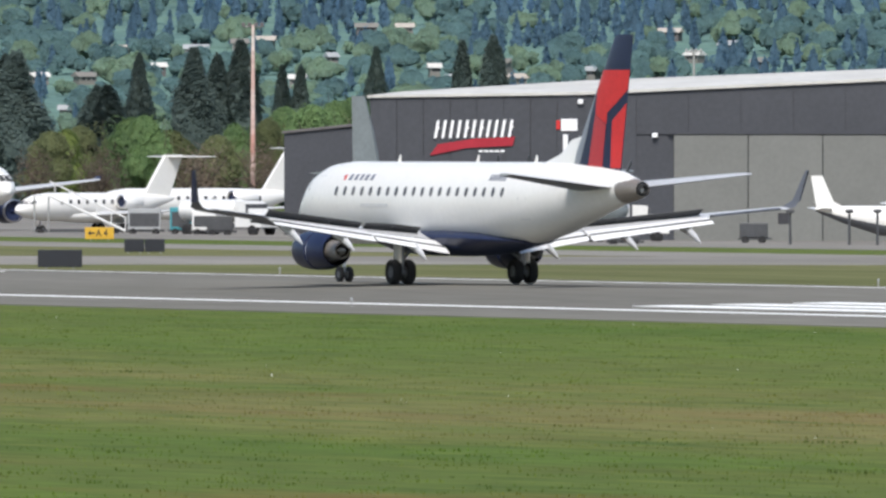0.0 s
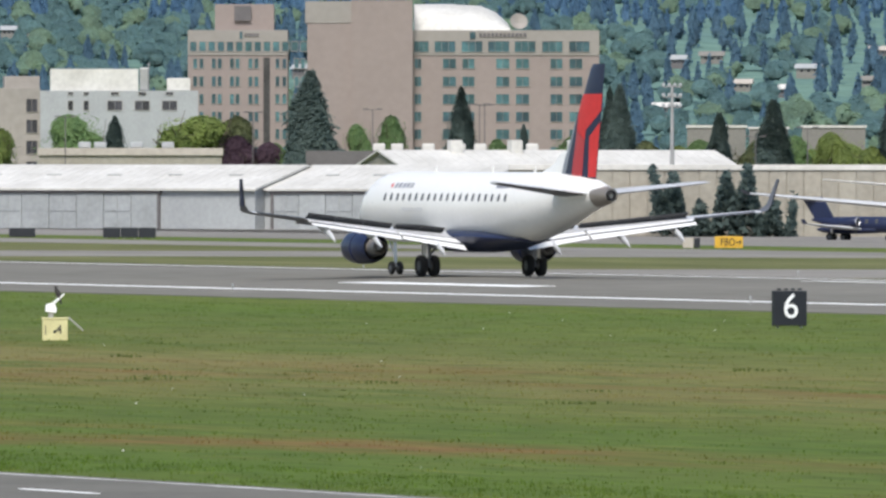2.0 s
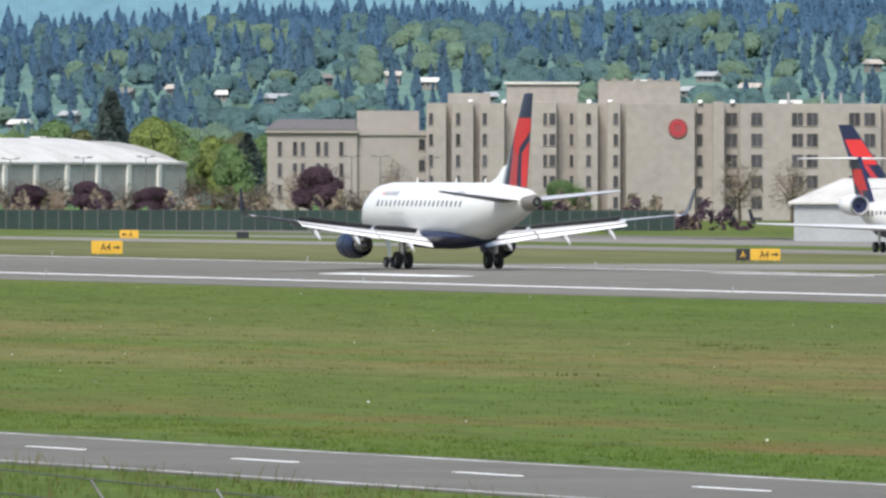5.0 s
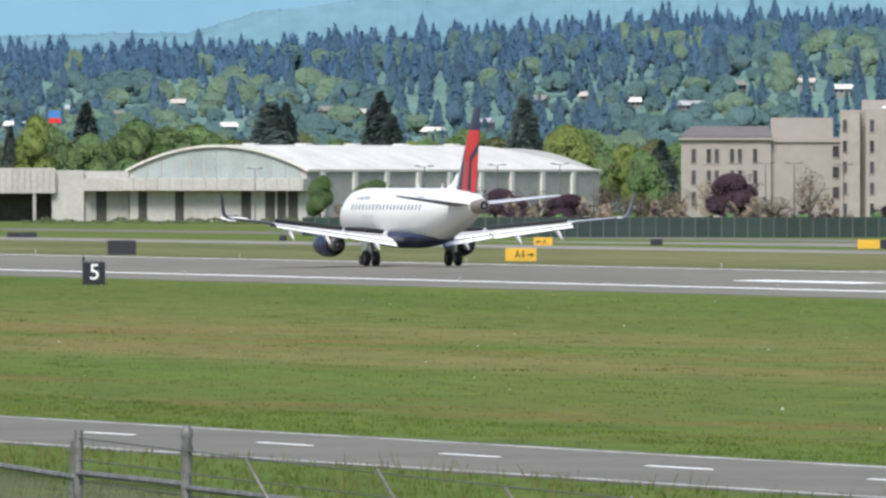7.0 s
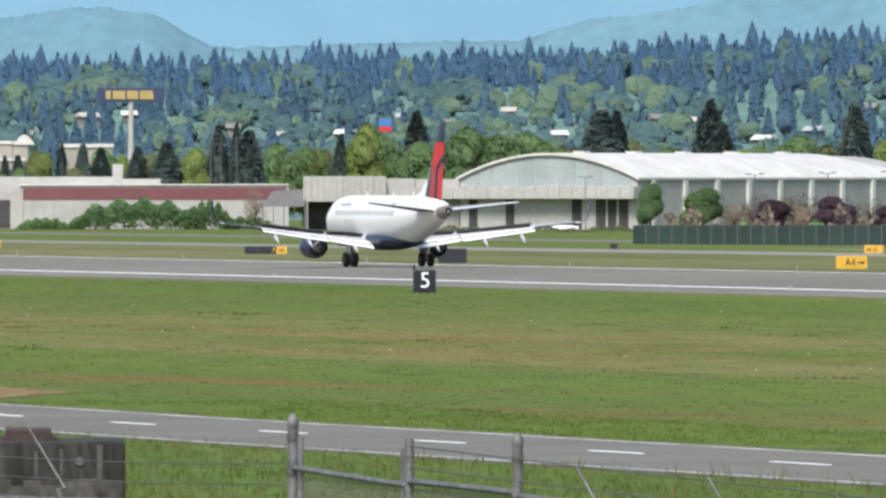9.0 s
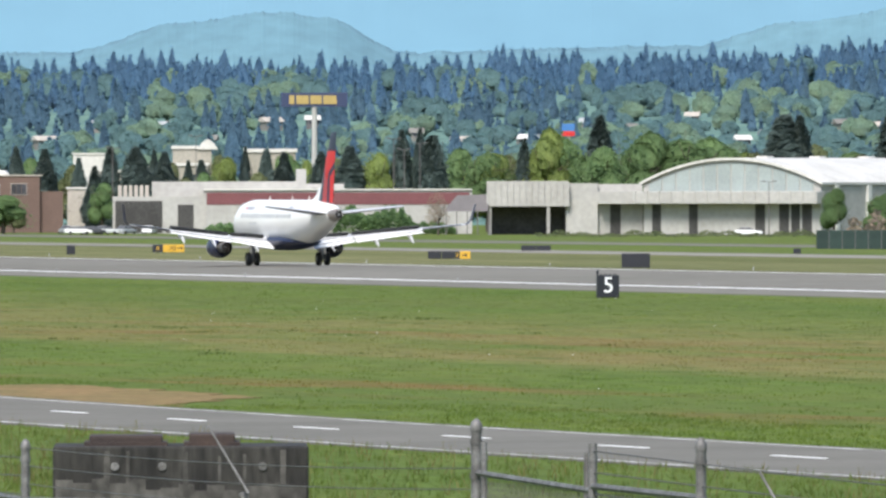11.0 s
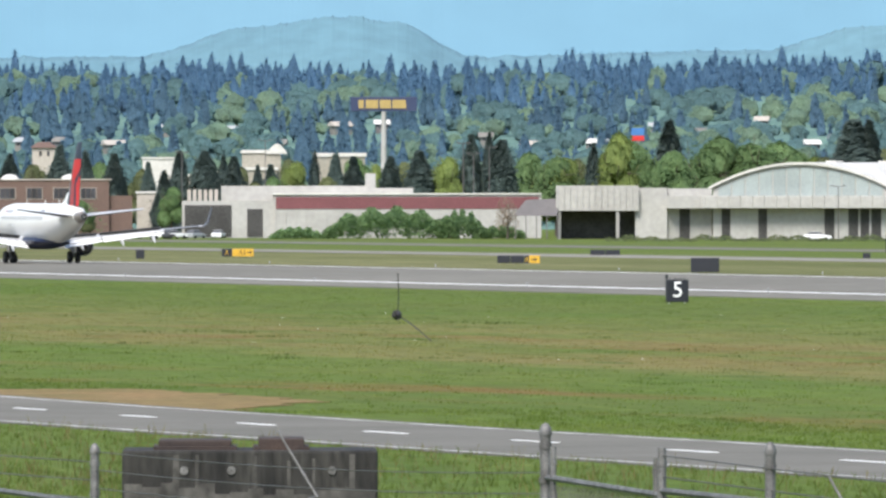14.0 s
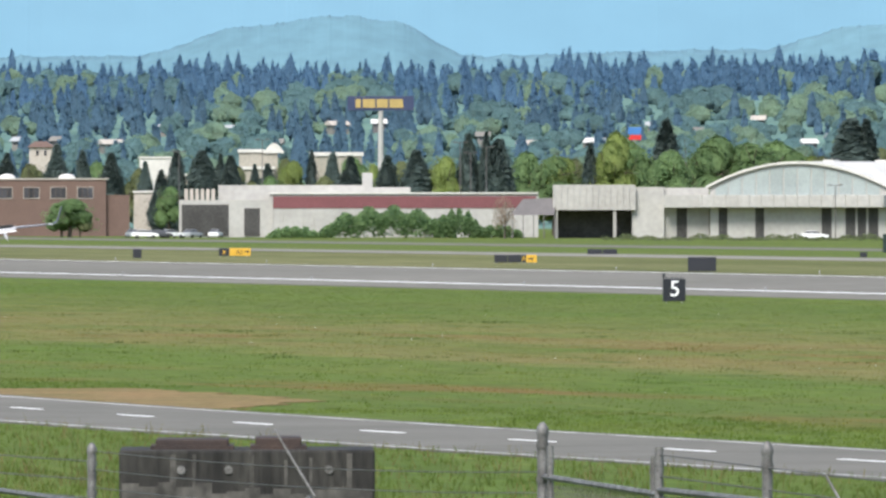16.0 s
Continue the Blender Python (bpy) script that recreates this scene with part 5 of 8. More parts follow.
def make_far_buildings():
    D, A = 2790, 12.62
    g = lambda az: across(az, A, D)
    t = thing("store_building", "large white flat-roofed building with a vaulted block", "building", site(A, D, 0, LOW))
    block("wall", t, M_tilt, g(12.51), g(12.66), 0, 20, 0, tall(2.75, D), "white wall")
    block("wall", t, M_tilt, g(12.52), g(12.645), -6, 0, 0, tall(1.6, D), "pale grey lower wall")
    block("roof", t, M_roofw, g(12.51), g(12.65), -6.3, 0, tall(1.6, D), tall(1.78, D), "white flat roof")
    block("roof", t, M_roofw, g(12.505), g(12.61), -0.3, 20, tall(2.75, D), tall(2.95, D), "white flat roof")
    w0, w1 = g(12.605), g(12.685)
    bm = B()
    loft(bm, [[(w0 + (w1 - w0) * k / 10, y, tall(2.7, D) + 1.9 * math.sin(math.pi * k / 10)) for k in range(11)] for y in (-0.4, 14)])
    part("vaulted_roof", bm, M_roofw, t, "white vaulted roof", True)
    o = thing("store_building", "low pale building among the trees", "building", site(12.87, 2800, 0, LOW))
    block("wall", o, M_tilt, -4, 5.5, 0, 12, 0, tall(2.5, 2800), "pale wall")
    block("roof", o, M_roofw, -4.3, 5.8, -0.3, 12, tall(2.5, 2800), tall(2.75, 2800), "white flat roof")
    o = thing("tower_house", "tan hip-roofed house above the trees", "house", site(11.75, 2830, 0, LOW))
    block("wall", o, M_tan, -2.2, 2.2, 0, 6, 0, tall(3.1, 2830), "tan wall")
    bm = B()
    loft(bm, [[(-2.6, -0.4, tall(3.1, 2830)), (2.6, -0.4, tall(3.1, 2830)), (2.6, 6.4, tall(3.1, 2830)), (-2.6, 6.4, tall(3.1, 2830))], [(-1.2, 2, tall(3.5, 2830)), (1.2, 2, tall(3.5, 2830)), (1.2, 4, tall(3.5, 2830)), (-1.2, 4, tall(3.5, 2830))]])
    part("roof", bm, M_brick, o, "brown hip roof")
    for x in (-0.9, 0.6):
        block("window", o, M_wing, x, x + 0.5, -0.05, 0.02, tall(2.55, 2830), tall(2.9, 2830))
    for az, D4, w, el, mt in ((12.19, 2810, 6.0, 2.35, M_roofw), (12.28, 2700, 5.0, 1.2, M_tilt), (12.4, 2690, 3.2, 1.4, M_tilt), (12.15, 2620, 4.0, 0.05, M_tan), (19.0, 2700, 9.0, 3.0, M_roofw), (21.75, 2300, 9.0, 1.9, M_dusty), (21.95, 2320, 6.0, 1.8, M_dusty), (22.2, 2350, 10.0, 1.9, M_dusty)):
        o = thing("low_building", "low pale flat-roofed building among the trees", "building", site(az, D4, 0, LOW))
        block("wall", o, mt, -w / 2, w / 2, 0, 9, 0, tall(el, D4))
        block("roof", o, M_roofw, -w / 2 - 0.2, w / 2 + 0.2, -0.2, 9.2, tall(el, D4), tall(el, D4) + 0.35)


make_far_buildings()
make_fbo_hangar()
make_hangars()
make_hotel_tall()
make_hotel_long()
make_arch_hangar()


def make_big_sign():
    """Tall roadside store sign: blue board with plain yellow shapes."""
    D, A = 2900, 13.055
    t = thing("pylon_sign", "dark blue store sign with yellow shapes on a pale pole", "sign", site(A, D, 0, LOW))
    w = across(13.182, A, D)
    z0, z1 = tall(5.54, D), tall(6.5, D)
    block("board", t, M_bluesign, -w, w, -0.5, 0.5, z0, z1, "dark blue board", 0.05)
    bm = B()
    tube(bm, (0, 0, 0), (0, 0, z0), 0.75, 0.5, 12)
    part("pole", bm, M_old, t, "", True)
    h = z1 - z0
    for x0, x1 in ((-4.9, -3.9), (-3.5, -1.1), (-0.8, 1.4), (1.7, 4.4)):
        bm = B()
        prism(bm, [(x0, z0 + 0.2 * h), (x0, z0 + 0.8 * h), (x1 - 0.2, z0 + 0.8 * h), (x1, z0 + 0.2 * h)] if x1 - x0 > 2.6 else [(x0, z0 + 0.2 * h), (x0, z0 + 0.8 * h), (x1, z0 + 0.8 * h), (x1, z0 + 0.2 * h)], 0.5, 0.62, UP)
        part("letter_block", bm, M_signy, t, "yellow block of the trade mark")
    D, A = 2750, 14.03
    t = thing("pylon_sign", "small red and blue store sign on a pole", "sign", site(A, D, 0, LOW))
    block("board", t, M_bluelit, -1.2, 1.2, -0.3, 0.3, tall(3.9, D), tall(4.4, D), "blue board", 0.05)
    block("board", t, M_red, -1.1, 1.2, -0.3, 0.3, tall(3.55, D), tall(3.88, D), "red board", 0.05)
    bm = B()
    tube(bm, (0, 0, 0), (0, 0, tall(3.6, D)), 0.25)
    part("pole", bm, M_pole, t)


make_big_sign()


# ---------------------------------------------------------------- parked and taxiing aircraft
M_grey2 = material("military_grey", (0.174, 0.198, 0.204), 0.6, 0, 0.1, 0.5)
M_cheat = material("navy_cheatline", (0.03, 0.04, 0.10), 0.4, 0, 0.05, 0.5)
M_hiviz = material("orange_red_cover", (0.75, 0.09, 0.04), 0.7, 0, 0.1, 1.0)
M_teal = material("teal_paint", (0.05, 0.26, 0.30), 0.5, 0, 0.1, 0.6)
M_truck = material("white_truck_paint", (0.72, 0.72, 0.70), 0.4, 0, 0.05, 0.5)


def make_jet(name, label, m, L=20.0, R=1.1, zc=2.2, span=18.0, fin=6.2, ttail=True, rear=True, er=0.5, low=1.2, body=None, belly=None, finm=None, field=None, dihedral=0.5, winglet=0.8, category="airplane", wing_y=-1.0, eng_y=6.2, eng_z=0.35):
    """A jet aircraft: nose along +y, middle at the origin, wheels on the ground."""
    body, belly, finm = body or M_white, belly or M_white, finm or M_white
    t = thing(name, label, category, m)
    h = L / 2
    bm = B()
    rows = ((h, 0.04, -0.25), (h - 0.25 * R, 0.3, -0.2), (h - 0.9 * R, 0.6, -0.1), (h - 2.0 * R, 0.88, -0.02), (h - 3.2 * R, 1.0, 0.0), (-h + 6.5 * R, 1.0, 0.0), (-h + 4 * R, 0.82, 0.14), (-h + 2 * R, 0.5, 0.38), (-h, 0.14, 0.6))
    loft(bm, [[(R * k * math.sin(a), y, zc + R * o + R * k * math.cos(a)) for a in (2 * math.pi * q / 28 for q in range(28))] for y, k, o in rows])
    fus = part("fuselage", bm, body, t, "", True)
    bm = B()
    loft(bm, [[(R * k * 1.04 * math.sin(a), y, zc - R * 0.62 + R * 0.5 * k * math.cos(a)) for a in (2 * math.pi * q / 20 for q in range(20))] for y, k in ((wing_y + 5.2 * R, 0.3), (wing_y + 4 * R, 0.85), (wing_y + 2 * R, 1.02), (wing_y - 2 * R, 1.02), (wing_y - 3.5 * R, 0.8), (wing_y - 4.6 * R, 0.2))])
    part("belly_fairing", bm, belly, t, "", True)
    def nose_y(x, z):
        """Where the nose's skin passes a point of the front view."""
        y = h
        while y > h - 3.2 * R:
            for (ya, ka, oa), (yb, kb, ob) in zip(rows, rows[1:]):
                if ya >= y >= yb:
                    u = (ya - y) / (ya - yb)
                    k, o = ka + (kb - ka) * u, oa + (ob - oa) * u
                    break
            if x * x + (z - zc - o * R) ** 2 <= (R * k) ** 2:
                break
            y -= 0.02 * R
        return y
    for s in (-1, 1):
        for a0, a1 in ((0.02, 0.22), (0.26, 0.46), (0.5, 0.66)):
            bm = B()
            ring = [(a0 * R, zc + 0.2 * R), (a1 * R, zc + (0.2 if a1 < 0.6 else 0.24) * R), (a1 * R * 0.94, zc + 0.42 * R), (a0 * R, zc + 0.46 * R)]
            bm.faces.new([bm.verts.new((s * x * 1.02, nose_y(x, z) + 0.05 * R, z)) for x, z in ring])
            bmesh.ops.solidify(bm, geom=bm.faces[:], thickness=0.02)
            part("windscreen", bm, M_glass, fus)
    n = int((L - 7 * R) / max(1.0, 0.42 * R))
    for s in (-1, 1):
        for k in range(n):
            y = h - 3.8 * R - k * max(1.0, 0.42 * R)
            bm = B()
            x = R * math.sqrt(1 - 0.28 ** 2)
            box(bm, min(s * x, s * (x + 0.02)), max(s * x, s * (x + 0.02)), y - 0.16, y + 0.16, zc + 0.16 * R, zc + 0.16 * R + 0.4)
            part("window", bm, M_glass, fus)
        sw = span / 2
        bm = B()
        loft(bm, [[(s * x, y, z + zz) for y, zz in airfoil(l, e, 0.11, 8)] for x, l, e, z in ((R * 0.3, wing_y + 0.16 * span / 2 + 1.2, wing_y - 0.16 * span / 2 - 0.6, zc - 0.6 * R), (sw * 0.4, wing_y + 0.6, wing_y - 0.16 * span / 2 - 0.9, zc - 0.6 * R + dihedral * 0.4), (sw, wing_y - 0.26 * sw, wing_y - 0.26 * sw - 0.1 * sw, zc - 0.6 * R + dihedral))])
        wing = part("wing", bm, M_grey, t, "", True)
        bm = B()
        loft(bm, [[(s * x, y, z + zz * 0.3) for y, zz in airfoil(l, e, 0.1, 6, 0)] for x, l, e, z in ((sw, wing_y - 0.26 * sw, wing_y - 0.36 * sw, zc - 0.6 * R + dihedral), (sw * 1.02, wing_y - 0.31 * sw, wing_y - 0.38 * sw, zc - 0.6 * R + dihedral + winglet))])
        part("winglet", bm, finm, wing)
        if rear:
            ex, ey, ez = s * (R + er * 1.25), -h + eng_y * R, zc + eng_z * R
        else:
            ex, ey, ez = s * span * 0.165, wing_y + 2.6, zc - 0.6 * R - er * 0.95
        bm = B()
        spin(bm, ((2.3 * er, er * 0.8), (2.4 * er, er * 0.88), (2.2 * er, er), (0, er * 1.04), (-1.8 * er, er * 0.8), (-2.2 * er, er * 0.62), (-2.1 * er, 0.05)), (ex, ey, ez), 'y', 24)
        eng = part("engine", bm, belly if not rear else body, t, "", True)
        bm = B()
        spin(bm, ((2.2 * er, er * 0.78), (2.42 * er, er * 0.88), (2.25 * er, er * 1.0), (2.2 * er, er * 0.99)), (ex, ey, ez), 'y', 24)
        part("inlet_lip", bm, M_metal, eng, "bare metal inlet lip", True)
        bm = B()
        spin(bm, ((2.0 * er, er * 0.79), (1.9 * er, er * 0.25), (2.2 * er, 0.02)), (ex, ey, ez), 'y', 24)
        part("fan", bm, M_navy, eng, "", True)
        bm = B()
        box(bm, min(ex, ex - s * er * 1.4) if rear else ex - 0.12, max(ex, ex - s * er * 1.4) if rear else ex + 0.12, ey - er, ey + er, ez - 0.1 if rear else ez + er * 0.7, ez + 0.1 if rear else zc - 0.6 * R + 0.15)
        part("pylon", bm, body, t)
        bm = B()
        zt = fin - 0.15 if ttail else zc + 0.55 * R
        yt = -h - 0.4 if ttail else -h + 1.0 * R
        ts = span * 0.19
        loft(bm, [[(s * x, y, z + zz) for y, zz in airfoil(l, e, 0.09, 8, 0)] for x, l, e, z in ((0.0, yt + 1.0 + 0.3 * R, yt - 0.9, zt), (ts, yt - 0.2, yt - 1.1, zt + (0.0 if ttail else 0.5)))])
        part("tailplane", bm, M_white, t, "", True)
        gx, gy = s * max(1.2, span * 0.085), wing_y - 1.1
        bm = B()
        tube(bm, (gx, gy, 0.4), (gx, gy, zc - 0.5 * R), 0.1, 0.12, 8)
        gear = part("main_gear_leg", bm, M_metal, t)
        wr = 0.26 + 0.12 * R
        for o in (-0.3, 0.3):
            wheel("wheel", gear, gx + o, gy, wr, 0.28)
    bm = B()
    zb = zc + 0.5 * R
    fl = [(-h + 4.2 * R, zb), (-h + 2.6 * R, zb + 0.25 * (fin - zb)), (-h + 0.5, fin), (-h - 0.9 - 0.1 * R, fin), (-h + 0.9 * R, zb)] if not ttail else [(-h + 4.2 * R, zb), (-h + 3.0 * R, zb + 0.15 * (fin - zb)), (-h + 1.0, fin), (-h - 1.0, fin), (-h + 0.6 * R, zb)]
    side = [bm.verts.new((0.14, y, z)) for y, z in fl]
    othr = [bm.verts.new((-0.14, y, z)) for y, z in fl]
    bm.faces.new(side)
    bm.faces.new(othr[::-1])
    for k in range(len(fl)):
        bm.faces.new((side[k], othr[k], othr[(k + 1) % len(fl)], side[(k + 1) % len(fl)]))
    bmesh.ops.recalc_face_normals(bm, faces=bm.faces[:])
    fn = part("fin", bm, finm, t)
    if field:
        for s in (-1, 1):
            bm = B()
            def at(u, v):
                yl = fl[1][0] + (fl[2][0] - fl[1][0]) * v
                yr = fl[4][0] + (fl[3][0] - fl[4][0]) * v
                zl = fl[1][1] + (fl[2][1] - fl[1][1]) * v
                return (s * 0.15, yl + (yr - yl) * u, zl)
            bm.faces.new([bm.verts.new(at(u, v)) for u, v in ((0.0, 0.25), (0.7, 0.25), (0.98, 0.45), (0.98, 0.72), (0.02, 0.72))])
            part("fin_field", bm, field, fn, "red field on the fin")
            bm = B()
            bm.faces.new([bm.verts.new(at(u, v)) for u, v in ((0.35, 0.0), (0.6, 0.0), (0.66, 0.24), (0.45, 0.24))])
            part("fin_field", bm, M_redd, fn)
    bm = B()
    tube(bm, (0, h - 2.6 * R, 0.3), (0, h - 2.5 * R, zc - 0.6 * R), 0.07, 0.09, 8)
    ng = part("nose_gear_leg", bm, M_metal, t)
    for o in (-0.2, 0.2):
        wheel("wheel", ng, o, h - 2.6 * R, 0.22 + 0.08 * R, 0.18)
    return t


make_jet("parked_airliner", "white twin-jet airliner, navy belly and engines, on the apron", site(22.69, 1232, -160, -1.63), 35, 1.95, 3.75, 33, 11.6, False, False, 0.98, body=M_white, belly=M_navy, finm=M_navy, field=M_red, dihedral=1.6, winglet=0.3)
taxi_jet = make_jet("taxiing_jet", "white regional jet with rear engines and navy belly, taxiing", pose(372, 1101, -0.76, 0, 0, 180), 28.4, 1.4, 2.6, 22.6, 7.4, True, True, 0.8, body=M_white, belly=M_navy, finm=M_navy, field=M_red, dihedral=0.45, winglet=1.1, wing_y=-1.7, eng_y=4.5, eng_z=0.75)
make_jet("parked_airliner", "airliner with a red and navy fin behind the hangar", site(19.22, 1640, -110, LOW), 34, 1.8, 3.6, 30, 12.3, False, False, 1.0, belly=M_navy, finm=M_navy, field=M_red, dihedral=1.3, winglet=0.2)
make_jet("business_jet", "white business jet with a swept T-tail on the apron", site(23.30, 1205, 138, -1.62), 19, 1.15, 2.1, 18, 6.3, True, True, 0.55, winglet=0.9)
make_jet("business_jet", "white business jet with a dark cheatline and T-tail", site(23.68, 1230, 132, -1.64), 23, 1.25, 2.3, 21, 7.0, True, True, 0.62, winglet=0.9)
make_jet("business_jet", "small dark navy business jet parked by the hangar", site(22.3, 1290, -120, -1.66), 9.5, 0.7, 1.4, 10, 3.8, True, True, 0.4, body=M_navy, belly=M_navy, finm=M_navy, winglet=0.4)


def make_twin():
    """Small high-wing twin with propellers, seen from behind its tail."""
    t = thing("propeller_plane", "small white high-wing propeller plane with a grey belly", "airplane", site(26.40, 1040, -78, -1.5))
    bm = B()
    loft(bm, [[(r * math.sin(a), y, z + r * 1.05 * math.cos(a)) for a in (2 * math.pi * q / 20 for q in range(20))] for y, r, z in ((6.2, 0.1, 1.6), (5.7, 0.5, 1.62), (4.6, 0.85, 1.68), (3.2, 1.0, 1.75), (-1.5, 1.0, 1.75), (-4.0, 0.62, 2.15), (-6.2, 0.14, 2.55))])
    under(part("fuselage", bm, M_white, t, "white body with a grey belly", True))
    bm = B()
    loft(bm, [[(dx * w, y, z) for dx, y in ((1, a), (-1, a), (-1, b), (1, b))] for a, b, z, w in ((-3.6, -6.0, 2.4, 0.12), (-4.9, -6.2, 3.1, 0.1), (-5.7, -6.5, 4.9, 0.06))])
    part("fin", bm, M_white, t)
    for s in (-1, 1):
        bm = B()
        loft(bm, [[(s * x, y, z + zz) for y, zz in airfoil(l, e, 0.13, 8)] for x, l, e, z in ((0, 1.6, -0.3, 2.8), (8, 1.3, 0.0, 2.95))])
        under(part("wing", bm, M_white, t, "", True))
        bm = B()
        loft(bm, [[(s * x, y, z + zz) for y, zz in airfoil(l, e, 0.1, 8, 0)] for x, l, e, z in ((0, -5.0, -6.2, 2.55), (2.9, -5.5, -6.2, 2.65))])
        part("tailplane", bm, M_white, t, "", True)
        bm = B()
        spin(bm, ((3.0, 0.08), (2.8, 0.22), (2.4, 0.36), (0.6, 0.4), (-0.6, 0.1)), (s * 2.6, 0, 2.75), 'y', 16)
        e = part("engine", bm, M_white, t, "", True)
        for q in range(3):
            bm = B()
            box(bm, -0.09, 0.09, -0.03, 0.03, 0.15, 1.2, 0.02)
            part("propeller_blade", bm, M_dark, e, "", False, Matrix.Translation((s * 2.6, 2.85, 2.75)) @ Euler((0, q * 2.094 + 0.4, 0)).to_matrix().to_4x4())
        bm = B()
        tube(bm, (s * 1.5, 0, 0.35), (s * 0.7, 0, 1.2), 0.08, 0.1, 8)
        g = part("main_gear_leg", bm, M_metal, t)
        wheel("wheel", g, s * 1.5, 0, 0.4, 0.25)
    wheel("wheel", t, 0, 4.8, 0.35, 0.2)


make_twin()


def make_apron_light(az):
    t = thing("apron_light", "dark low apron light on a thin post", "lamp", site(az, 1030, 0, -1.5), "apron lights")
    bm = B()
    tube(bm, (0, 0, 0), (0, 0, 2.4), 0.1, 0.08, 8)
    part("post", bm, M_dark, t, "", True)
    bm = B()
    box(bm, -0.28, 0.28, -0.3, 0.2, 2.35, 2.6, 0.05)
    part("lamp_head", bm, M_dark, t)


for az in (25.97, 26.197, 26.305):
    make_apron_light(az)



def make_transport():
    """Grey four-engined high-wing transport with propellers."""
    t = thing("transport_plane", "grey high-wing transport plane with four propellers", "airplane", site(24.89, 1060, -118, -1.5))
    bm = B()
    loft(bm, [[(r * math.sin(a), y, z + r * 1.05 * math.cos(a)) for a in (2 * math.pi * q / 24 for q in range(24))] for y, r, z in ((9.5, 0.2, 2.4), (9.0, 0.9, 2.5), (7.6, 1.5, 2.7), (5.5, 1.85, 2.8), (-4, 1.85, 2.8), (-8, 1.3, 3.5), (-11, 0.7, 4.2), (-13, 0.2, 4.6))])
    part("fuselage", bm, M_grey2, t, "", True)
    bm = B()
    loft(bm, [[(dx * w, y, z) for dx, y in ((1, a), (-1, a), (-1, b), (1, b))] for a, b, z, w in ((-10.2, -12.5, 4.2, 0.2), (-11.0, -12.6, 8.0, 0.14), (-11.7, -12.7, 10.5, 0.08))])
    part("fin", bm, M_grey2, t, "pale grey tall fin")
    for s in (-1, 1):
        bm = B()
        loft(bm, [[(s * x, y, z + zz) for y, zz in airfoil(l, e, 0.13, 8)] for x, l, e, z in ((0, 2.4, -2.0, 4.7), (7, 2.2, -1.8, 4.8), (17, 1.2, -0.9, 5.1))])
        part("wing", bm, M_grey2, t, "", True)
        bm = B()
        loft(bm, [[(s * x, y, z + zz) for y, zz in airfoil(l, e, 0.1, 8, 0)] for x, l, e, z in ((0, -9.6, -12.6, 4.9), (6.5, -10.8, -12.7, 5.0))])
        part("tailplane", bm, M_grey2, t, "", True)
        for x in (4.6, 9.2):
            bm = B()
            spin(bm, ((4.6, 0.1), (4.4, 0.3), (4.0, 0.5), (2.0, 0.62), (0.5, 0.5), (-1.0, 0.1)), (s * x, 0, 4.35), 'y', 16)
            e = part("engine", bm, M_grey2, t, "", True)
            for q in range(6):
                a = q * math.pi / 3 + 0.3
                bm = B()
                box(bm, -0.16, 0.16, -0.04, 0.04, 0.2, 2.0, 0.02)
                part("propeller_blade", bm, M_dark, e, "", False, Matrix.Translation((s * x, 4.3, 4.35)) @ Euler((0, a, 0)).to_matrix().to_4x4())
        bm = B()
        loft(bm, [[(s * (1.7 + 0.5 * math.cos(a)), y, 1.4 + r * math.sin(a)) for a in (2 * math.pi * q / 12 for q in range(12))] for y, r in ((3.5, 0.2), (2.5, 0.7), (-2.5, 0.7), (-3.5, 0.2))])
        g = part("gear_sponson", bm, M_grey2, t, "", True)
        for y in (1.0, -0.6):
            wheel("wheel", g, s * 1.75, y, 0.6, 0.45)
    wheel("wheel", t, -0.25, 7.0, 0.45, 0.3)
    wheel("wheel", t, 0.25, 7.0, 0.45, 0.3)


make_transport()


# ---------------------------------------------------------------- apron vehicles
def make_fuel_truck(m):
    t = thing("fuel_truck", "white fuel truck with a rounded tank on the apron", "truck", m)
    bm = B()
    loft(bm, [[(x, 1.2 * math.cos(a) * k, 2.0 + 0.85 * math.sin(a) * k) for a in (2 * math.pi * q / 20 for q in range(20))] for x, k in ((-3.9, 0.85), (-3.75, 1), (1.6, 1), (1.75, 0.85))])
    part("tank", bm, M_truck, t, "white rounded tank", True)
    bm = B()
    loft(bm, [[(x, y, z) for y in (-1.15, 1.15) for z in ((0.7, top) if y < 0 else (top, 0.7))] for x, top in ((1.95, 2.75), (3.0, 2.7), (3.5, 1.8), (4.5, 1.65), (4.6, 0.7 + 0.6))])
    part("cab", bm, M_truck, t, "white cab")
    block("windscreen", t, M_glass, 3.05, 3.3, -1.17, 1.17, 1.85, 2.5)
    block("chassis", t, M_dark, -3.9, 4.5, -0.9, 0.9, 0.6, 0.95)
    for x in (-3.0, -1.9, 3.7):
        for y in (-1.0, 1.0):
            bm = B()
            spin(bm, ((-0.16, 0.05), (-0.16, 0.4), (-0.1, 0.48), (0.1, 0.48), (0.16, 0.4), (0.16, 0.05)), (x, y, 0.48), 'y', 18)
            part("wheel", bm, M_tyre, t, "", True)


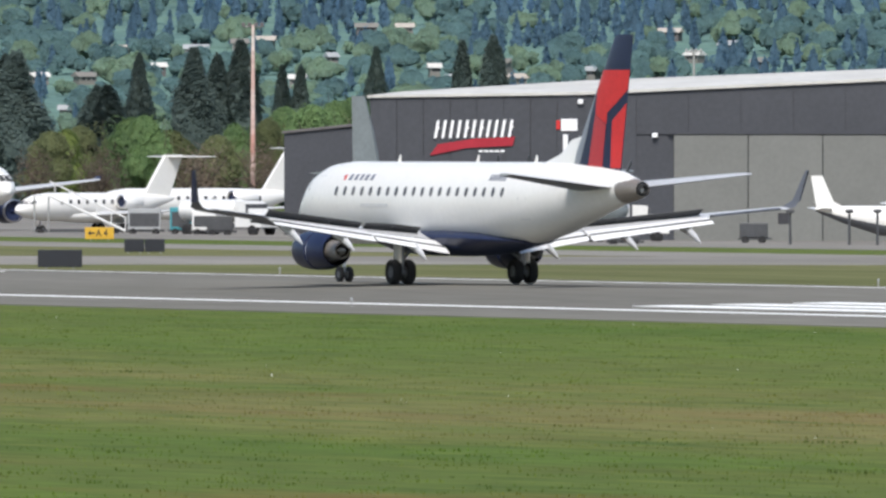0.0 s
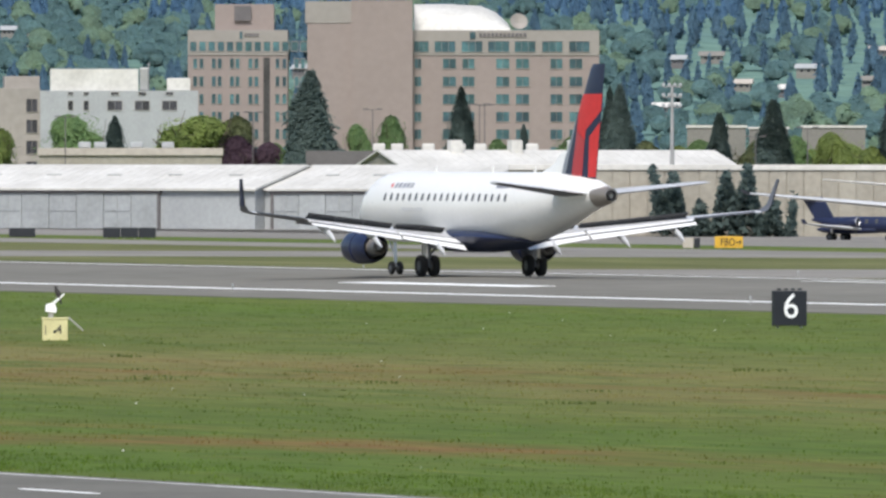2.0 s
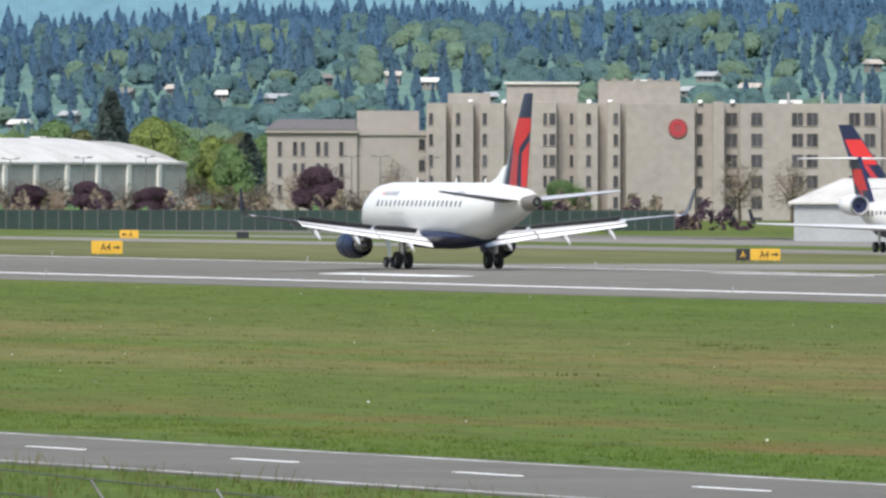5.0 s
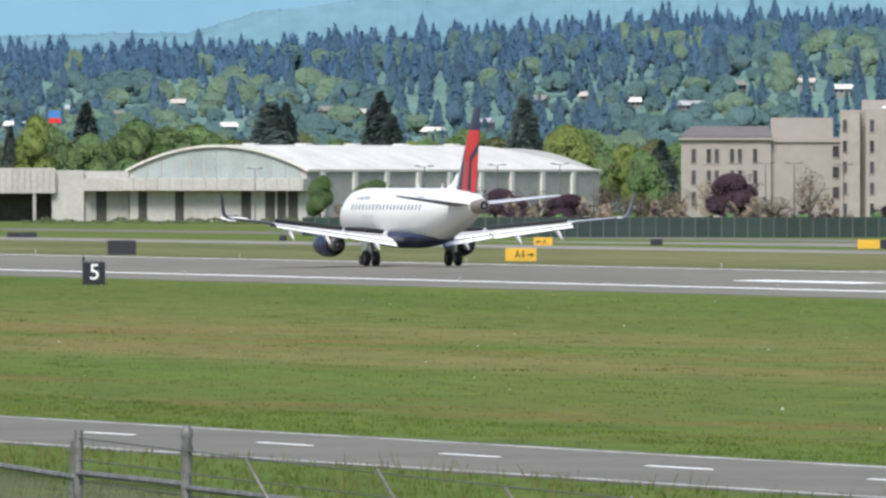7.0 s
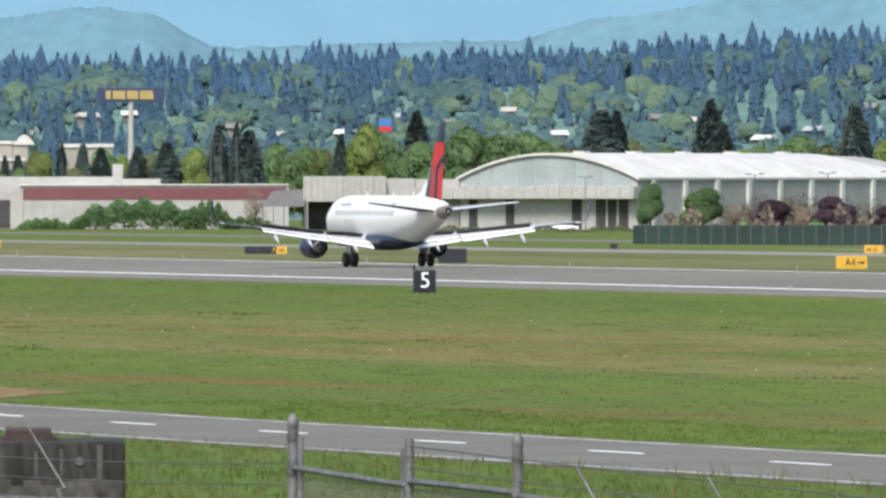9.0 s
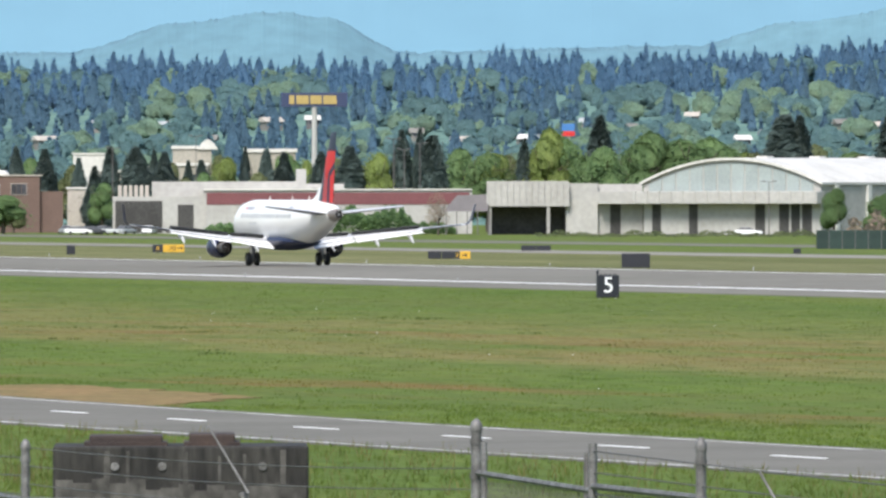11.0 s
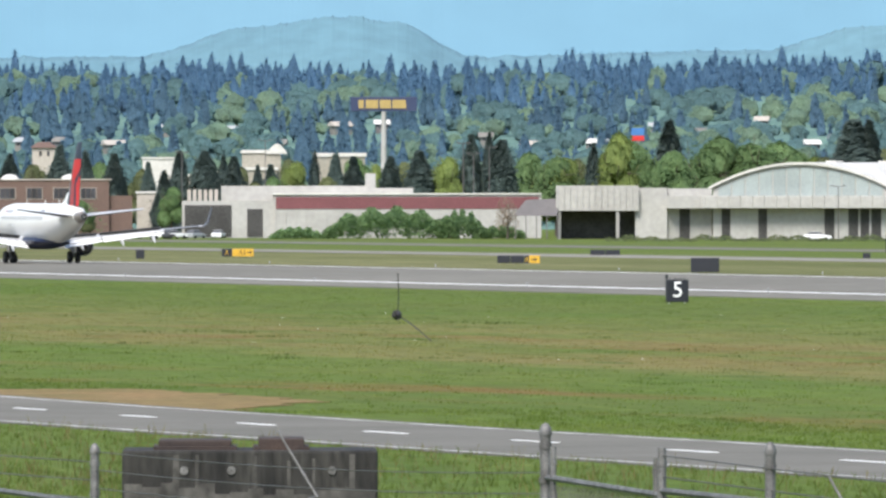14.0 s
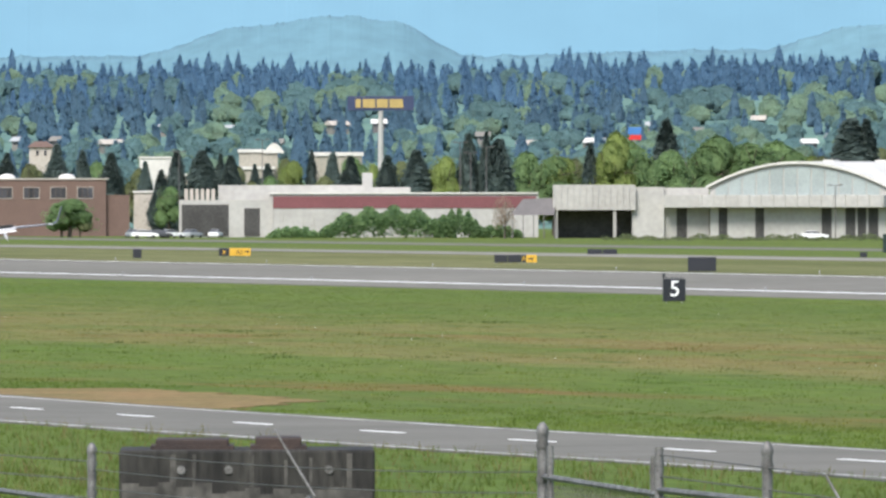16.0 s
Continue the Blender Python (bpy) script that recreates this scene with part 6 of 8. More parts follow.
def make_stairs(m):
    t = thing("air_stairs", "white mobile boarding stairs on the apron", "stairs", m)
    bm = B()
    for k in range(14):
        box(bm, -3 + 0.42 * k, -2.58 + 0.42 * k, -0.7, 0.7, 0.4 + 0.2 * k, 0.46 + 0.2 * k)
    part("steps", bm, M_truck, t)
    for y in (-0.75, 0.75):
        bm = B()
        tube(bm, (-3, y, 1.4), (2.9, y, 4.2), 0.06)
        tube(bm, (-3, y, 0.35), (2.9, y, 3.1), 0.1)
        for k in range(6):
            tube(bm, (-3 + 1.1 * k, y, 0.4 + 0.52 * k), (-3 + 1.1 * k, y, 1.4 + 0.52 * k), 0.04)
        part("handrail", bm, M_truck, t)
    block("platform", t, M_truck, 2.9, 4.2, -0.8, 0.8, 3.0, 3.15)
    bm = B()
    for x in (3.0, 4.1):
        for y in (-0.7, 0.7):
            tube(bm, (x, y, 0.3), (x, y, 3.0), 0.07)
    part("legs", bm, M_pole, t)
    block("chassis", t, M_dark, -2.8, 4.2, -0.6, 0.6, 0.25, 0.5)
    for x in (-2.2, 3.6):
        for y in (-0.7, 0.7):
            bm = B()
            spin(bm, ((-0.1, 0.03), (-0.1, 0.28), (0.1, 0.28), (0.1, 0.03)), (x, y, 0.28), 'y', 14)
            part("wheel", bm, M_tyre, t)


def make_cart(m, mat, label, w, h, d=1.6):
    t = thing("ground_cart", label, "cart", m)
    block("body", t, mat, -w / 2, w / 2, -d / 2, d / 2, 0.45, h, "", 0.06)
    block("panel", t, M_dark, -w / 2 + 0.15, w / 2 - 0.15, -d / 2 - 0.02, -d / 2, 0.7, h - 0.35)
    block("chassis", t, M_dark, -w / 2 - 0.1, w / 2 + 0.3, -d / 2 + 0.1, d / 2 - 0.1, 0.3, 0.45)
    for x in (-w / 2 + 0.4, w / 2 - 0.4):
        for y in (-d / 2, d / 2):
            bm = B()
            spin(bm, ((-0.1, 0.03), (-0.1, 0.28), (0.1, 0.28), (0.1, 0.03)), (x, y, 0.28), 'y', 14)
            part("wheel", bm, M_tyre, t)


def make_car(m, mat, label, name="car"):
    t = thing(name, label, "car", m)
    bm = B()
    loft(bm, [[(x, y, z) for y, z in ((-0.85, 0.35), (-0.88, 0.75), (-0.8, top), (0.8, top), (0.88, 0.75), (0.85, 0.35))] for x, top in ((-2.2, 0.85), (-1.9, 0.98), (1.0, 0.95), (2.0, 0.8), (2.2, 0.6))])
    part("body", bm, mat, t, "", True)
    bm = B()
    loft(bm, [[(x, y, z) for y, z in ((-0.78, 0.92), (-0.62, top), (0.62, top), (0.78, 0.92))] for x, top in ((-1.8, 1.0), (-1.2, 1.42), (0.2, 1.45), (1.1, 0.98))])
    part("cabin", bm, M_glass, t, "", True)
    block("roof", t, mat, -1.15, 0.2, -0.6, 0.6, 1.43, 1.48, "", 0.02)
    for x in (-1.35, 1.35):
        for y in (-0.82, 0.82):
            bm = B()
            spin(bm, ((-0.1, 0.03), (-0.1, 0.3), (0.1, 0.3), (0.1, 0.03)), (x, y, 0.3), 'y', 14)
            part("wheel", bm, M_tyre, t)


make_fuel_truck(site(23.8, 1160, -40, -1.6))
make_fuel_truck(site(25.26, 1075, 0, -1.55))
make_stairs(site(23.27, 1165, 180, -1.58))
make_cart(site(23.49, 1165, 0, -1.58), M_hang, "grey boxy ground power cart on the apron", 2.6, 2.1)
make_cart(site(23.63, 1165, 0, -1.58), M_teal, "teal service cart beside the jets", 1.7, 2.2)
make_cart(site(23.72, 1160, 0, -1.58), M_truck, "white baggage cart beside the jets", 1.9, 1.9)
make_cart(site(23.78, 1150, 0, -1.58), M_dark, "dark baggage tug on the apron", 2.0, 1.6)
make_cart(site(25.33, 1010, 0, -1.4), M_dark, "dark tug parked before the hangar", 2.2, 0.8)
make_cart(site(25.83, 1060, 0, -1.5), M_dark, "dark grey utility cart by the hangar door", 2.0, 1.5)
make_car(site(14.72, 2330, 0, LOW), M_truck, "white saloon car parked before the old hangar")
for k, (az, mt, lb) in enumerate(((12.15, M_truck, "white van-like car by the long shed"), (12.2, M_dark, "dark car by the long shed"), (12.25, M_truck, "white car by the long shed"), (12.33, M_hang, "silver car by the long shed"), (12.42, M_truck, "white car by the open bay"), (12.1, M_hang, "silver car by the brick building"))):
    make_car(site(az, 2440 + 6 * k, 20 * k, LOW), mt, lb)
for az, lb in ((22.6, "orange-red engine cover hung under the airliner"), (22.84, "orange-red wheel cover by the nose gear")):
    bm = B()
    spin(bm, ((0.0, 0.35), (0.1, 0.45), (0.6, 0.4), (1.0, 0.1)), (0, 0, 0), 'z', 14, True)
    solid("cover", bm, M_hiviz, lb, "cover", site(az, 1205, 0, -1.6), smooth=True)


# ---------------------------------------------------------------- masts and street lamps
def make_mast(az, dist, top, label, heads=2, red=False):
    t = thing("light_mast", label, "lamp post", site(az, dist, 0, LOW))
    bm = B()
    tube(bm, (0, 0, 0), (0, 0, top), 0.3, 0.16, 12)
    part("pole", bm, M_rust if red else M_pole, t, "", True)
    for k in range(heads):
        z = top - 0.2 - k * 1.1
        bm = B()
        tube(bm, (-1.0, 0, z), (1.0, 0, z), 0.07)
        part("crossarm", bm, M_pole, t)
        for q in range(4):
            block("floodlight", t, M_mans if red else M_hang, -1.1 + 0.6 * q, -0.75 + 0.6 * q, -0.25, 0.1, z + 0.05, z + 0.4, "", 0.04)


make_mast(23.907, 1450, tall(7.9, 1450), "tall red and white floodlight mast", 1, True)
make_mast(21.58, 1600, tall(4.75, 1600), "grey floodlight mast with stacked lamps", 3)
make_mast(25.6, 1900, tall(6.2, 1900), "slim grey floodlight mast behind the hangar", 1)


def make_street_lamp(az, dist, el, z=LOW):
    t = thing("street_lamp", "grey street lamp with a short arm", "lamp post", site(az, dist, 0, z), "street lamps")
    h = tall(el, dist)
    bm = B()
    tube(bm, (0, 0, 0), (0, 0, h), 0.1, 0.06, 8)
    tube(bm, (0, 0, h - 0.1), (0.9, 0, h), 0.04)
    tube(bm, (0, 0, h - 0.1), (-0.9, 0, h), 0.04)
    part("pole", bm, M_mans, t)
    for s in (-1, 1):
        block("lamp_head", t, M_mans, s * 0.9 - 0.35, s * 0.9 + 0.35, -0.15, 0.15, h - 0.03, h + 0.12, "", 0.03)


for az, dist, el in ((19.97, 1900, 2.9), (20.84, 1900, 3.45), (20.86, 1900, 3.4), (21.26, 1900, 3.05), (20.43, 1900, 3.1), (22.1, 1700, 1.9), (22.66, 1700, 2.2), (21.9, 1750, 1.3), (15.45, 2000, 0.65), (15.73, 2000, 0.75), (15.97, 2000, 0.8),
                     (16.1, 2000, 0.1), (16.76, 2000, 0.85), (16.87, 2000, 0.85), (17.06, 2000, 0.75), (13.36, 2560, 3.4), (13.46, 2560, 3.1), (13.4, 2560, 2.7), (12.6, 2560, 3.6), (12.28, 2560, 2.8), (19.25, 1750, 2.6), (14.8, 2350, 0.5)):
    make_street_lamp(az, dist, el)


# ---------------------------------------------------------------- screen fence along the far road
def make_screen_fence():
    t = thing("screen_fence", "long dark green screened fence along the airport road", "fence")
    M_screen = material("green_screen", (0.022, 0.042, 0.036), 0.9, 0, 0.2, 0.1, (0.017, 0.034, 0.03), rnd=0.15)
    n = 60
    for k in range(n):
        a, b = 14.98 + 3.02 * k / n, 14.98 + 3.02 * (k + 1) / n
        w = radians(b - a) * 1763 - 0.1
        m = site((a + b) / 2, 1763, 0, LOW)
        part("screen_panel", box(B(), -w / 2, w / 2, -0.03, 0.03, 0.1, 2.5), M_screen, t, "", False, m)
        bm = B()
        tube(bm, (w / 2 + 0.05, 0, 0), (w / 2 + 0.05, 0, 2.65), 0.05, 0.05, 6)
        part("post", bm, M_mans, t, "", False, m)


make_screen_fence()


# ---------------------------------------------------------------- signs and boxes beside the runway
M_cream2 = material("cream_box_paint", (0.62, 0.57, 0.30), 0.7, 0, 0.12, 2.0, (0.52, 0.47, 0.24))
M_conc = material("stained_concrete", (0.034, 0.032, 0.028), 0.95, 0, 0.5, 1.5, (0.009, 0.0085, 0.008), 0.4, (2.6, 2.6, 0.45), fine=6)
M_rusty = material("rusty_steel", (0.05, 0.032, 0.024), 0.85, 0, 0.3, 3.0, (0.03, 0.021, 0.018))
M_conc2 = material("chalky_concrete", (0.095, 0.089, 0.08), 0.95, 0, 0.45, 1.6, (0.03, 0.028, 0.025), 0.4, (1.6, 1.6, 1.0), fine=5)
M_galv = material("weathered_galvanised_steel", (0.19, 0.185, 0.18), 0.6, 0.25, 0.35, 9.0, (0.10, 0.095, 0.09))
M_wire = material("dull_wire", (0.12, 0.115, 0.105), 0.6, 0.4, 0.1, 3.0)
M_feather = material("dark_feathers", (0.035, 0.03, 0.028), 0.8, 0, 0.2, 12.0)


def facing(x, y, turn=0.0, z=None):
    return pose(x, y, level(x) if z is None else z, 0, 0, turn)


def make_distance_sign(x, y, number):
    t = thing("distance_sign", "black runway sign with a white numeral " + number, "sign", facing(x, y, 0), "runway distance signs")
    cab = block("cabinet", t, M_black, -0.63, 0.63, -0.14, 0.14, 0.08, 1.33, "black sign cabinet", 0.03)
    text(number, 1.25, M_letter, cab, Matrix.Translation((0, -0.15, 0.74)) @ pose(0, 0, 0, 90, 0, 0), "numeral", "white numeral")
    for q in (-0.45, 0.45):
        block("leg", t, M_pole, q - 0.04, q + 0.04, -0.05, 0.05, 0, 0.14)
    for q in (-0.4, -0.13, 0.13, 0.4):
        block("lamp_hood", t, M_black, q - 0.05, q + 0.05, -0.08, 0.08, 1.35, 1.41)
    return t


make_distance_sign(199.1, 492.05, "6")
s5 = make_distance_sign(203.85, 806.75, "5")
bm = B()
loft(bm, [[(x + dx, y, z) for dx, y in ((-w, -w), (w, -w), (w, w), (-w, w))] for x, z, w in ((-0.6, 1.36, 0.05), (-0.6, 1.5, 0.07), (-0.57, 1.66, 0.03))])
part("stub_post", bm, M_black, s5)


def make_guide_sign(x, y, panels, h, turn, label):
    """panels: (width, material, lettering, lettering material)."""
    t = thing("guide_sign", label, "sign", facing(x, y, turn), "taxiway guide signs")
    a = 0.0
    for w, mt, chars, lm in panels:
        p = block("panel", t, mt, a + 0.02, a + w - 0.02, -0.12, 0.12, 0.1, h, "", 0.025)
        if chars:
            text(chars, h * 0.78, lm, p, Matrix.Translation((a + w / 2, -0.13, h * 0.54)) @ pose(0, 0, 0, 90, 0, 0) @ Matrix.Diagonal((0.8, 1, 1, 1)))
        block("leg", t, M_pole, a + w * 0.2 - 0.04, a + w * 0.2 + 0.04, -0.04, 0.04, 0, 0.12)
        block("leg", t, M_pole, a + w * 0.8 - 0.04, a + w * 0.8 + 0.04, -0.04, 0.04, 0, 0.12)
        a += w
    return t


def make_arrow(t, x, z, s, mirror=1):
    bm = B()
    prism(bm, [(x - s * mirror, z - 0.05), (x + 0.2 * s * mirror, z - 0.05), (x + 0.2 * s * mirror, z - 0.16), (x + s * mirror, z), (x + 0.2 * s * mirror, z + 0.16), (x + 0.2 * s * mirror, z + 0.05), (x - s * mirror, z + 0.05)], 0.125, 0.14, UP)
    part("arrow", bm, M_black, t)


TT = -22
make_guide_sign(282.3, 662.5, [(2.18, M_black, "", None)], 0.95, TT, "blank black back of a taxiway sign")
make_guide_sign(335.7, 775.3, [(1.16, M_black, "", None), (1.16, M_black, "", None)], 0.82, TT, "blank black back of a two-panel sign")
g = make_guide_sign(399.3, 928.9, [(2.0, M_yellow, "  A 4", M_black)], 0.9, TT, "yellow taxiway sign with arrow and black letters")
make_arrow(g, 0.45, 0.5, 0.25, -1)
g = make_guide_sign(387.2, 970.9, [(2.02, M_yellow, "FBO ", M_black)], 0.92, -21, "yellow taxiway sign reading FBO with an arrow")
make_arrow(g, 1.72, 0.5, 0.2)
make_guide_sign(383.4, 967.4, [(0.8, M_tan, "", None), (0.45, M_black, "", None)], 0.8, -21, "small tan and black box beside the taxiway")
make_guide_sign(387.9, 1026.5, [(2.0, M_black, "", None)], 0.78, -20, "low blank black sign back on the grass")
make_guide_sign(382.1, 1107.6, [(2.1, M_black, "", None)], 0.82, -19, "blank black sign back beside the taxiway")
make_guide_sign(390.8, 1110.1, [(1.4, M_black, "", None), (1.4, M_black, "", None), (1.4, M_black, "", None)], 0.9, -19, "long black three-panel sign back")
g = make_guide_sign(313.0, 950.0, [(0.95, M_black, "A", M_yellow), (2.05, M_yellow, "A4 ", M_black)], 0.88, -18, "black and yellow taxiway sign with arrow")
make_arrow(g, 2.62, 0.5, 0.25)
make_guide_sign(389.5, 1265.1, [(2.0, M_yellow, "", None), (1.0, M_black, "", None)], 0.9, -17, "yellow and black taxiway sign seen edge-on")
g = make_guide_sign(287.3, 1018.0, [(2.24, M_yellow, "A4 ", M_black)], 1.02, -16, "yellow taxiway sign A4 with arrow")
make_arrow(g, 1.8, 0.55, 0.25)
g = make_guide_sign(371.0, 1305.1, [(1.75, M_yellow, "  A", M_black)], 0.84, -16, "small yellow taxiway sign across the taxiway")
make_arrow(g, 0.45, 0.45, 0.25, -1)
make_guide_sign(390.5, 1333.9, [(1.16, M_black, "", None)], 0.7, -16, "small black box on far grass")
make_guide_sign(278.5, 1098.0, [(2.2, M_black, "", None)], 1.2, -14, "tall black sign back beside the runway")
g = make_guide_sign(304.8, 1270.6, [(1.2, M_black, "", None), (1.2, M_black, "", None), (0.4, M_black, "A", M_yellow), (0.95, M_yellow, "", None)], 0.78, -13.5, "long black sign with a yellow end panel")
make_arrow(g, 3.25, 0.42, 0.25)
make_guide_sign(368.2, 1493.7, [(1.55, M_black, "", None), (1.55, M_black, "", None)], 0.64, -14, "low long black sign back")
g = make_guide_sign(314.0, 1424.4, [(1.05, M_black, "A", M_yellow), (2.1, M_yellow, "A3 ", M_black)], 0.85, -12.5, "black and yellow taxiway sign by the runway")
make_arrow(g, 2.75, 0.5, 0.25)
make_guide_sign(293.0, 1366.5, [(0.85, M_black, "", None)], 0.95, -12, "single black sign back beside the runway")
make_guide_sign(378.6, 1423.6, [(0.78, M_black, "", None)], 0.62, -15, "small black box beside the taxiway")


def make_equipment():
    """Cream equipment box with a hinged lid, and the wind sensor on the mast behind it."""
    t = thing("equipment_box", "cream painted steel box with an open sloping lid", "box", facing(161.9, 465.9, -19))
    body = block("body", t, M_cream2, 0, 0.84, 0, 0.8, 0, 0.72, "cream painted box", 0.02)
    block("rim", t, M_cream2, -0.02, 0.86, -0.02, 0.82, 0.7, 0.76, "", 0.01)
    text("4", 0.42, M_black, body, Matrix.Translation((0.55, -0.012, 0.36)) @ pose(0, 0, 0, 90, 0, 0), "numeral", "black numeral", 0.006)
    for x0, x1, z0, z1 in ((0.36, 0.46, 0.25, 0.34), (0.09, 0.12, 0.2, 0.5)):
        block("mark_bar", body, M_black, x0, x1, -0.014, -0.004, z0, z1)
    bm = B()
    loft(bm, [[(0.86, y, 0.74), (1.34, y, 0.32), (1.36, y, 0.35), (0.88, y, 0.78)] for y in (0.0, 0.8)])
    part("lid", bm, M_old, t, "pale sloping lid")
    m = thing("light_unit", "white lamp unit on a short grey stand", "lamp", facing(162.15, 466.3, -19, level(162) + 0.76))
    bm = B()
    tube(bm, (0.18, 0, 0), (0.18, 0, 0.22), 0.09, 0.09, 12)
    part("stand", bm, M_pole, m)
    bm = B()
    loft(bm, [[(x, y, z) for x, z in ((0.0, 0.2), (0.36, 0.16), (0.36, 0.3), (0.3, 0.5), (0.22, 0.5), (0.0, 0.42))] for y in (-0.13, 0.13)])
    part("housing", bm, M_letter, m, "white painted housing")
    bm = B()
    tube(bm, (0.25, 0, 0.45), (0.62, 0, 0.78), 0.045, 0.03, 8)
    part("arm", bm, M_letter, m, "white arm")
    b = thing("perched_bird", "dark bird perched on the lamp's arm", "bird", facing(162.55, 466.2, -19, level(162) + 1.36))
    bm = B()
    loft(bm, [[(x + r * math.cos(a), r * math.sin(a), z) for a in (2 * math.pi * q / 12 for q in range(12))] for x, z, r in ((0.08, -0.04, 0.01), (0.06, 0.03, 0.06), (0.02, 0.15, 0.10), (-0.03, 0.28, 0.085), (-0.06, 0.34, 0.055), (-0.06, 0.42, 0.05), (-0.05, 0.46, 0.02))])
    part("body", bm, M_feather, b, "", True)
    bm = B()
    tube(bm, (0.07, 0, 0.02), (0.1, 0, -0.16), 0.04, 0.03, 6)
    part("tail", bm, M_feather, b)
    bm = B()
    tube(bm, (-0.08, 0, 0.42), (-0.15, 0, 0.4), 0.018, 0.004, 6)
    part("beak", bm, M_black, b)


make_equipment()


def make_edge_light(x, y):
    t = thing("edge_light", "small white runway edge light on a stake", "lamp", facing(x, y), "runway edge lights")
    bm = B()
    tube(bm, (0, 0, 0), (0, 0, 0.3), 0.03, 0.03, 8)
    part("stake", bm, M_pole, t)
    bm = B()
    spin(bm, ((0.28, 0.03), (0.3, 0.05), (0.35, 0.048), (0.38, 0.03), (0.39, 0.004)), (0, 0, 0), 'z', 12, True)
    part("lens", bm, M_hang, t, "white glass lens", True)


for k in range(16):
    for x in (222.9, 274.4):
        make_edge_light(x, 372 + 61 * k)

# touchdown bars painted on the runway
for y0 in (462.0, 616.0, 768.0):
    for k in range(3 if y0 < 500 else 1):
        for sx in (-1, 1):
            xa = 248.62 + sx * (11.4 + 3.2 * k)
            strip("touchdown_bar", M_stripe, xa - 0.9, xa + 0.9, y0, y0 + 23, "", 0.05, parent=runway)
# exits between runway and taxiway
strip("exit_taxiway", M_taxi, 279.0, 358.0, 690, 690 + 60, "pale concrete exit from runway to taxiway", 0.025)
strip("exit_taxiway", M_taxi, 279.0, 358.0, 860, 920, "pale concrete exit from runway to taxiway", 0.025)
strip("perimeter_road", M_road, 480, 500, 1250, 2600, "grey asphalt road before the old hangars", 0.03)


# ---------------------------------------------------------------- boundary fence and concrete vault near the lookout
FX = 23.65


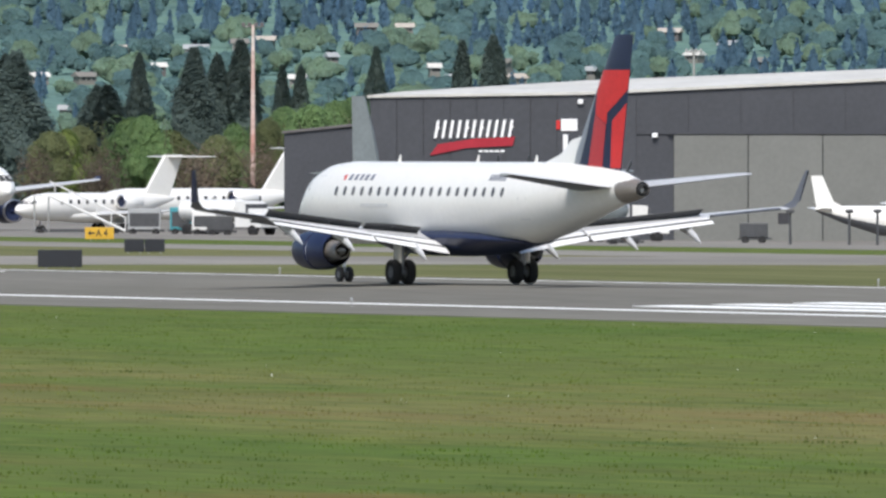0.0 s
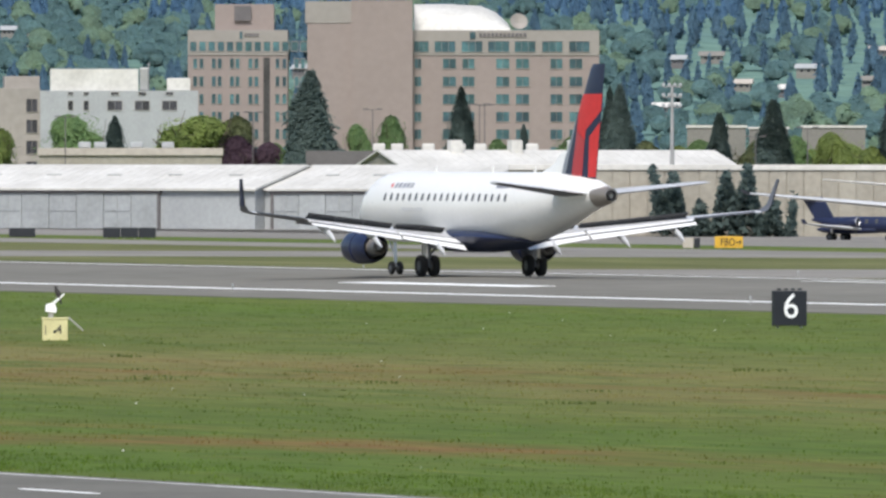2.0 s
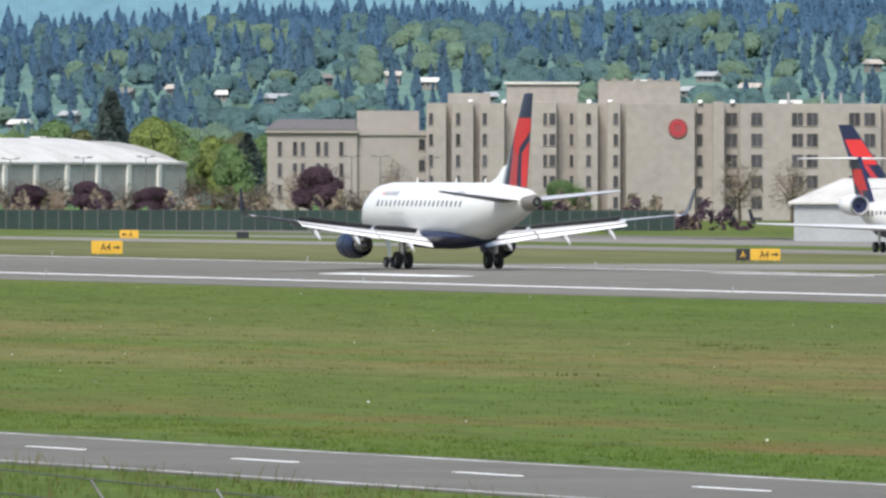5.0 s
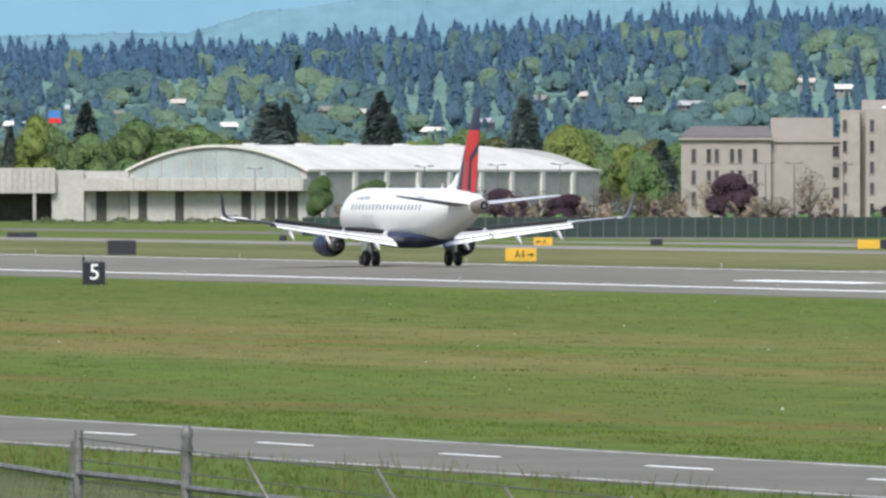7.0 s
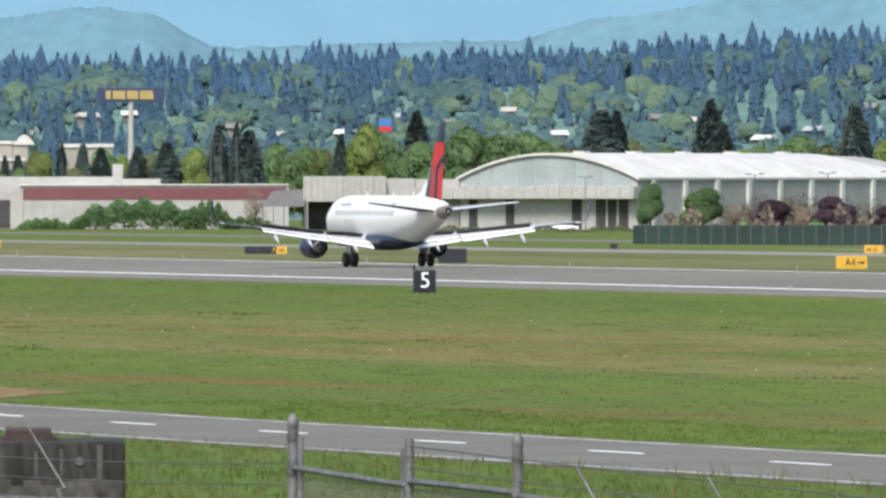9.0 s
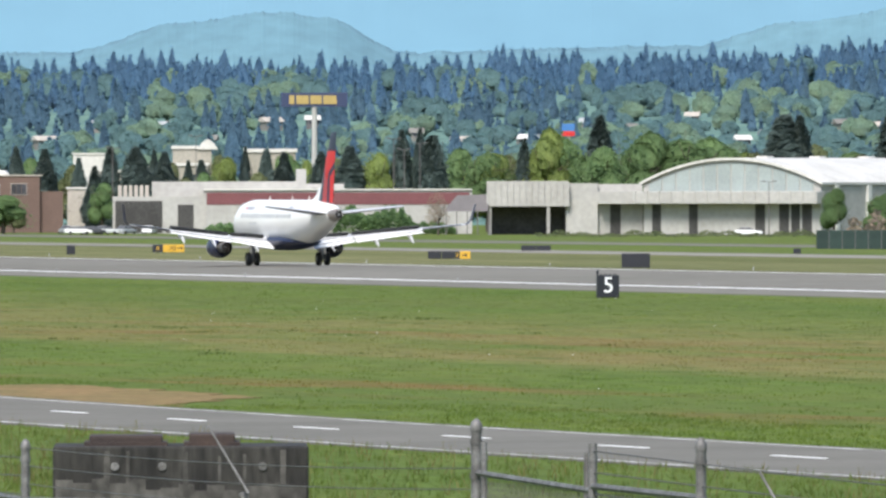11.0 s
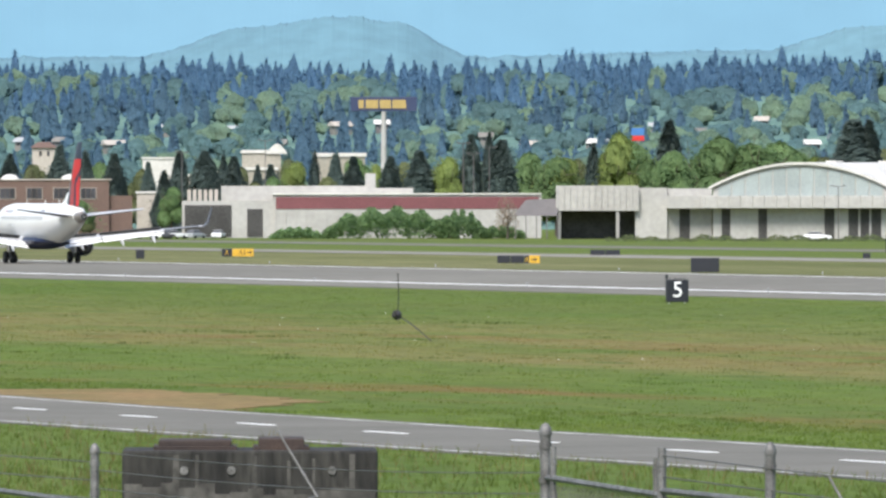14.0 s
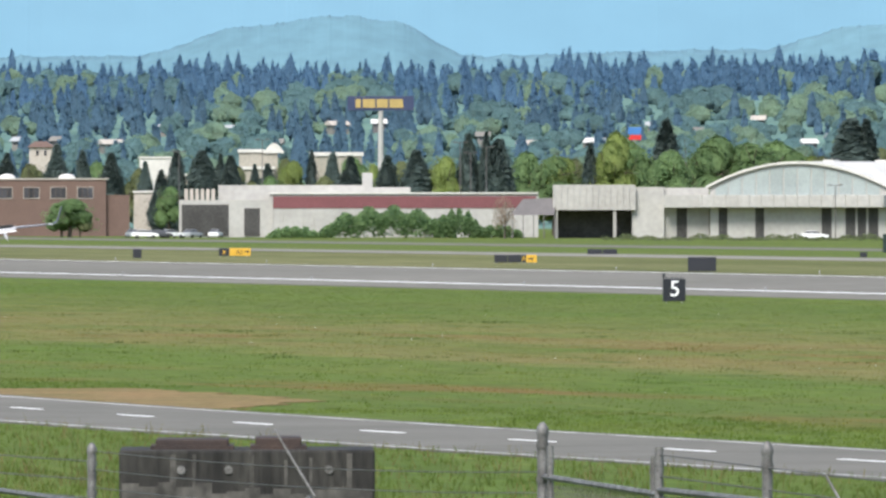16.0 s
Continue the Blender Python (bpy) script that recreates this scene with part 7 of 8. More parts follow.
def make_fence():
    t = thing("boundary_fence", "weathered chain-link fence with galvanised posts and barbed wire", "fence")
    def post(y, top, r, cap=True):
        bm = B()
        tube(bm, (FX, y, level(FX) - 0.3), (FX, y, top), r, r, 14)
        p = part("post", bm, M_galv, t, "", True)
        if cap:
            bm = B()
            spin(bm, ((0.0, r * 1.15), (0.02, r * 1.2), (0.05, r * 1.05), (0.075, r * 0.6), (0.085, 0.003)), (FX, y, top - 0.03), 'z', 14, True)
            part("cap", bm, M_galv, p, "", True)
        for z in (top - 0.35, top - 0.7, top - 0.12):
            bm = B()
            spin(bm, ((0, r * 1.02), (0.0, r * 1.18), (0.035, r * 1.18), (0.035, r * 1.02)), (FX, y, z), 'z', 14)
            part("band", bm, M_galv, p)
        return p
    p1, p2, p3, pl = 97.2, 94.0, 91.2, 111.8
    post(p1, 4.08, 0.037)
    post(p1 - 0.22, 3.98, 0.021, False)
    post(p2, 4.02, 0.029, False)
    post(p2 + 0.16, 3.96, 0.02, False)
    post(p3, 4.05, 0.034)
    post(pl, 3.71, 0.034)
    post(117.6, 3.5, 0.034)
    def rod(name, a, b, r, mt=M_galv, sag=0.0, n=1):
        bm = B()
        ring = lambda w: [Vector(a).lerp(Vector(b), w) + Vector((r * math.cos(k * 1.0472), 0, r * math.sin(k * 1.0472) - sag * 4 * w * (1 - w))) for k in range(6)]
        loft(bm, [ring(k / n) for k in range(n + 1)])
        return part(name, bm, mt, t, "", True)
    rod("top_rail", (FX, p1, 3.77), (FX, p2, 3.71), 0.022)
    rod("top_rail", (FX, p2, 3.74), (FX, p3, 3.72), 0.024)
    rod("top_rail", (FX, p3, 3.70), (FX, 60, 3.45), 0.022)
    rod("top_rail", (FX, pl, 3.30), (FX, 130, 3.45), 0.024)
    rod("top_rail", (FX, pl, 3.30), (FX, p1, 3.52), 0.022)
    for k, z in enumerate((0.28, 0.42, 0.56)):
        rod("barbed_wire", (FX, p1, 4.08 - z), (FX, pl, 3.98 - z), 0.0042, M_wire, 0.05, 10)
        rod("barbed_wire", (FX, p2, 4.25 - z), (FX, 60, 4.1 - z), 0.005, M_wire, 0.08, 10)
        rod("barbed_wire", (FX, pl, 3.9 - z), (FX, 130, 4.0 - z), 0.005, M_wire, 0.05, 8)
    # slanted arms for the upper wires
    for y, top in ((88.9, 3.93), (85.8, 3.92), (83.0, 3.87), (80.4, 3.87), (77.6, 3.85), (104.2, 3.98)):
        bm = B()
        tube(bm, (FX, y, 3.4), (FX - 0.02, y, 3.5), 0.03, 0.03, 8)
        tube(bm, (FX, y - 0.1, 3.5), (FX - 0.25 if y > 100 else FX - 0.2, y + 0.1, top), 0.011, 0.008, 6)
        tube(bm, (FX, y, level(FX) - 0.2), (FX, y, 3.5), 0.025, 0.025, 8)
        part("slanted_arm", bm, M_galv, t)
    # woven mesh between the posts
    def mesh(y0, y1, z0, z1, step):
        bm = B()
        lo, hi = min(y0, y1), max(y0, y1)
        hh = z1 - z0
        k = lo - hh
        while k < hi:
            for s in (-1, 1):
                a, b = (k, z0), (k + hh, z1)
                ya, za, yb, zb = a[0], a[1], b[0], b[1]
                if ya < lo:
                    za += lo - ya
                    ya = lo
                if yb > hi:
                    zb -= yb - hi
                    yb = hi
                if yb > ya:
                    if s < 0:
                        za, zb = z0 + z1 - za, z0 + z1 - zb
                    tube(bm, (FX, ya, za), (FX, yb, zb), 0.0028, 0.0028, 3, False)
            k += step
        part("chain_link_mesh", bm, M_wire, t, "woven wire mesh")
    mesh(p2, p1, 2.6, 3.72, 0.075)
    mesh(p3, p2, 2.6, 3.70, 0.075)
    mesh(p3 - 8, p3, 2.6, 3.66, 0.075)
    mesh(p1, pl, 2.4, 3.3, 0.085)
    block("notice", t, M_letter, FX - 0.03, FX - 0.02, 94.9, 95.35, 3.2, 3.5, "small white notice plate")


def make_vault():
    D, A = 120.0, 12.54
    x, y = D * math.sin(radians(A)), D * math.cos(radians(A))
    t = thing("concrete_vault", "stained concrete utility vault with rusty lids in the grass", "utility vault", pose(x, y, 1.4, 0, 0, -A))
    w = radians(13.034 - 12.051) * D / 2
    top = 5.67 - 0.0172 * D - 1.4
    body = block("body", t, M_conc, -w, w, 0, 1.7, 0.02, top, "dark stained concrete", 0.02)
    rng = random.Random(4)
    # spalled lower courses, chipped along their top
    x = -w + 0.02
    while x < w - 0.1:
        dx = min(rng.uniform(0.05, 0.16), w - 0.02 - x)
        block("spalled_face", body, M_conc2, x, x + dx, -0.012 - rng.uniform(0, 0.006), 0.0, 0.0, top - 0.29 - rng.uniform(0, 0.07) + (0.05 if x < -0.3 else 0.0), "pale chalky spalled concrete")
        x += dx
    for q in (-0.62, -0.44, 0.02, 0.3, 0.5, 0.8):
        block("drip_stain", body, M_conc2, q, q + rng.uniform(0.015, 0.05), -0.004, 0.0, top - 0.3, top - rng.uniform(0.02, 0.1), "pale lime streak")
    for k, (a0, a1, e) in enumerate(((12.188, 12.47, 0.0166), (12.572, 12.75, 0.0165))):
        xa, xb = radians(a0 - A) * D, radians(a1 - A) * D
        lid = block("lid", t, M_rusty, xa, xb, 0.25, 1.3, top, 5.67 - e * D - 1.4 + 0.01, "rusty steel lid", 0.015)
        block("lid_rim", lid, M_rusty, xa - 0.04, xb + 0.04, 0.2, 1.35, top, top + 0.03)
    for q in (-0.53, -0.15, 0.66):
        bm = B()
        spin(bm, ((0, 0.005), (0, 0.035), (-0.015, 0.035), (-0.015, 0.005)), (q, 0.0, top - 0.16), 'y', 10)
        part("tie_hole", bm, M_galv, t, "pale patched tie hole")


make_fence()
make_vault()


# ---------------------------------------------------------------- the swallow that flies past
def make_swallow():
    t = thing("swallow", "small dark swallow in low flight", "bird")
    bm = B()
    spin(bm, ((0.08, 0.003), (0.07, 0.012), (0.045, 0.017), (0.02, 0.022), (-0.02, 0.02), (-0.05, 0.012), (-0.07, 0.005)), (0, 0, 0), 'y', 12)
    part("body", bm, M_feather, t, "", True)
    bm = B()
    for s in (-1, 1):
        loft(bm, [[(s * 0.004, -0.06, -0.002), (s * 0.014, -0.06, 0.002), (s * 0.01, -0.06, 0.003)], [(s * 0.03, -0.13, -0.001), (s * 0.034, -0.13, 0.001), (s * 0.03, -0.13, 0.002)]])
    part("tail", bm, M_feather, t)
    wings = []
    for s in (-1, 1):
        bm = B()
        loft(bm, [[(s * x, y0, z), (s * x, (y0 + y1) / 2, z + 0.004), (s * x, y1, z)] for x, y0, y1, z in ((0.0, 0.03, -0.03, 0), (0.06, 0.045, -0.015, 0.004), (0.11, 0.02, -0.02, 0.003), (0.17, -0.045, -0.055, 0))])
        wings.append(part("wing", bm, M_feather, t, "long pointed wing", False, pose(s * 0.012, 0.01, 0.008)))
    return t, wings


swallow, swallow_wings = make_swallow()


# ---------------------------------------------------------------- standing grass
def soft_normals(me, out, rng, lift=0.75, spread=0.16):
    """Foliage shades as one soft mass: normals that lean out of the crown and upward."""
    v = out * 0.6 + rng.normal(size=out.shape) * spread
    v[:, 2] += lift
    v /= np.linalg.norm(v, axis=1)[:, None]
    me.polygons.foreach_set("use_smooth", np.ones(len(me.polygons), dtype=bool))
    me.normals_split_custom_set_from_vertices(v)


def tufts(name, label, mat, n, zone, h0, h1, seed, keep, blades=4, slim=0.05, wide=0.0):
    """Upright blades in small tufts scattered over a zone of the airfield (x and y ranges)."""
    rng = np.random.default_rng(seed)
    x = rng.uniform(zone[0], zone[1], n)
    y = rng.uniform(zone[2], zone[3], n)
    az = np.degrees(np.arctan2(x, y))
    sel = np.array([keep(a, b) for a, b in zip(x, y)]) & (az > 11.0) & (az < 27.0)
    x, y = x[sel], y[sel]
    m = len(x)
    z = np.array([level(a) for a in x])
    h = rng.uniform(h0, h1, m)
    v = []
    for k in range(blades):
        ox, oy = rng.normal(0, 0.35, m) * (h + wide), rng.normal(0, 0.35, m) * (h + wide)
        a = rng.uniform(0, np.pi, m)
        w = h * slim * rng.uniform(0.6, 1.4, m)
        hh = h * rng.uniform(0.5, 1.0, m)
        lx, ly = rng.normal(0, 0.3, m) * hh, rng.normal(0, 0.3, m) * hh
        dx, dy = np.cos(a) * w, np.sin(a) * w
        px, py = x + ox, y + oy
        v.append(np.stack([np.stack([px - dx, py - dy, z - 0.02], 1), np.stack([px + dx, py + dy, z - 0.02], 1), np.stack([px + lx + dx * 0.3, py + ly + dy * 0.3, z + hh], 1), np.stack([px + lx - dx * 0.3, py + ly - dy * 0.3, z + hh * 0.95], 1)], 1))
    v = np.concatenate(v).reshape(-1, 3)
    q = len(v) // 4
    me = bpy.data.meshes.new(name)
    me.vertices.add(4 * q)
    me.vertices.foreach_set("co", v.ravel())
    me.loops.add(4 * q)
    me.loops.foreach_set("vertex_index", np.arange(4 * q))
    me.polygons.add(q)
    me.polygons.foreach_set("loop_start", np.arange(0, 4 * q, 4))
    me.update(calc_edges=True)
    me.materials.append(mat)
    return tagged(new(name, me), label, "grass", kind="stuff")


M_tuft1 = material("green_blades", (0.125, 0.165, 0.035), 0.9, 0, 0.15, 0.05, (0.1, 0.14, 0.03), stretch=(1, 0.15, 1), island=0.25, through_light=0.5, spec=0.05)
M_tuft2 = material("dry_blades", (0.20, 0.18, 0.075), 0.9, 0, 0.15, 0.05, (0.18, 0.135, 0.06), stretch=(1, 0.15, 1), island=0.25, through_light=0.5, spec=0.05)
M_tuft3 = material("dark_blades", (0.09, 0.12, 0.03), 0.9, 0, 0.2, 0.1, island=0.3, through_light=0.3, spec=0.05)
M_fleck = material("clover_flowers", (0.75, 0.75, 0.68), 0.9, 0, 0.1, 1.0)
tufts("grass_tufts", "short mown grass in uneven clumps on the airfield", M_sward, 60000, (85.5, 216.5, 150, 1000), 0.025, 0.07, 1, lambda x, y: x > road_mid(y) + 4.6 and not (382 < y < 422 and x < road_mid(y) + 4.5 + 7 * min(1.0, (y - 380) / 17)), 6, 0.34, 0.6)
tufts("grass_tufts", "dark weeds in scattered clumps on the airfield", M_tuft3, 380, (110, 170, 200, 900), 0.05, 0.11, 2, lambda x, y: noise.noise(Vector((x * 0.12, y * 0.02, 1.0))) > 0.15, 26, 0.3, 1.2)
tufts("clover", "scattered small white clover flowers", M_fleck, 160, (95, 216, 200, 800), 0.03, 0.06, 13, lambda x, y: True, 2, 0.5)
tufts("grass_tufts", "taller green grass along the service road", M_tuft1, 42000, (24.5, 76.8, 85, 420), 0.06, 0.2, 4, lambda x, y: x < road_mid(y) - 5.2, 5, 0.05)
tufts("grass_tufts", "pale seed stems by the service road", M_tuft2, 9000, (24.5, 76.8, 85, 420), 0.2, 0.4, 6, lambda x, y: x < road_mid(y) - 5.2, 3, 0.025)
tufts("grass_tufts", "lush grass verge beside the service road", M_sward, 18000, (83.4, 93, 170, 600), 0.035, 0.1, 7, lambda x, y: x > road_mid(y) + 4.3 and not 381 < y < 424 and noise.noise(Vector((x * 0.1, y * 0.05, 2.0))) > -0.3, 6, 0.14, 0.2)


# ---------------------------------------------------------------- trees
M_bark = material("bark", (0.10, 0.08, 0.06), 0.9, 0, 0.2, 1.5)
# C, G, Y and O are lightened: haze before these trees is painted in
LEAF = {
    "C": material("conifer_needles", (0.138, 0.182, 0.165), 0.9, 0, 0.2, 0.6, (0.1, 0.14, 0.128), island=0.15, rnd=0.15, through_light=0.58, spec=0.1),
    "G": material("green_leaves", (0.195, 0.29, 0.125), 0.8, 0, 0.28, 0.6, (0.155, 0.245, 0.11), island=0.15, rnd=0.2, through_light=0.58, spec=0.1),
    "Y": material("spring_leaves", (0.27, 0.335, 0.105), 0.8, 0, 0.28, 0.6, (0.225, 0.29, 0.1), island=0.15, rnd=0.15, through_light=0.58, spec=0.1),
    "O": material("olive_leaves", (0.185, 0.21, 0.1), 0.8, 0, 0.28, 0.6, (0.155, 0.18, 0.092), island=0.15, rnd=0.2, through_light=0.58, spec=0.1),
    "R": material("budding_twigs", (0.30, 0.235, 0.185), 0.85, 0, 0.2, 0.25, (0.2, 0.17, 0.11), island=0.1, rnd=0.2, through_light=0.48, spec=0.1),
    "P": material("plum_leaves", (0.105, 0.068, 0.088), 0.8, 0, 0.2, 0.25, (0.085, 0.055, 0.07), island=0.1, rnd=0.15, through_light=0.48, spec=0.1),
}
TREE_LABEL = {"C": "tall dark green conifer tree", "G": "green broadleaf tree in full leaf", "Y": "yellow-green tree in young spring leaf", "O": "olive-green spreading broadleaf tree", "R": "brownish tree with bare budding twigs", "P": "dark purple-leaved plum tree"}


def leaf_mesh(name, centres, size, mats, rng, jitter=0.4, out=None, lean=(-0.3, -0.5, 0.7)):
    """One small leaf spray per centre, turned at random."""
    c = np.asarray(centres, dtype=float)
    n = len(c)
    if out is None:
        up = rng.normal(size=(n, 3))
        up[:, 2] = np.abs(up[:, 2]) + 0.4
    else:
        up = out / np.linalg.norm(out, axis=1)[:, None] + rng.normal(size=(n, 3)) * jitter
        up = up * 0.7 + np.array(lean)
    up /= np.linalg.norm(up, axis=1)[:, None]
    a = np.cross(up, rng.normal(size=(n, 3)))
    a /= np.linalg.norm(a, axis=1)[:, None]
    b = np.cross(up, a)
    s = (size * rng.uniform(0.55, 1.25, n))[:, None]
    k = rng.uniform(0.5, 1.0, n)[:, None]
    v = np.stack([c - a * s, c + b * s * k * 1.6, c + a * s], 1).reshape(-1, 3)
    me = bpy.data.meshes.new(name)
    me.vertices.add(3 * n)
    me.vertices.foreach_set("co", v.ravel())
    me.loops.add(3 * n)
    me.loops.foreach_set("vertex_index", np.arange(3 * n))
    me.polygons.add(n)
    me.polygons.foreach_set("loop_start", np.arange(0, 3 * n, 3))
    me.update(calc_edges=True)
    me.materials.append(mats)
    return me


def conifer_points(rng, h, r, n):
    """Points of a layered, tapering crown."""
    u = rng.uniform(0, 1, n) ** 0.75
    tier = rng.uniform(0.75, 1.05, n)
    lean = 1 + 0.22 * np.sin(u * 14 + rng.uniform(0, 6))
    a = rng.uniform(0, 2 * np.pi, n)
    lobe = 1 + 0.2 * np.sin(a * 3 + u * 7) + 0.13 * np.sin(a * 7 - u * 11)
    q = r * (1 - u * 0.97) ** 0.8 * tier * lean * lobe * rng.uniform(0.45, 1, n) ** 0.35
    z = h * (0.05 + 0.95 * u) - 0.12 * q
    return np.stack([q * np.cos(a), q * np.sin(a), z], 1)


def broad_points(rng, h, r, n):
    """Points of a crown made of several overlapping lobes."""
    k = 11
    lob = []
    for i in range(k):
        a, e = rng.uniform(0, 2 * np.pi), rng.uniform(0, 1)
        d = r * 0.55 * (1 - 0.6 * e)
        lob.append((d * np.cos(a), d * np.sin(a), h * (0.32 + 0.44 * e), r * rng.uniform(0.36, 0.58)))
    q = np.array(lob)[rng.integers(k, size=n)]
    e = rng.normal(size=(n, 3))
    e *= (q[:, 3] * rng.uniform(0.5, 1, n) ** 0.35 / np.linalg.norm(e, axis=1))[:, None]
    e[:, 2] *= 0.9 * h / (2.2 * r)
    pts = q[:, :3] + e
    pts[:, 2] = np.minimum(pts[:, 2], h)
    return pts


def round_form(seg=9, rows=6):
    """Unit ball: points and quads for a crown's inner mass."""
    v = [(math.cos(2 * math.pi * k / seg) * math.sin(math.pi * r / rows), math.sin(2 * math.pi * k / seg) * math.sin(math.pi * r / rows), math.cos(math.pi * r / rows)) for r in range(rows + 1) for k in range(seg)]
    f = [(r * seg + k, (r + 1) * seg + k, (r + 1) * seg + (k + 1) % seg, r * seg + (k + 1) % seg) for r in range(rows) for k in range(seg)]
    return np.array(v), np.array(f)


BALL, BALL_FACES = round_form()
LEAF_SIZE = 0.48  # clumps of leaves on the far slope


def shell(rng, form, faces, n, loose=0.1):
    """Leaf places spread over a mass: points and the outward direction at each."""
    f = faces[rng.integers(len(faces), size=n)]
    g, e = rng.uniform(0, 1, (2, n))
    w = np.stack([(1 - g) * (1 - e), g * (1 - e), g * e, (1 - g) * e], 1)
    p = (form[f] * w[:, :, None]).sum(1)
    c = form.mean(0)
    o = (p - c) * (1, 1, 0.7)
    return p + (p - c) * (1, 1, 0.4) * rng.uniform(-0.02, loose, (n, 1)), o


def conifer_mass(rng, h, r, form=None):
    """Tapering inner mass of a conifer with uneven tiers."""
    v = (BALL if form is None else form).copy()
    u = 1 - np.arccos(np.clip(v[:, 2], -1, 1)) / np.pi
    a = np.arctan2(v[:, 1], v[:, 0])
    q = r * 0.84 * (1 - u * 0.985) ** 0.66 * np.minimum(1, u * 9) * rng.uniform(0.86, 1.1, len(v)) * (1 + 0.16 * np.sin(a * 3 + u * 9 + rng.uniform(0, 6))) * (1 + 0.12 * np.sin(u * 17 + a * 2 + rng.uniform(0, 6)))
    return np.stack([q * np.cos(a), q * np.sin(a), h * (0.03 + 0.95 * u)], 1)


FINE, FINE_FACES = round_form(18, 14)


def crown_mass(t, kind, rng, far):
    """The dense inner foliage that closes a crown."""
    v, f = [], []
    ball, faces = (BALL, BALL_FACES) if far else (FINE, FINE_FACES)
    count = 3200 if far else 7000
    if kind == "C":
        forms = [conifer_mass(rng, 10, 2.7, ball)]
    else:
        forms = []
        for q in range(6):
            a, e = q * 1.9 + rng.uniform(0, 1), q / 5
            forms.append(ball * rng.uniform(0.93, 1.05, (len(ball), 1)) * (1.75, 1.75, 1.55) + (1.7 * (1 - 0.6 * e) * math.cos(a), 1.7 * (1 - 0.6 * e) * math.sin(a), 3.4 + 4.0 * e))
    for k, p in enumerate(forms):
        v += p.tolist()
        f += (faces + k * len(ball)).tolist()
    me = bpy.data.meshes.new("inner_crown")
    me.from_pydata(v, [], f)
    me.materials.append(LEAF[kind])
    soft_normals(me, np.tile(ball, (len(forms), 1)), rng, 0.8, 0.25)
    new("inner_crown", me).parent = t
    sets = [shell(rng, p, faces, count // len(forms), 0.16) for p in forms]
    return np.concatenate([q[0] for q in sets]), np.concatenate([q[1] for q in sets])


PROTO = {}


def tree_proto(kind, i, m, h, r, far):
    """A tree of unit size 10 m high and 3 m (5 m broadleaf) in radius, built once for each kind and form."""
    rng = np.random.default_rng(hash((ord(kind), i)) % 10000 + 17)
    t = thing("conifer" if kind == "C" else "tree", TREE_LABEL[kind], "tree", m)
    bm = B()
    if kind == "C":
        tube(bm, (0, 0, 0), (0, 0, 9.6), 0.28, 0.03, 8)
        for q in range(14):
            a, z = rng.uniform(0, 6.28), rng.uniform(1, 8.5)
            tube(bm, (0, 0, z), (2.2 * (1 - z / 10) * math.cos(a), 2.2 * (1 - z / 10) * math.sin(a), z - 0.25), 0.06, 0.02, 5)
        pts, size = conifer_points(rng, 10, 3.0, 5600), 0.15
    else:
        tube(bm, (0, 0, 0), (0.1, 0, 4.4), 0.32, 0.2, 8)
        for q in range(9):
            a, z = q * 0.75 + rng.uniform(0, 0.5), rng.uniform(2.2, 4.4)
            p = Vector((0.1, 0, z))
            e = Vector((3.0 * math.cos(a), 3.0 * math.sin(a), z + rng.uniform(1.5, 4.2)))
            tube(bm, p, e, 0.13, 0.04, 6)
            for w in range(3):
                s = p.lerp(e, rng.uniform(0.4, 0.9))
                tube(bm, s, s + Vector(rng.normal(size=3)) * 0.9 + Vector((0, 0, 0.8)), 0.05, 0.015, 5)
        pts, size = broad_points(rng, 10, 4.4, 1900 if kind == "R" else 4800), (0.18 if kind == "R" else 0.17)
    part("trunk", bm, M_bark, t, "", True)
    out = pts * (1, 1, 0.6) - (0, 0, 2.2)
    if kind != "R":
        p, o = crown_mass(t, kind, rng, far)
        keep = rng.uniform(size=len(pts)) < (0.55 if kind == "C" else 0.3) * (0.5 if far else 1.0)
        size *= 1.4 if far else 1.0
        pts, out = np.concatenate([p, pts[keep]]), np.concatenate([o, out[keep]])
    ob = new("crown", leaf_mesh("crown", pts, size, LEAF[kind], rng, 0.4, out))
    ob.parent = t
    return t


def plant(kind, az, dist, h, r, i, z=None):
    a = radians(az)
    wide = r / (1.65 if kind == "C" else 3.3)
    x, y = dist * math.sin(a), dist * math.cos(a)
    m = Matrix.LocRotScale((x, y, (relief(x, y) if z is None else z) - 0.05), Euler((0, 0, i * 1.9)), (wide, wide, h / 10))
    far = dist > 2250
    key = (kind, i % 4, far)
    if key in PROTO:
        copy_thing(PROTO[key], m @ Matrix.Diagonal([1 / s for s in PROTO[key].scale] + [1]))
    else:
        PROTO[key] = tree_proto(kind, i % 4, m, h, r, far)


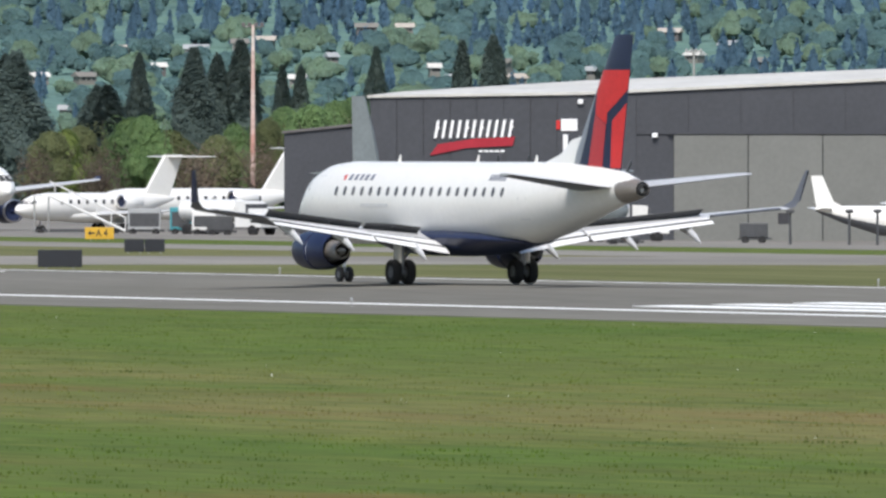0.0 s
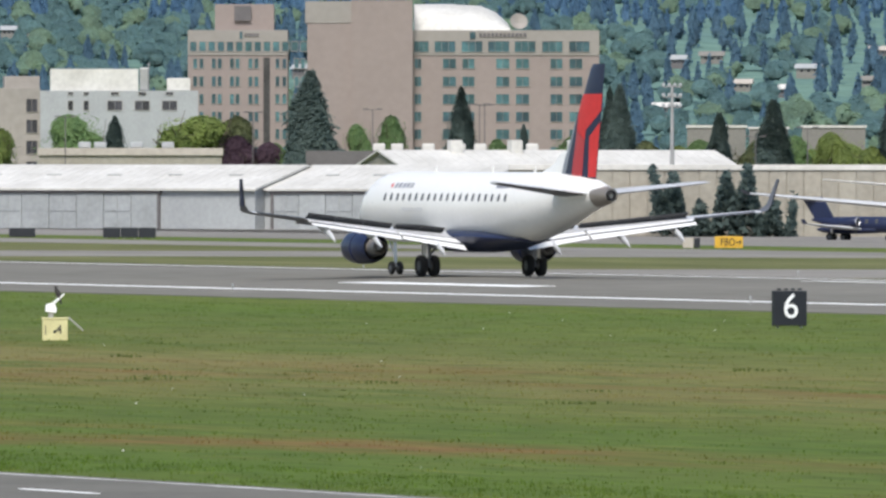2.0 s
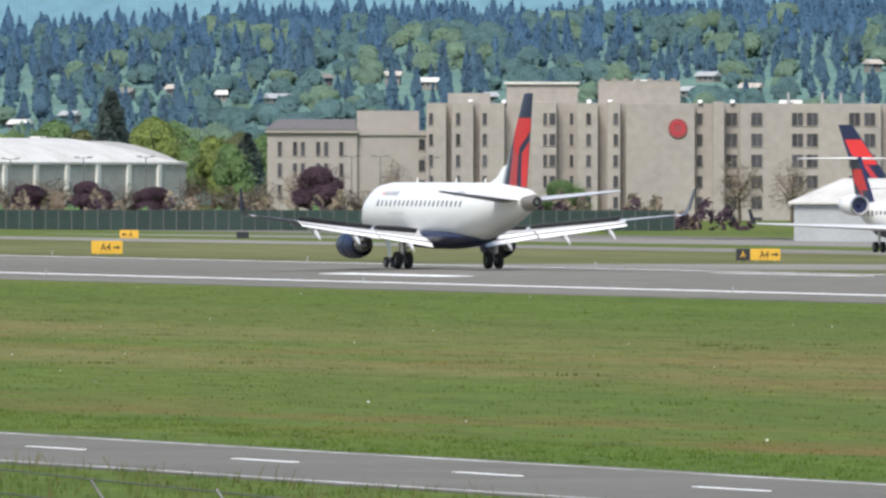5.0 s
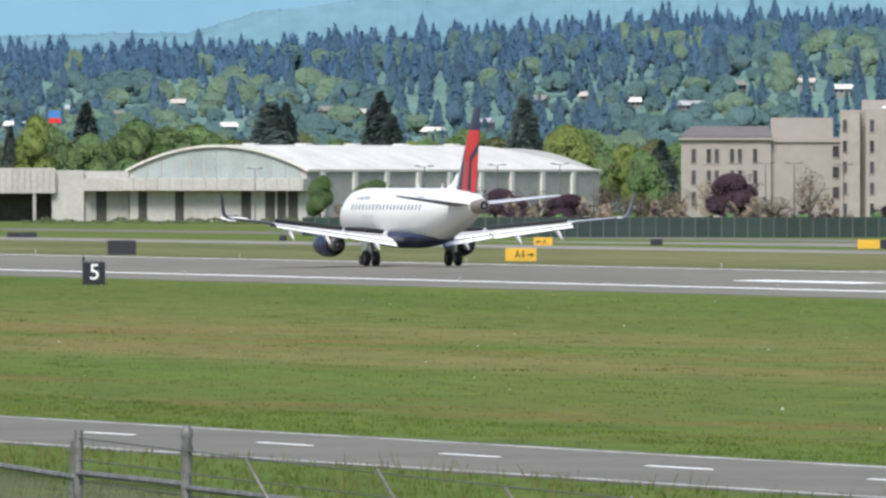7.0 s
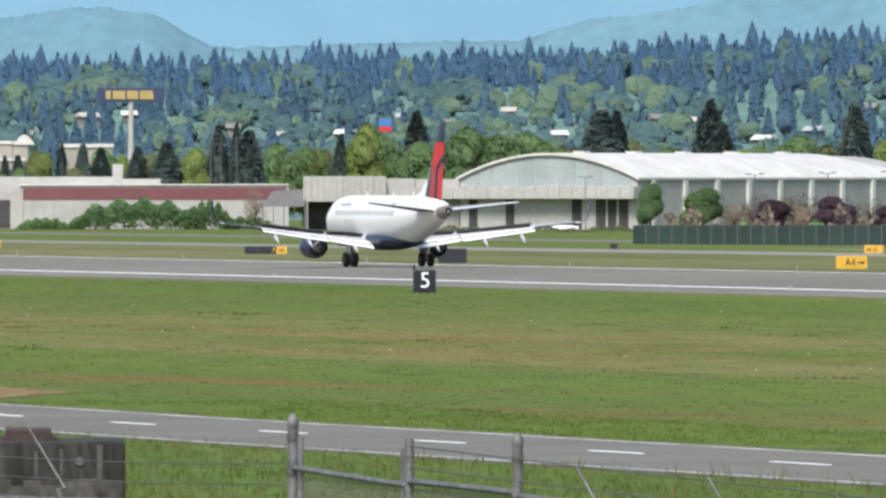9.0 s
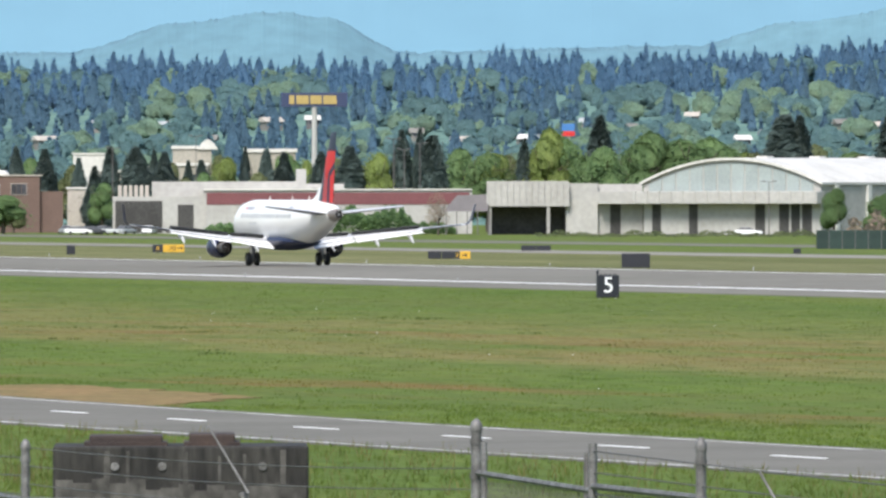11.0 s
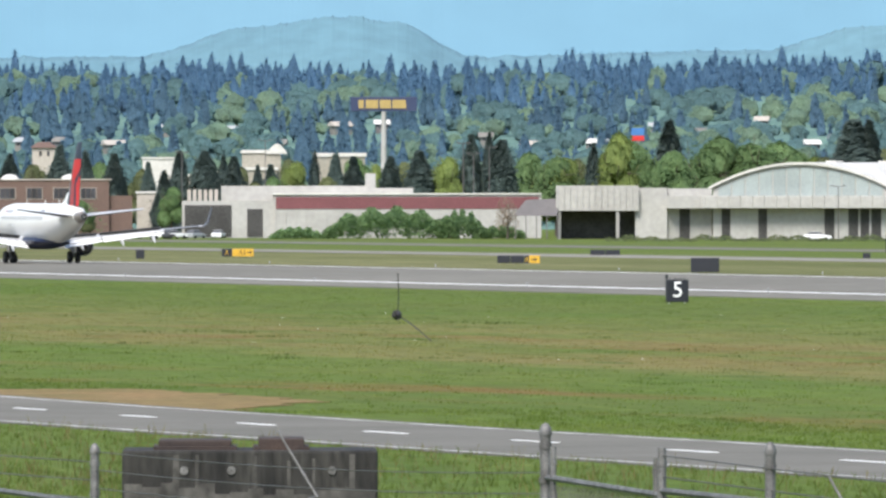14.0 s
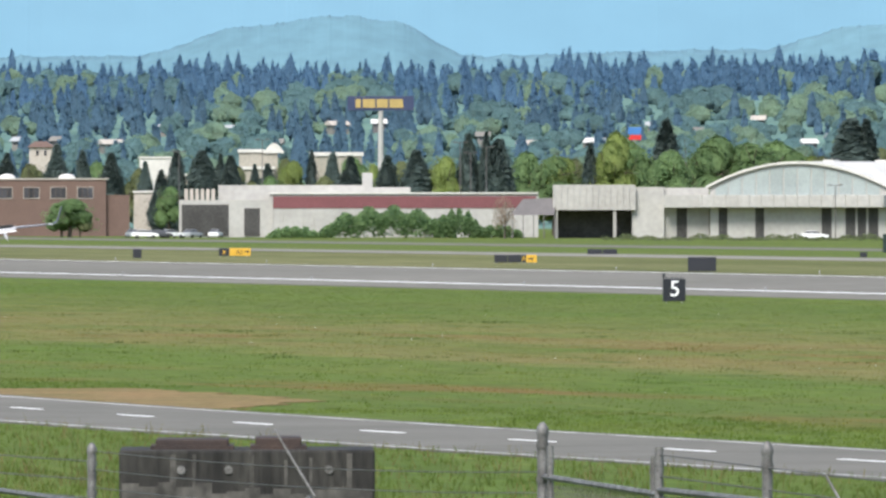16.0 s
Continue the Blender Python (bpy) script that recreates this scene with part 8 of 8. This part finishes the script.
WOODS = (
( ("C", 23.00, 1500, 16.5, 3.1), ("C", 23.35, 1550, 13.4, 2.9), ("C", 23.47, 1600, 16.9, 1.8), ("C", 23.68, 1550, 17.2, 2.6), ("C", 23.77, 1600, 16.9, 2.4), ("C", 23.86, 1600, 18.4, 2.5), ("G", 23.51, 1450, 11.1, 2.7), ("O", 23.13, 1450, 9.4, 2.7), ("R", 23.33, 1430, 7.5, 2.2), ("R", 23.65, 1440, 7.5, 2.5), ("O", 23.98, 1500, 10.9, 2.3), ("C", 24.02, 1700, 16.2, 1.6), ("C", 24.09, 1700, 16.2, 1.6), ("G", 24.15, 1500, 12.4, 3.4), ("G", 24.28, 1550, 13.5, 3.2), ("C", 24.38, 1700, 18.2, 1.7), ("C", 24.71, 1700, 19.1, 1.8), ("C", 24.83, 1700, 19.7, 2.4), ("R", 23.07, 1430, 7.5, 2.2), ("G", 23.85, 1480, 10.3, 2.2) ),
( ("C", 21.38, 1900, 16.4, 1.8), ("C", 21.97, 1800, 14.2, 2.4), ("C", 22.43, 1700, 15.5, 1.8), ("C", 22.54, 1720, 14.9, 1.6), ("C", 22.96, 1650, 17.1, 3.1), ("Y", 22.81, 1600, 9.8, 2.4), ("O", 22.68, 1600, 10.4, 1.8), ("C", 23.31, 1600, 13.5, 3.0), ("C", 21.76, 1900, 12.8, 1.8), ("Y", 21.62, 1900, 9.6, 2.9), ("Y", 22.27, 1900, 9.9, 3.2), ("Y", 22.10, 1900, 9.2, 2.9), ("O", 21.49, 1950, 10.4, 2.6) ),
( ("C", 20.19, 1950, 18.5, 3.3), ("C", 20.77, 2000, 16.6, 2.1), ("G", 20.50, 1950, 14.0, 2.4), ("G", 20.38, 1950, 12.8, 2.2), ("C", 21.38, 2000, 15.5, 2.3), ("O", 19.89, 2000, 14.0, 3.8), ("G", 20.92, 1950, 10.6, 2.2), ("C", 21.01, 1950, 11.4, 1.1), ("G", 21.19, 1950, 11.1, 3.0), ("C", 21.34, 2050, 16.9, 1.6), ("P", 20.04, 1950, 10.1, 3.0) ),
( ("Y", 19.75, 2000, 14.1, 6.4), ("P", 19.91, 1950, 11.1, 3.0), ("G", 19.29, 2050, 14.4, 4.7), ("C", 19.44, 2000, 12.7, 1.9), ("Y", 18.98, 1700, 11.6, 2.9), ("G", 20.07, 1950, 10.0, 2.2) ),
( ("C", 15.83, 2650, 21.8, 3.2), ("Y", 15.98, 2620, 18.2, 6.2), ("Y", 16.23, 2560, 14.5, 3.9), ("P", 16.64, 2000, 8.6, 3.8), ("R", 16.93, 2000, 9.4, 2.3), ("P", 15.52, 2000, 5.8, 3.2), ("P", 15.76, 2000, 6.3, 3.2), ("P", 15.99, 2000, 5.5, 3.4), ("Y", 15.46, 2650, 15.3, 4.5), ("C", 16.36, 2600, 13.7, 3.0), ("G", 16.13, 2620, 12.2, 5.0), ("R", 16.15, 2000, 7.3, 2.3), ("R", 15.88, 2000, 5.9, 2.3), ("R", 15.63, 2000, 5.9, 2.3), ("P", 17.43, 2000, 4.3, 2.7), ("P", 17.25, 2000, 3.9, 2.7), ("G", 17.58, 2010, 6.6, 3.4), ("R", 18.25, 2050, 10.9, 3.1), ("R", 16.80, 2000, 5.0, 3.0), ("R", 18.45, 2000, 9.7, 2.7) ),
( ("G", 13.72, 2600, 15.3, 4.7), ("Y", 13.95, 2650, 20.2, 4.2), ("C", 14.15, 2700, 20.7, 3.6), ("G", 14.17, 2600, 16.3, 4.4), ("G", 14.32, 2650, 19.5, 6.0), ("G", 14.47, 2650, 18.0, 7.0), ("C", 14.86, 2600, 20.2, 4.9), ("G", 15.05, 2200, 8.3, 2.1), ("C", 15.84, 2600, 20.7, 3.4), ("Y", 16.01, 2550, 17.4, 4.8), ("R", 15.54, 2100, 6.2, 2.4), ("R", 15.62, 2100, 6.6, 3.2), ("C", 13.50, 2600, 16.8, 3.0), ("R", 15.36, 2100, 6.2, 3.2), ("O", 15.14, 2650, 15.0, 5.0), ("C", 15.28, 2750, 23.1, 4.2), ("G", 15.47, 2600, 15.3, 3.9), ("O", 14.73, 2600, 15.3, 3.9), ("R", 16.27, 2050, 5.5, 3.1) ),
( ("C", 11.81, 2600, 15.9, 2.5), ("C", 11.91, 2600, 14.9, 2.0), ("C", 12.02, 2600, 14.4, 2.5), ("C", 12.21, 2570, 11.4, 1.9), ("C", 12.37, 2600, 14.9, 3.4), ("C", 12.48, 2600, 13.9, 2.5), ("C", 12.79, 2600, 14.9, 1.3), ("C", 12.87, 2600, 14.4, 2.0), ("C", 12.94, 2600, 13.9, 2.5), ("C", 13.08, 2600, 13.9, 2.5), ("C", 13.19, 2600, 14.9, 3.4), ("Y", 13.30, 2600, 15.4, 3.2), ("C", 13.39, 2600, 17.8, 2.2), ("C", 13.46, 2600, 18.1, 1.8), ("C", 13.52, 2600, 16.8, 2.2) ),
( ("Y", 13.73, 2600, 15.2, 4.4), ("C", 13.86, 2650, 16.5, 2.0), ("C", 14.84, 2600, 19.7, 3.0), ("C", 14.92, 2600, 20.2, 3.0), ("Y", 14.71, 2600, 15.3, 3.0), ("R", 13.53, 2400, 7.5, 1.8), ("Y", 12.71, 2620, 14.5, 3.0), ("C", 12.62, 2600, 12.5, 2.0), ("C", 12.27, 2600, 14.9, 2.2), ("G", 11.86, 2480, 7.1, 4.2), ("O", 12.12, 2650, 13.1, 3.0), ("C", 11.62, 2650, 14.6, 2.5), ("Y", 13.03, 2620, 14.0, 1.8), ("G", 11.83, 2500, 6.2, 2.6), ("O", 11.9, 2510, 5.2, 2.2), ("C", 12.15, 2640, 13.0, 1.6), ("C", 12.44, 2680, 14.5, 1.5), ("C", 12.57, 2620, 12.5, 1.3), ("O", 12.7, 2640, 15.0, 2.6), ("G", 12.33, 2720, 13.0, 2.0) ),
( ("G", 14.55, 2680, 18.5, 6.5), ("G", 14.66, 2660, 16.5, 5.0), ("O", 14.98, 2680, 17.0, 5.0), ("G", 15.1, 2660, 15.5, 5.5), ("C", 15.33, 2640, 18.0, 3.2), ("Y", 15.42, 2640, 15.0, 4.6), ("G", 15.6, 2700, 18.0, 6.0), ("O", 15.72, 2660, 16.0, 4.5), ("G", 16.1, 2680, 17.5, 5.5), ("O", 16.32, 2660, 15.5, 4.8), ("G", 16.42, 2640, 15.0, 5.0) ),
( ("O", 11.72, 2630, 14.0, 3.2), ("G", 11.97, 2660, 14.5, 3.0), ("O", 12.5, 2650, 13.5, 2.2), ("G", 12.95, 2680, 15.5, 3.6), ("O", 13.15, 2660, 14.5, 3.2), ("G", 13.6, 2700, 16.5, 4.4), ("O", 13.8, 2660, 15.0, 4.0), ("G", 14.03, 2700, 18.5, 5.0), ("G", 13.42, 2690, 14.0, 3.4), ("O", 12.56, 2560, 10.5, 2.6), ("G", 12.64, 2580, 11.5, 2.4), ("O", 12.84, 2590, 11.5, 2.8), ("G", 12.24, 2560, 9.5, 2.4), ("O", 12.36, 2600, 11.0, 2.4) ),
( ("O", 23.25, 1480, 10.0, 3.0), ("G", 23.42, 1500, 11.0, 3.0), ("O", 23.6, 1480, 9.6, 2.8), ("O", 23.78, 1470, 9.0, 2.8), ("R", 23.73, 1450, 8.4, 2.4), ("R", 23.92, 1450, 8.0, 2.2), ("G", 24.05, 1520, 12.2, 3.0), ("G", 24.22, 1540, 13.0, 3.2), ("Y", 23.18, 1470, 9.6, 2.4) ),
( ("Y", 22.2, 1880, 11.5, 3.2), ("G", 22.05, 1880, 11.0, 3.0), ("O", 21.9, 1880, 10.5, 3.0), ("Y", 22.36, 1700, 9.4, 2.6), ("G", 22.5, 1700, 9.8, 2.6), ("O", 22.6, 1680, 10.8, 2.8), ("G", 22.74, 1680, 11.0, 2.8), ("O", 22.9, 1620, 10.4, 2.6), ("G", 21.68, 1920, 10.5, 3.0), ("O", 23.05, 1620, 11.5, 2.8) ),
( ("G", 16.3, 2540, 13.0, 3.8), ("O", 16.5, 2560, 12.5, 3.4), ("G", 16.58, 2450, 10.5, 2.6), ("R", 16.42, 2060, 7.0, 2.4), ("R", 16.55, 2060, 7.6, 2.4), ("G", 15.25, 2060, 7.6, 3.2), ("R", 15.45, 2060, 6.4, 2.8) ),
)
_i = 0
for row in WOODS:
    for kind, az, dist, h, r in row:
        plant(kind, az, dist, h, r, _i)
        _i += 1


def shrubs(name, label, kind, az0, az1, d0, d1, h, n, size, seed, sub=0.0):
    """A belt of shrubs as one growth."""
    rng = np.random.default_rng(seed)
    az = np.radians(rng.uniform(az0, az1, n))
    d = rng.uniform(d0, d1, n)
    x, y = d * np.sin(az), d * np.cos(az)
    top = h * (0.55 + 0.3 * np.sin(np.degrees(az) * 21 + seed) + 0.25 * np.sin(np.degrees(az) * 67))
    z = LOW + np.maximum(0.3, top) * rng.uniform(0, 1, n) ** 0.6
    ob = new(name, leaf_mesh(name, np.stack([x, y, z], 1), size, LEAF[kind], rng))
    return tagged(ob, label, "shrubs", kind="stuff")


shrubs("shrubs", "reddish brown budding shrubs along the fence", "R", 15.0, 18.1, 1800, 1815, 4.6, 5000, 0.5, 3)
shrubs("shrubs", "dark purple shrubs along the fence", "P", 15.6, 18.3, 1790, 1800, 3.6, 2200, 0.5, 4)
shrubs("shrubs", "low green shrubs along the fence", "G", 15.2, 17.2, 1775, 1785, 2.8, 3000, 0.45, 5)
shrubs("ivy", "dense dark ivy climbing the concrete wall", "C", 21.5, 22.05, 1338, 1347, 6.4, 6000, 0.4, 8)
shrubs("shrubs", "rough green scrub before the old hangar", "O", 13.9, 15.1, 2280, 2330, 1.0, 3000, 0.22, 9)
for c, w, hh, sd in ((13.08, 0.26, 4.6, 11), (13.35, 0.09, 4.2, 12), (12.72, 0.1, 1.6, 13), (13.5, 0.1, 1.8, 14)):
    rng = np.random.default_rng(sd)
    n = int(34000 * w)
    u = rng.uniform(-1, 1, n)
    az = np.radians(c + u * w)
    dd = rng.uniform(2440, 2462, n)
    zz = LOW + hh * np.sqrt(np.maximum(0.02, 1 - u * u)) * rng.uniform(0, 1, n) ** 0.5 * (1 + 0.15 * np.sin(u * 17))
    tagged(new("bush", leaf_mesh("bush", np.stack([dd * np.sin(az), dd * np.cos(az), zz], 1), 0.34, LEAF["G"], rng)), "rounded overgrown green bush before the shed", "bush")


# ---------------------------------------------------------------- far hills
def hazed_leaf(name, c, second):
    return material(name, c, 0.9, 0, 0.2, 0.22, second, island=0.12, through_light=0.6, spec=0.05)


# Light, bluish leaf colours: the distance haze is painted into them
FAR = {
    "dark": hazed_leaf("hazed_far_conifers", (0.124, 0.214, 0.285), (0.112, 0.198, 0.268)),
    "mid": hazed_leaf("hazed_green_trees", (0.168, 0.282, 0.275), (0.15, 0.256, 0.266)),
    "pale": hazed_leaf("hazed_spring_trees", (0.25, 0.36, 0.25), (0.215, 0.32, 0.25)),
    "blue": hazed_leaf("hazed_ridge_conifers", (0.124, 0.228, 0.34), (0.115, 0.215, 0.325)),
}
SOFT, SOFT_FACES = round_form(6, 4)

_r = random.Random(12)
HOUSES = []  # bearing, distance, width
for i in range(105):
    if i < 70:
        az, el = 18.0 + i * 0.128 + _r.uniform(0, 0.1), 0.44 + 0.3 * noise.noise(Vector((i * 0.21, 2.0, 0))) + _r.uniform(-0.12, 0.12)
    else:
        az, el = 11.2 + (i - 70) * 0.2 + _r.uniform(0, 0.12), 0.5 + 0.14 * noise.noise(Vector((i * 0.3, 6.0, 0))) + _r.uniform(-0.05, 0.05)
    HOUSES.append((az, 2850 + 1300 * max(0.12, el), _r.uniform(2.0, 5.5)))


def cleared(az, d):
    """True where the trees are felled before a house."""
    for a, hd, w in HOUSES:
        if abs(az - a) < 0.035 + math.degrees(w / hd) * 0.55 and hd - 55 < d < hd + 8:
            return True
    return False


def far_woods():
    rng = np.random.default_rng(5)
    pts = {k: [] for k in FAR}
    outs = {k: [] for k in FAR}
    mass = {k: [] for k in FAR}
    d = 2930.0
    while d < 4260:
        k = (d - 2860) / 1400
        step = 5.4 if d < 3900 else 3.4
        az = 11.0
        while az < 27.0:
            az += math.degrees(step / d) * rng.uniform(0.5, 1.6)
            dd = d + rng.uniform(-25, 25)
            if cleared(az, dd):
                continue
            x, y = dd * math.sin(radians(az)), dd * math.cos(radians(az))
            base = np.array([x, y, relief(x, y)])
            patch = 1.2 * noise.noise(Vector((az * 1.9, d * 0.004, 3.0))) + 0.45 * noise.noise(Vector((az * 6, d * 0.02, 7.0)))
            con = patch > 0.40 - 0.85 * k + (0.12 if az > 17 else 0.0)
            if rng.uniform() < 0.1:
                con = not con
            forms = []
            if con:
                h = rng.uniform(5.0, 9.5) * (1 if d < 4000 else 1.15)
                if rng.uniform() < 0.12:
                    h *= 1.3
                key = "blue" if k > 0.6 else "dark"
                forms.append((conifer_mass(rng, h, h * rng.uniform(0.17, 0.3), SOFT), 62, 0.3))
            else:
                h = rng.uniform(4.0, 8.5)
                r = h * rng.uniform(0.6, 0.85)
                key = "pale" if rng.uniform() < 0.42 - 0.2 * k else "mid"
                for q in range(3):
                    a, e = rng.uniform(0, 6.28), rng.uniform(0, 1)
                    c = np.array([r * 0.45 * (1 - 0.7 * e) * math.cos(a), r * 0.45 * (1 - 0.7 * e) * math.sin(a), h * (0.34 + 0.34 * e)])
                    forms.append((SOFT * rng.uniform(0.85, 1.1, (len(SOFT), 1)) * (r * rng.uniform(0.4, 0.6), r * rng.uniform(0.4, 0.6), h * rng.uniform(0.24, 0.34)) + c, 40, 0.26))
            for form, n, loose in forms:
                p, o = shell(rng, form, SOFT_FACES, n, loose)
                pts[key].append(p + base)
                outs[key].append(o)
                mass[key].append(form + base)
        d += 46 if d < 3150 else 34 if d < 3700 else 38
    for key, lab in (("dark", "dark conifer woods on the distant slope"), ("mid", "green broadleaf woods on the distant slope"), ("pale", "yellow-green spring woods on the distant slope"), ("blue", "conifer forest along the ridge, tinted haze blue")):
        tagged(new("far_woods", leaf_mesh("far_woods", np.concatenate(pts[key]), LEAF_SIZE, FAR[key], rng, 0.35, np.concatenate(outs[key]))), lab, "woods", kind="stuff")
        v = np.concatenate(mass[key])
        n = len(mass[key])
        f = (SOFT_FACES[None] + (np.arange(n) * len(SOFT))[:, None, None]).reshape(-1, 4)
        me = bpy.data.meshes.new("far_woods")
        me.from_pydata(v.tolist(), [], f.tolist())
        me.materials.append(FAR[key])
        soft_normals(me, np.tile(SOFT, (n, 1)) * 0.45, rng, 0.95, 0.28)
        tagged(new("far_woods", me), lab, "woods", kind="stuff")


far_woods()


def far_hill(name, label, mat, dist, line, seed):
    """A far sheet behind the ridge, wooded hill and hazy sky alike; line: bearing and height in thousandths of the
    distance.
    """
    bm = B()
    lo, mid, hi, back = [], [], [], []
    n = 5200
    for k in range(n + 1):
        az = line[0][0] + (line[-1][0] - line[0][0]) * k / n
        for (a, e), (b, g) in zip(line, line[1:]):
            if a <= az <= b:
                s = (az - a) / (b - a)
                el = e + (g - e) * s * s * (3 - 2 * s)
                break
        base = el
        el += 0.34 * max(0.0, noise.noise(Vector((az * 60, seed, 11)))) * (0.4 + abs(noise.noise(Vector((az * 150, seed, 12))))) if dist < 4700 else 0.0
        el += 0.16 * noise.noise(Vector((az * 14, seed, 0))) + 0.3 * abs(noise.noise(Vector((az * 45, seed, 4)))) * abs(noise.noise(Vector((az * 95, seed, 8)))) * (1 if el > 6 else 0)
        for row, d, z in ((lo, dist - 90, 20.0), (mid, dist - 8, EYE + (base - 0.35) * dist / 1000), (hi, dist, EYE + el * dist / 1000), (back, dist + 100, 0.0)):
            row.append(bm.verts.new((d * math.sin(radians(az)), d * math.cos(radians(az)), z)))
    for r, s in ((lo, mid), (mid, hi), (hi, back)):
        for k in range(n):
            bm.faces.new((r[k], r[k + 1], s[k + 1], s[k]))
    bmesh.ops.recalc_face_normals(bm, faces=bm.faces[:])
    solid(name, bm, mat, label, "hill", kind="structure", smooth=True)


# The haze over the wooded hill is part of this pale colour
M_hill = material("haze_tinted_hill", (0.115, 0.222, 0.265), 1.0, 0, 0.1, 0.015, (0.104, 0.205, 0.25), fine=10)
# Sheet added above the hill: hazy sky and mountains as one plain colour
M_hazy_sky = material("hazy_sky_blue", (0.13, 0.252, 0.325), 1.0, 0, 0.03, 0.004, (0.122, 0.24, 0.312), fine=10)
far_hill("backdrop", "wooded hill tinted pale blue-green for haze", M_hill, 4600, ((9.0, 8.5), (12.1, 9.2), (12.55, 11.2), (12.9, 11.9), (13.1, 11.5), (13.4, 9.2), (14.5, 9.6), (14.9, 11.2), (15.5, 12.6), (16.3, 13.6), (18.0, 13.2), (29.0, 13.5)), 2.0)
far_hill("backdrop", "plain faint blue sheet for hazy sky and far mountains", M_hazy_sky, 4850, ((9.0, 15.8), (11.5, 16.0), (12.6, 16.0), (14.0, 16.4), (15.0, 16.0), (17.0, 16.6), (29.0, 17.0)), 9.0)




def make_house(m, i, w, d, h):
    t = thing("house", ("hillside house with a light grey roof", "hillside house with a dusty brown roof", "hillside house with a tan roof", "hillside house with a white roof")[i % 4], "house", m, "hillside houses")
    block("wall", t, (M_dusty, M_mans, M_dusty)[i % 3], -w / 2, w / 2, 0, d, -3, h)
    bm = B()
    loft(bm, [[(x, -0.5, h), (x, d / 2, h + 1.1), (x, d + 0.5, h)] for x in (-w / 2 - 0.5, w / 2 + 0.5)])
    part("roof", bm, (M_hang, M_dusty, M_tan, M_roofw)[i % 4], t)
    for k in range(3):
        block("window", t, M_wing, -w / 2 + w * (k + 0.6) / 3.4, -w / 2 + w * (k + 0.6) / 3.4 + 0.7, -0.05, 0.05, h - 0.85, h - 0.25)
    return t


for i, (az, dist, wide) in enumerate(HOUSES):
    x, y = dist * math.sin(radians(az)), dist * math.cos(radians(az))
    make_house(site(az, dist, _r.uniform(-40, 40), relief(x, y) + 1.0), i, wide, 3, _r.uniform(0.8, 1.5))


# ---------------------------------------------------------------- what moves
FLIGHT = (
    (0, 30.0, -60.0, 5.5), (4, -20.0, -40.0, 6.0), (8, -12.0, -15.0, 6.5), (11, 4.0, -12.0, 6.5), (12.6, 13.0, 14.0, 5.6), (13.2, 11.8, 27.0, 5.0),
    (13.5, 10.28, 36.58, 4.94), (13.6, 10.75, 40.6, 4.97), (13.7, 11.68, 46.56, 4.93), (13.8, 12.88, 53.47, 4.95),
    (13.9, 13.74, 58.41, 4.98), (14.0, 14.51, 62.33, 5.15), (14.1, 15.13, 64.24, 5.27), (14.2, 15.68, 65.14, 5.37),
    (14.3, 15.94, 65.08, 5.44), (14.4, 15.87, 64.06, 5.47), (14.5, 15.26, 61.12, 5.42), (14.6, 14.17, 56.24, 5.28),
    (14.7, 13.28, 52.34, 5.14), (14.8, 11.96, 46.49, 4.98), (14.9, 10.64, 40.63, 4.78),
    (15.2, 9.0, 26.0, 4.6), (15.6, 0.0, 18.0, 5.4), (16, -9.0, 8.0, 6.2),
)


BANK = {13.5: 30, 13.6: 45, 13.7: 55, 13.8: 60, 13.9: 64, 14.0: 64, 14.1: 34, 14.2: 12}  # roll in the climbing turn


def motions():
    walk(airliner, [(t, pose(248.62, s, 0.03)) for t, s in ROLL])
    walk(taxi_jet, [(t, pose(372, 1125.2 - 8.0 * t, level(372) + 0.03, 0, 0, 180)) for t in (0, 4, 8, 12, 16)])
    rows = []
    for k, (t, x, y, z) in enumerate(FLIGHT):
        a, b = FLIGHT[max(0, k - 1)], FLIGHT[min(len(FLIGHT) - 1, k + 1)]
        d = Vector((b[1] - a[1], b[2] - a[2], b[3] - a[3]))
        rows.append((t, Matrix.Translation((x, y, z)) @ d.to_track_quat("Y", "Z").to_matrix().to_4x4() @ pose(0, 0, 0, 0, BANK.get(t, 0), 0)))
    walk(swallow, rows)
    for s, wing in zip((-1, 1), swallow_wings):
        walk(wing, [(k * 0.1, pose(s * 0.012, 0.01, 0.008, 0, s * (-22, 20, -26)[k % 3], 0)) for k in range(161)])


motions()
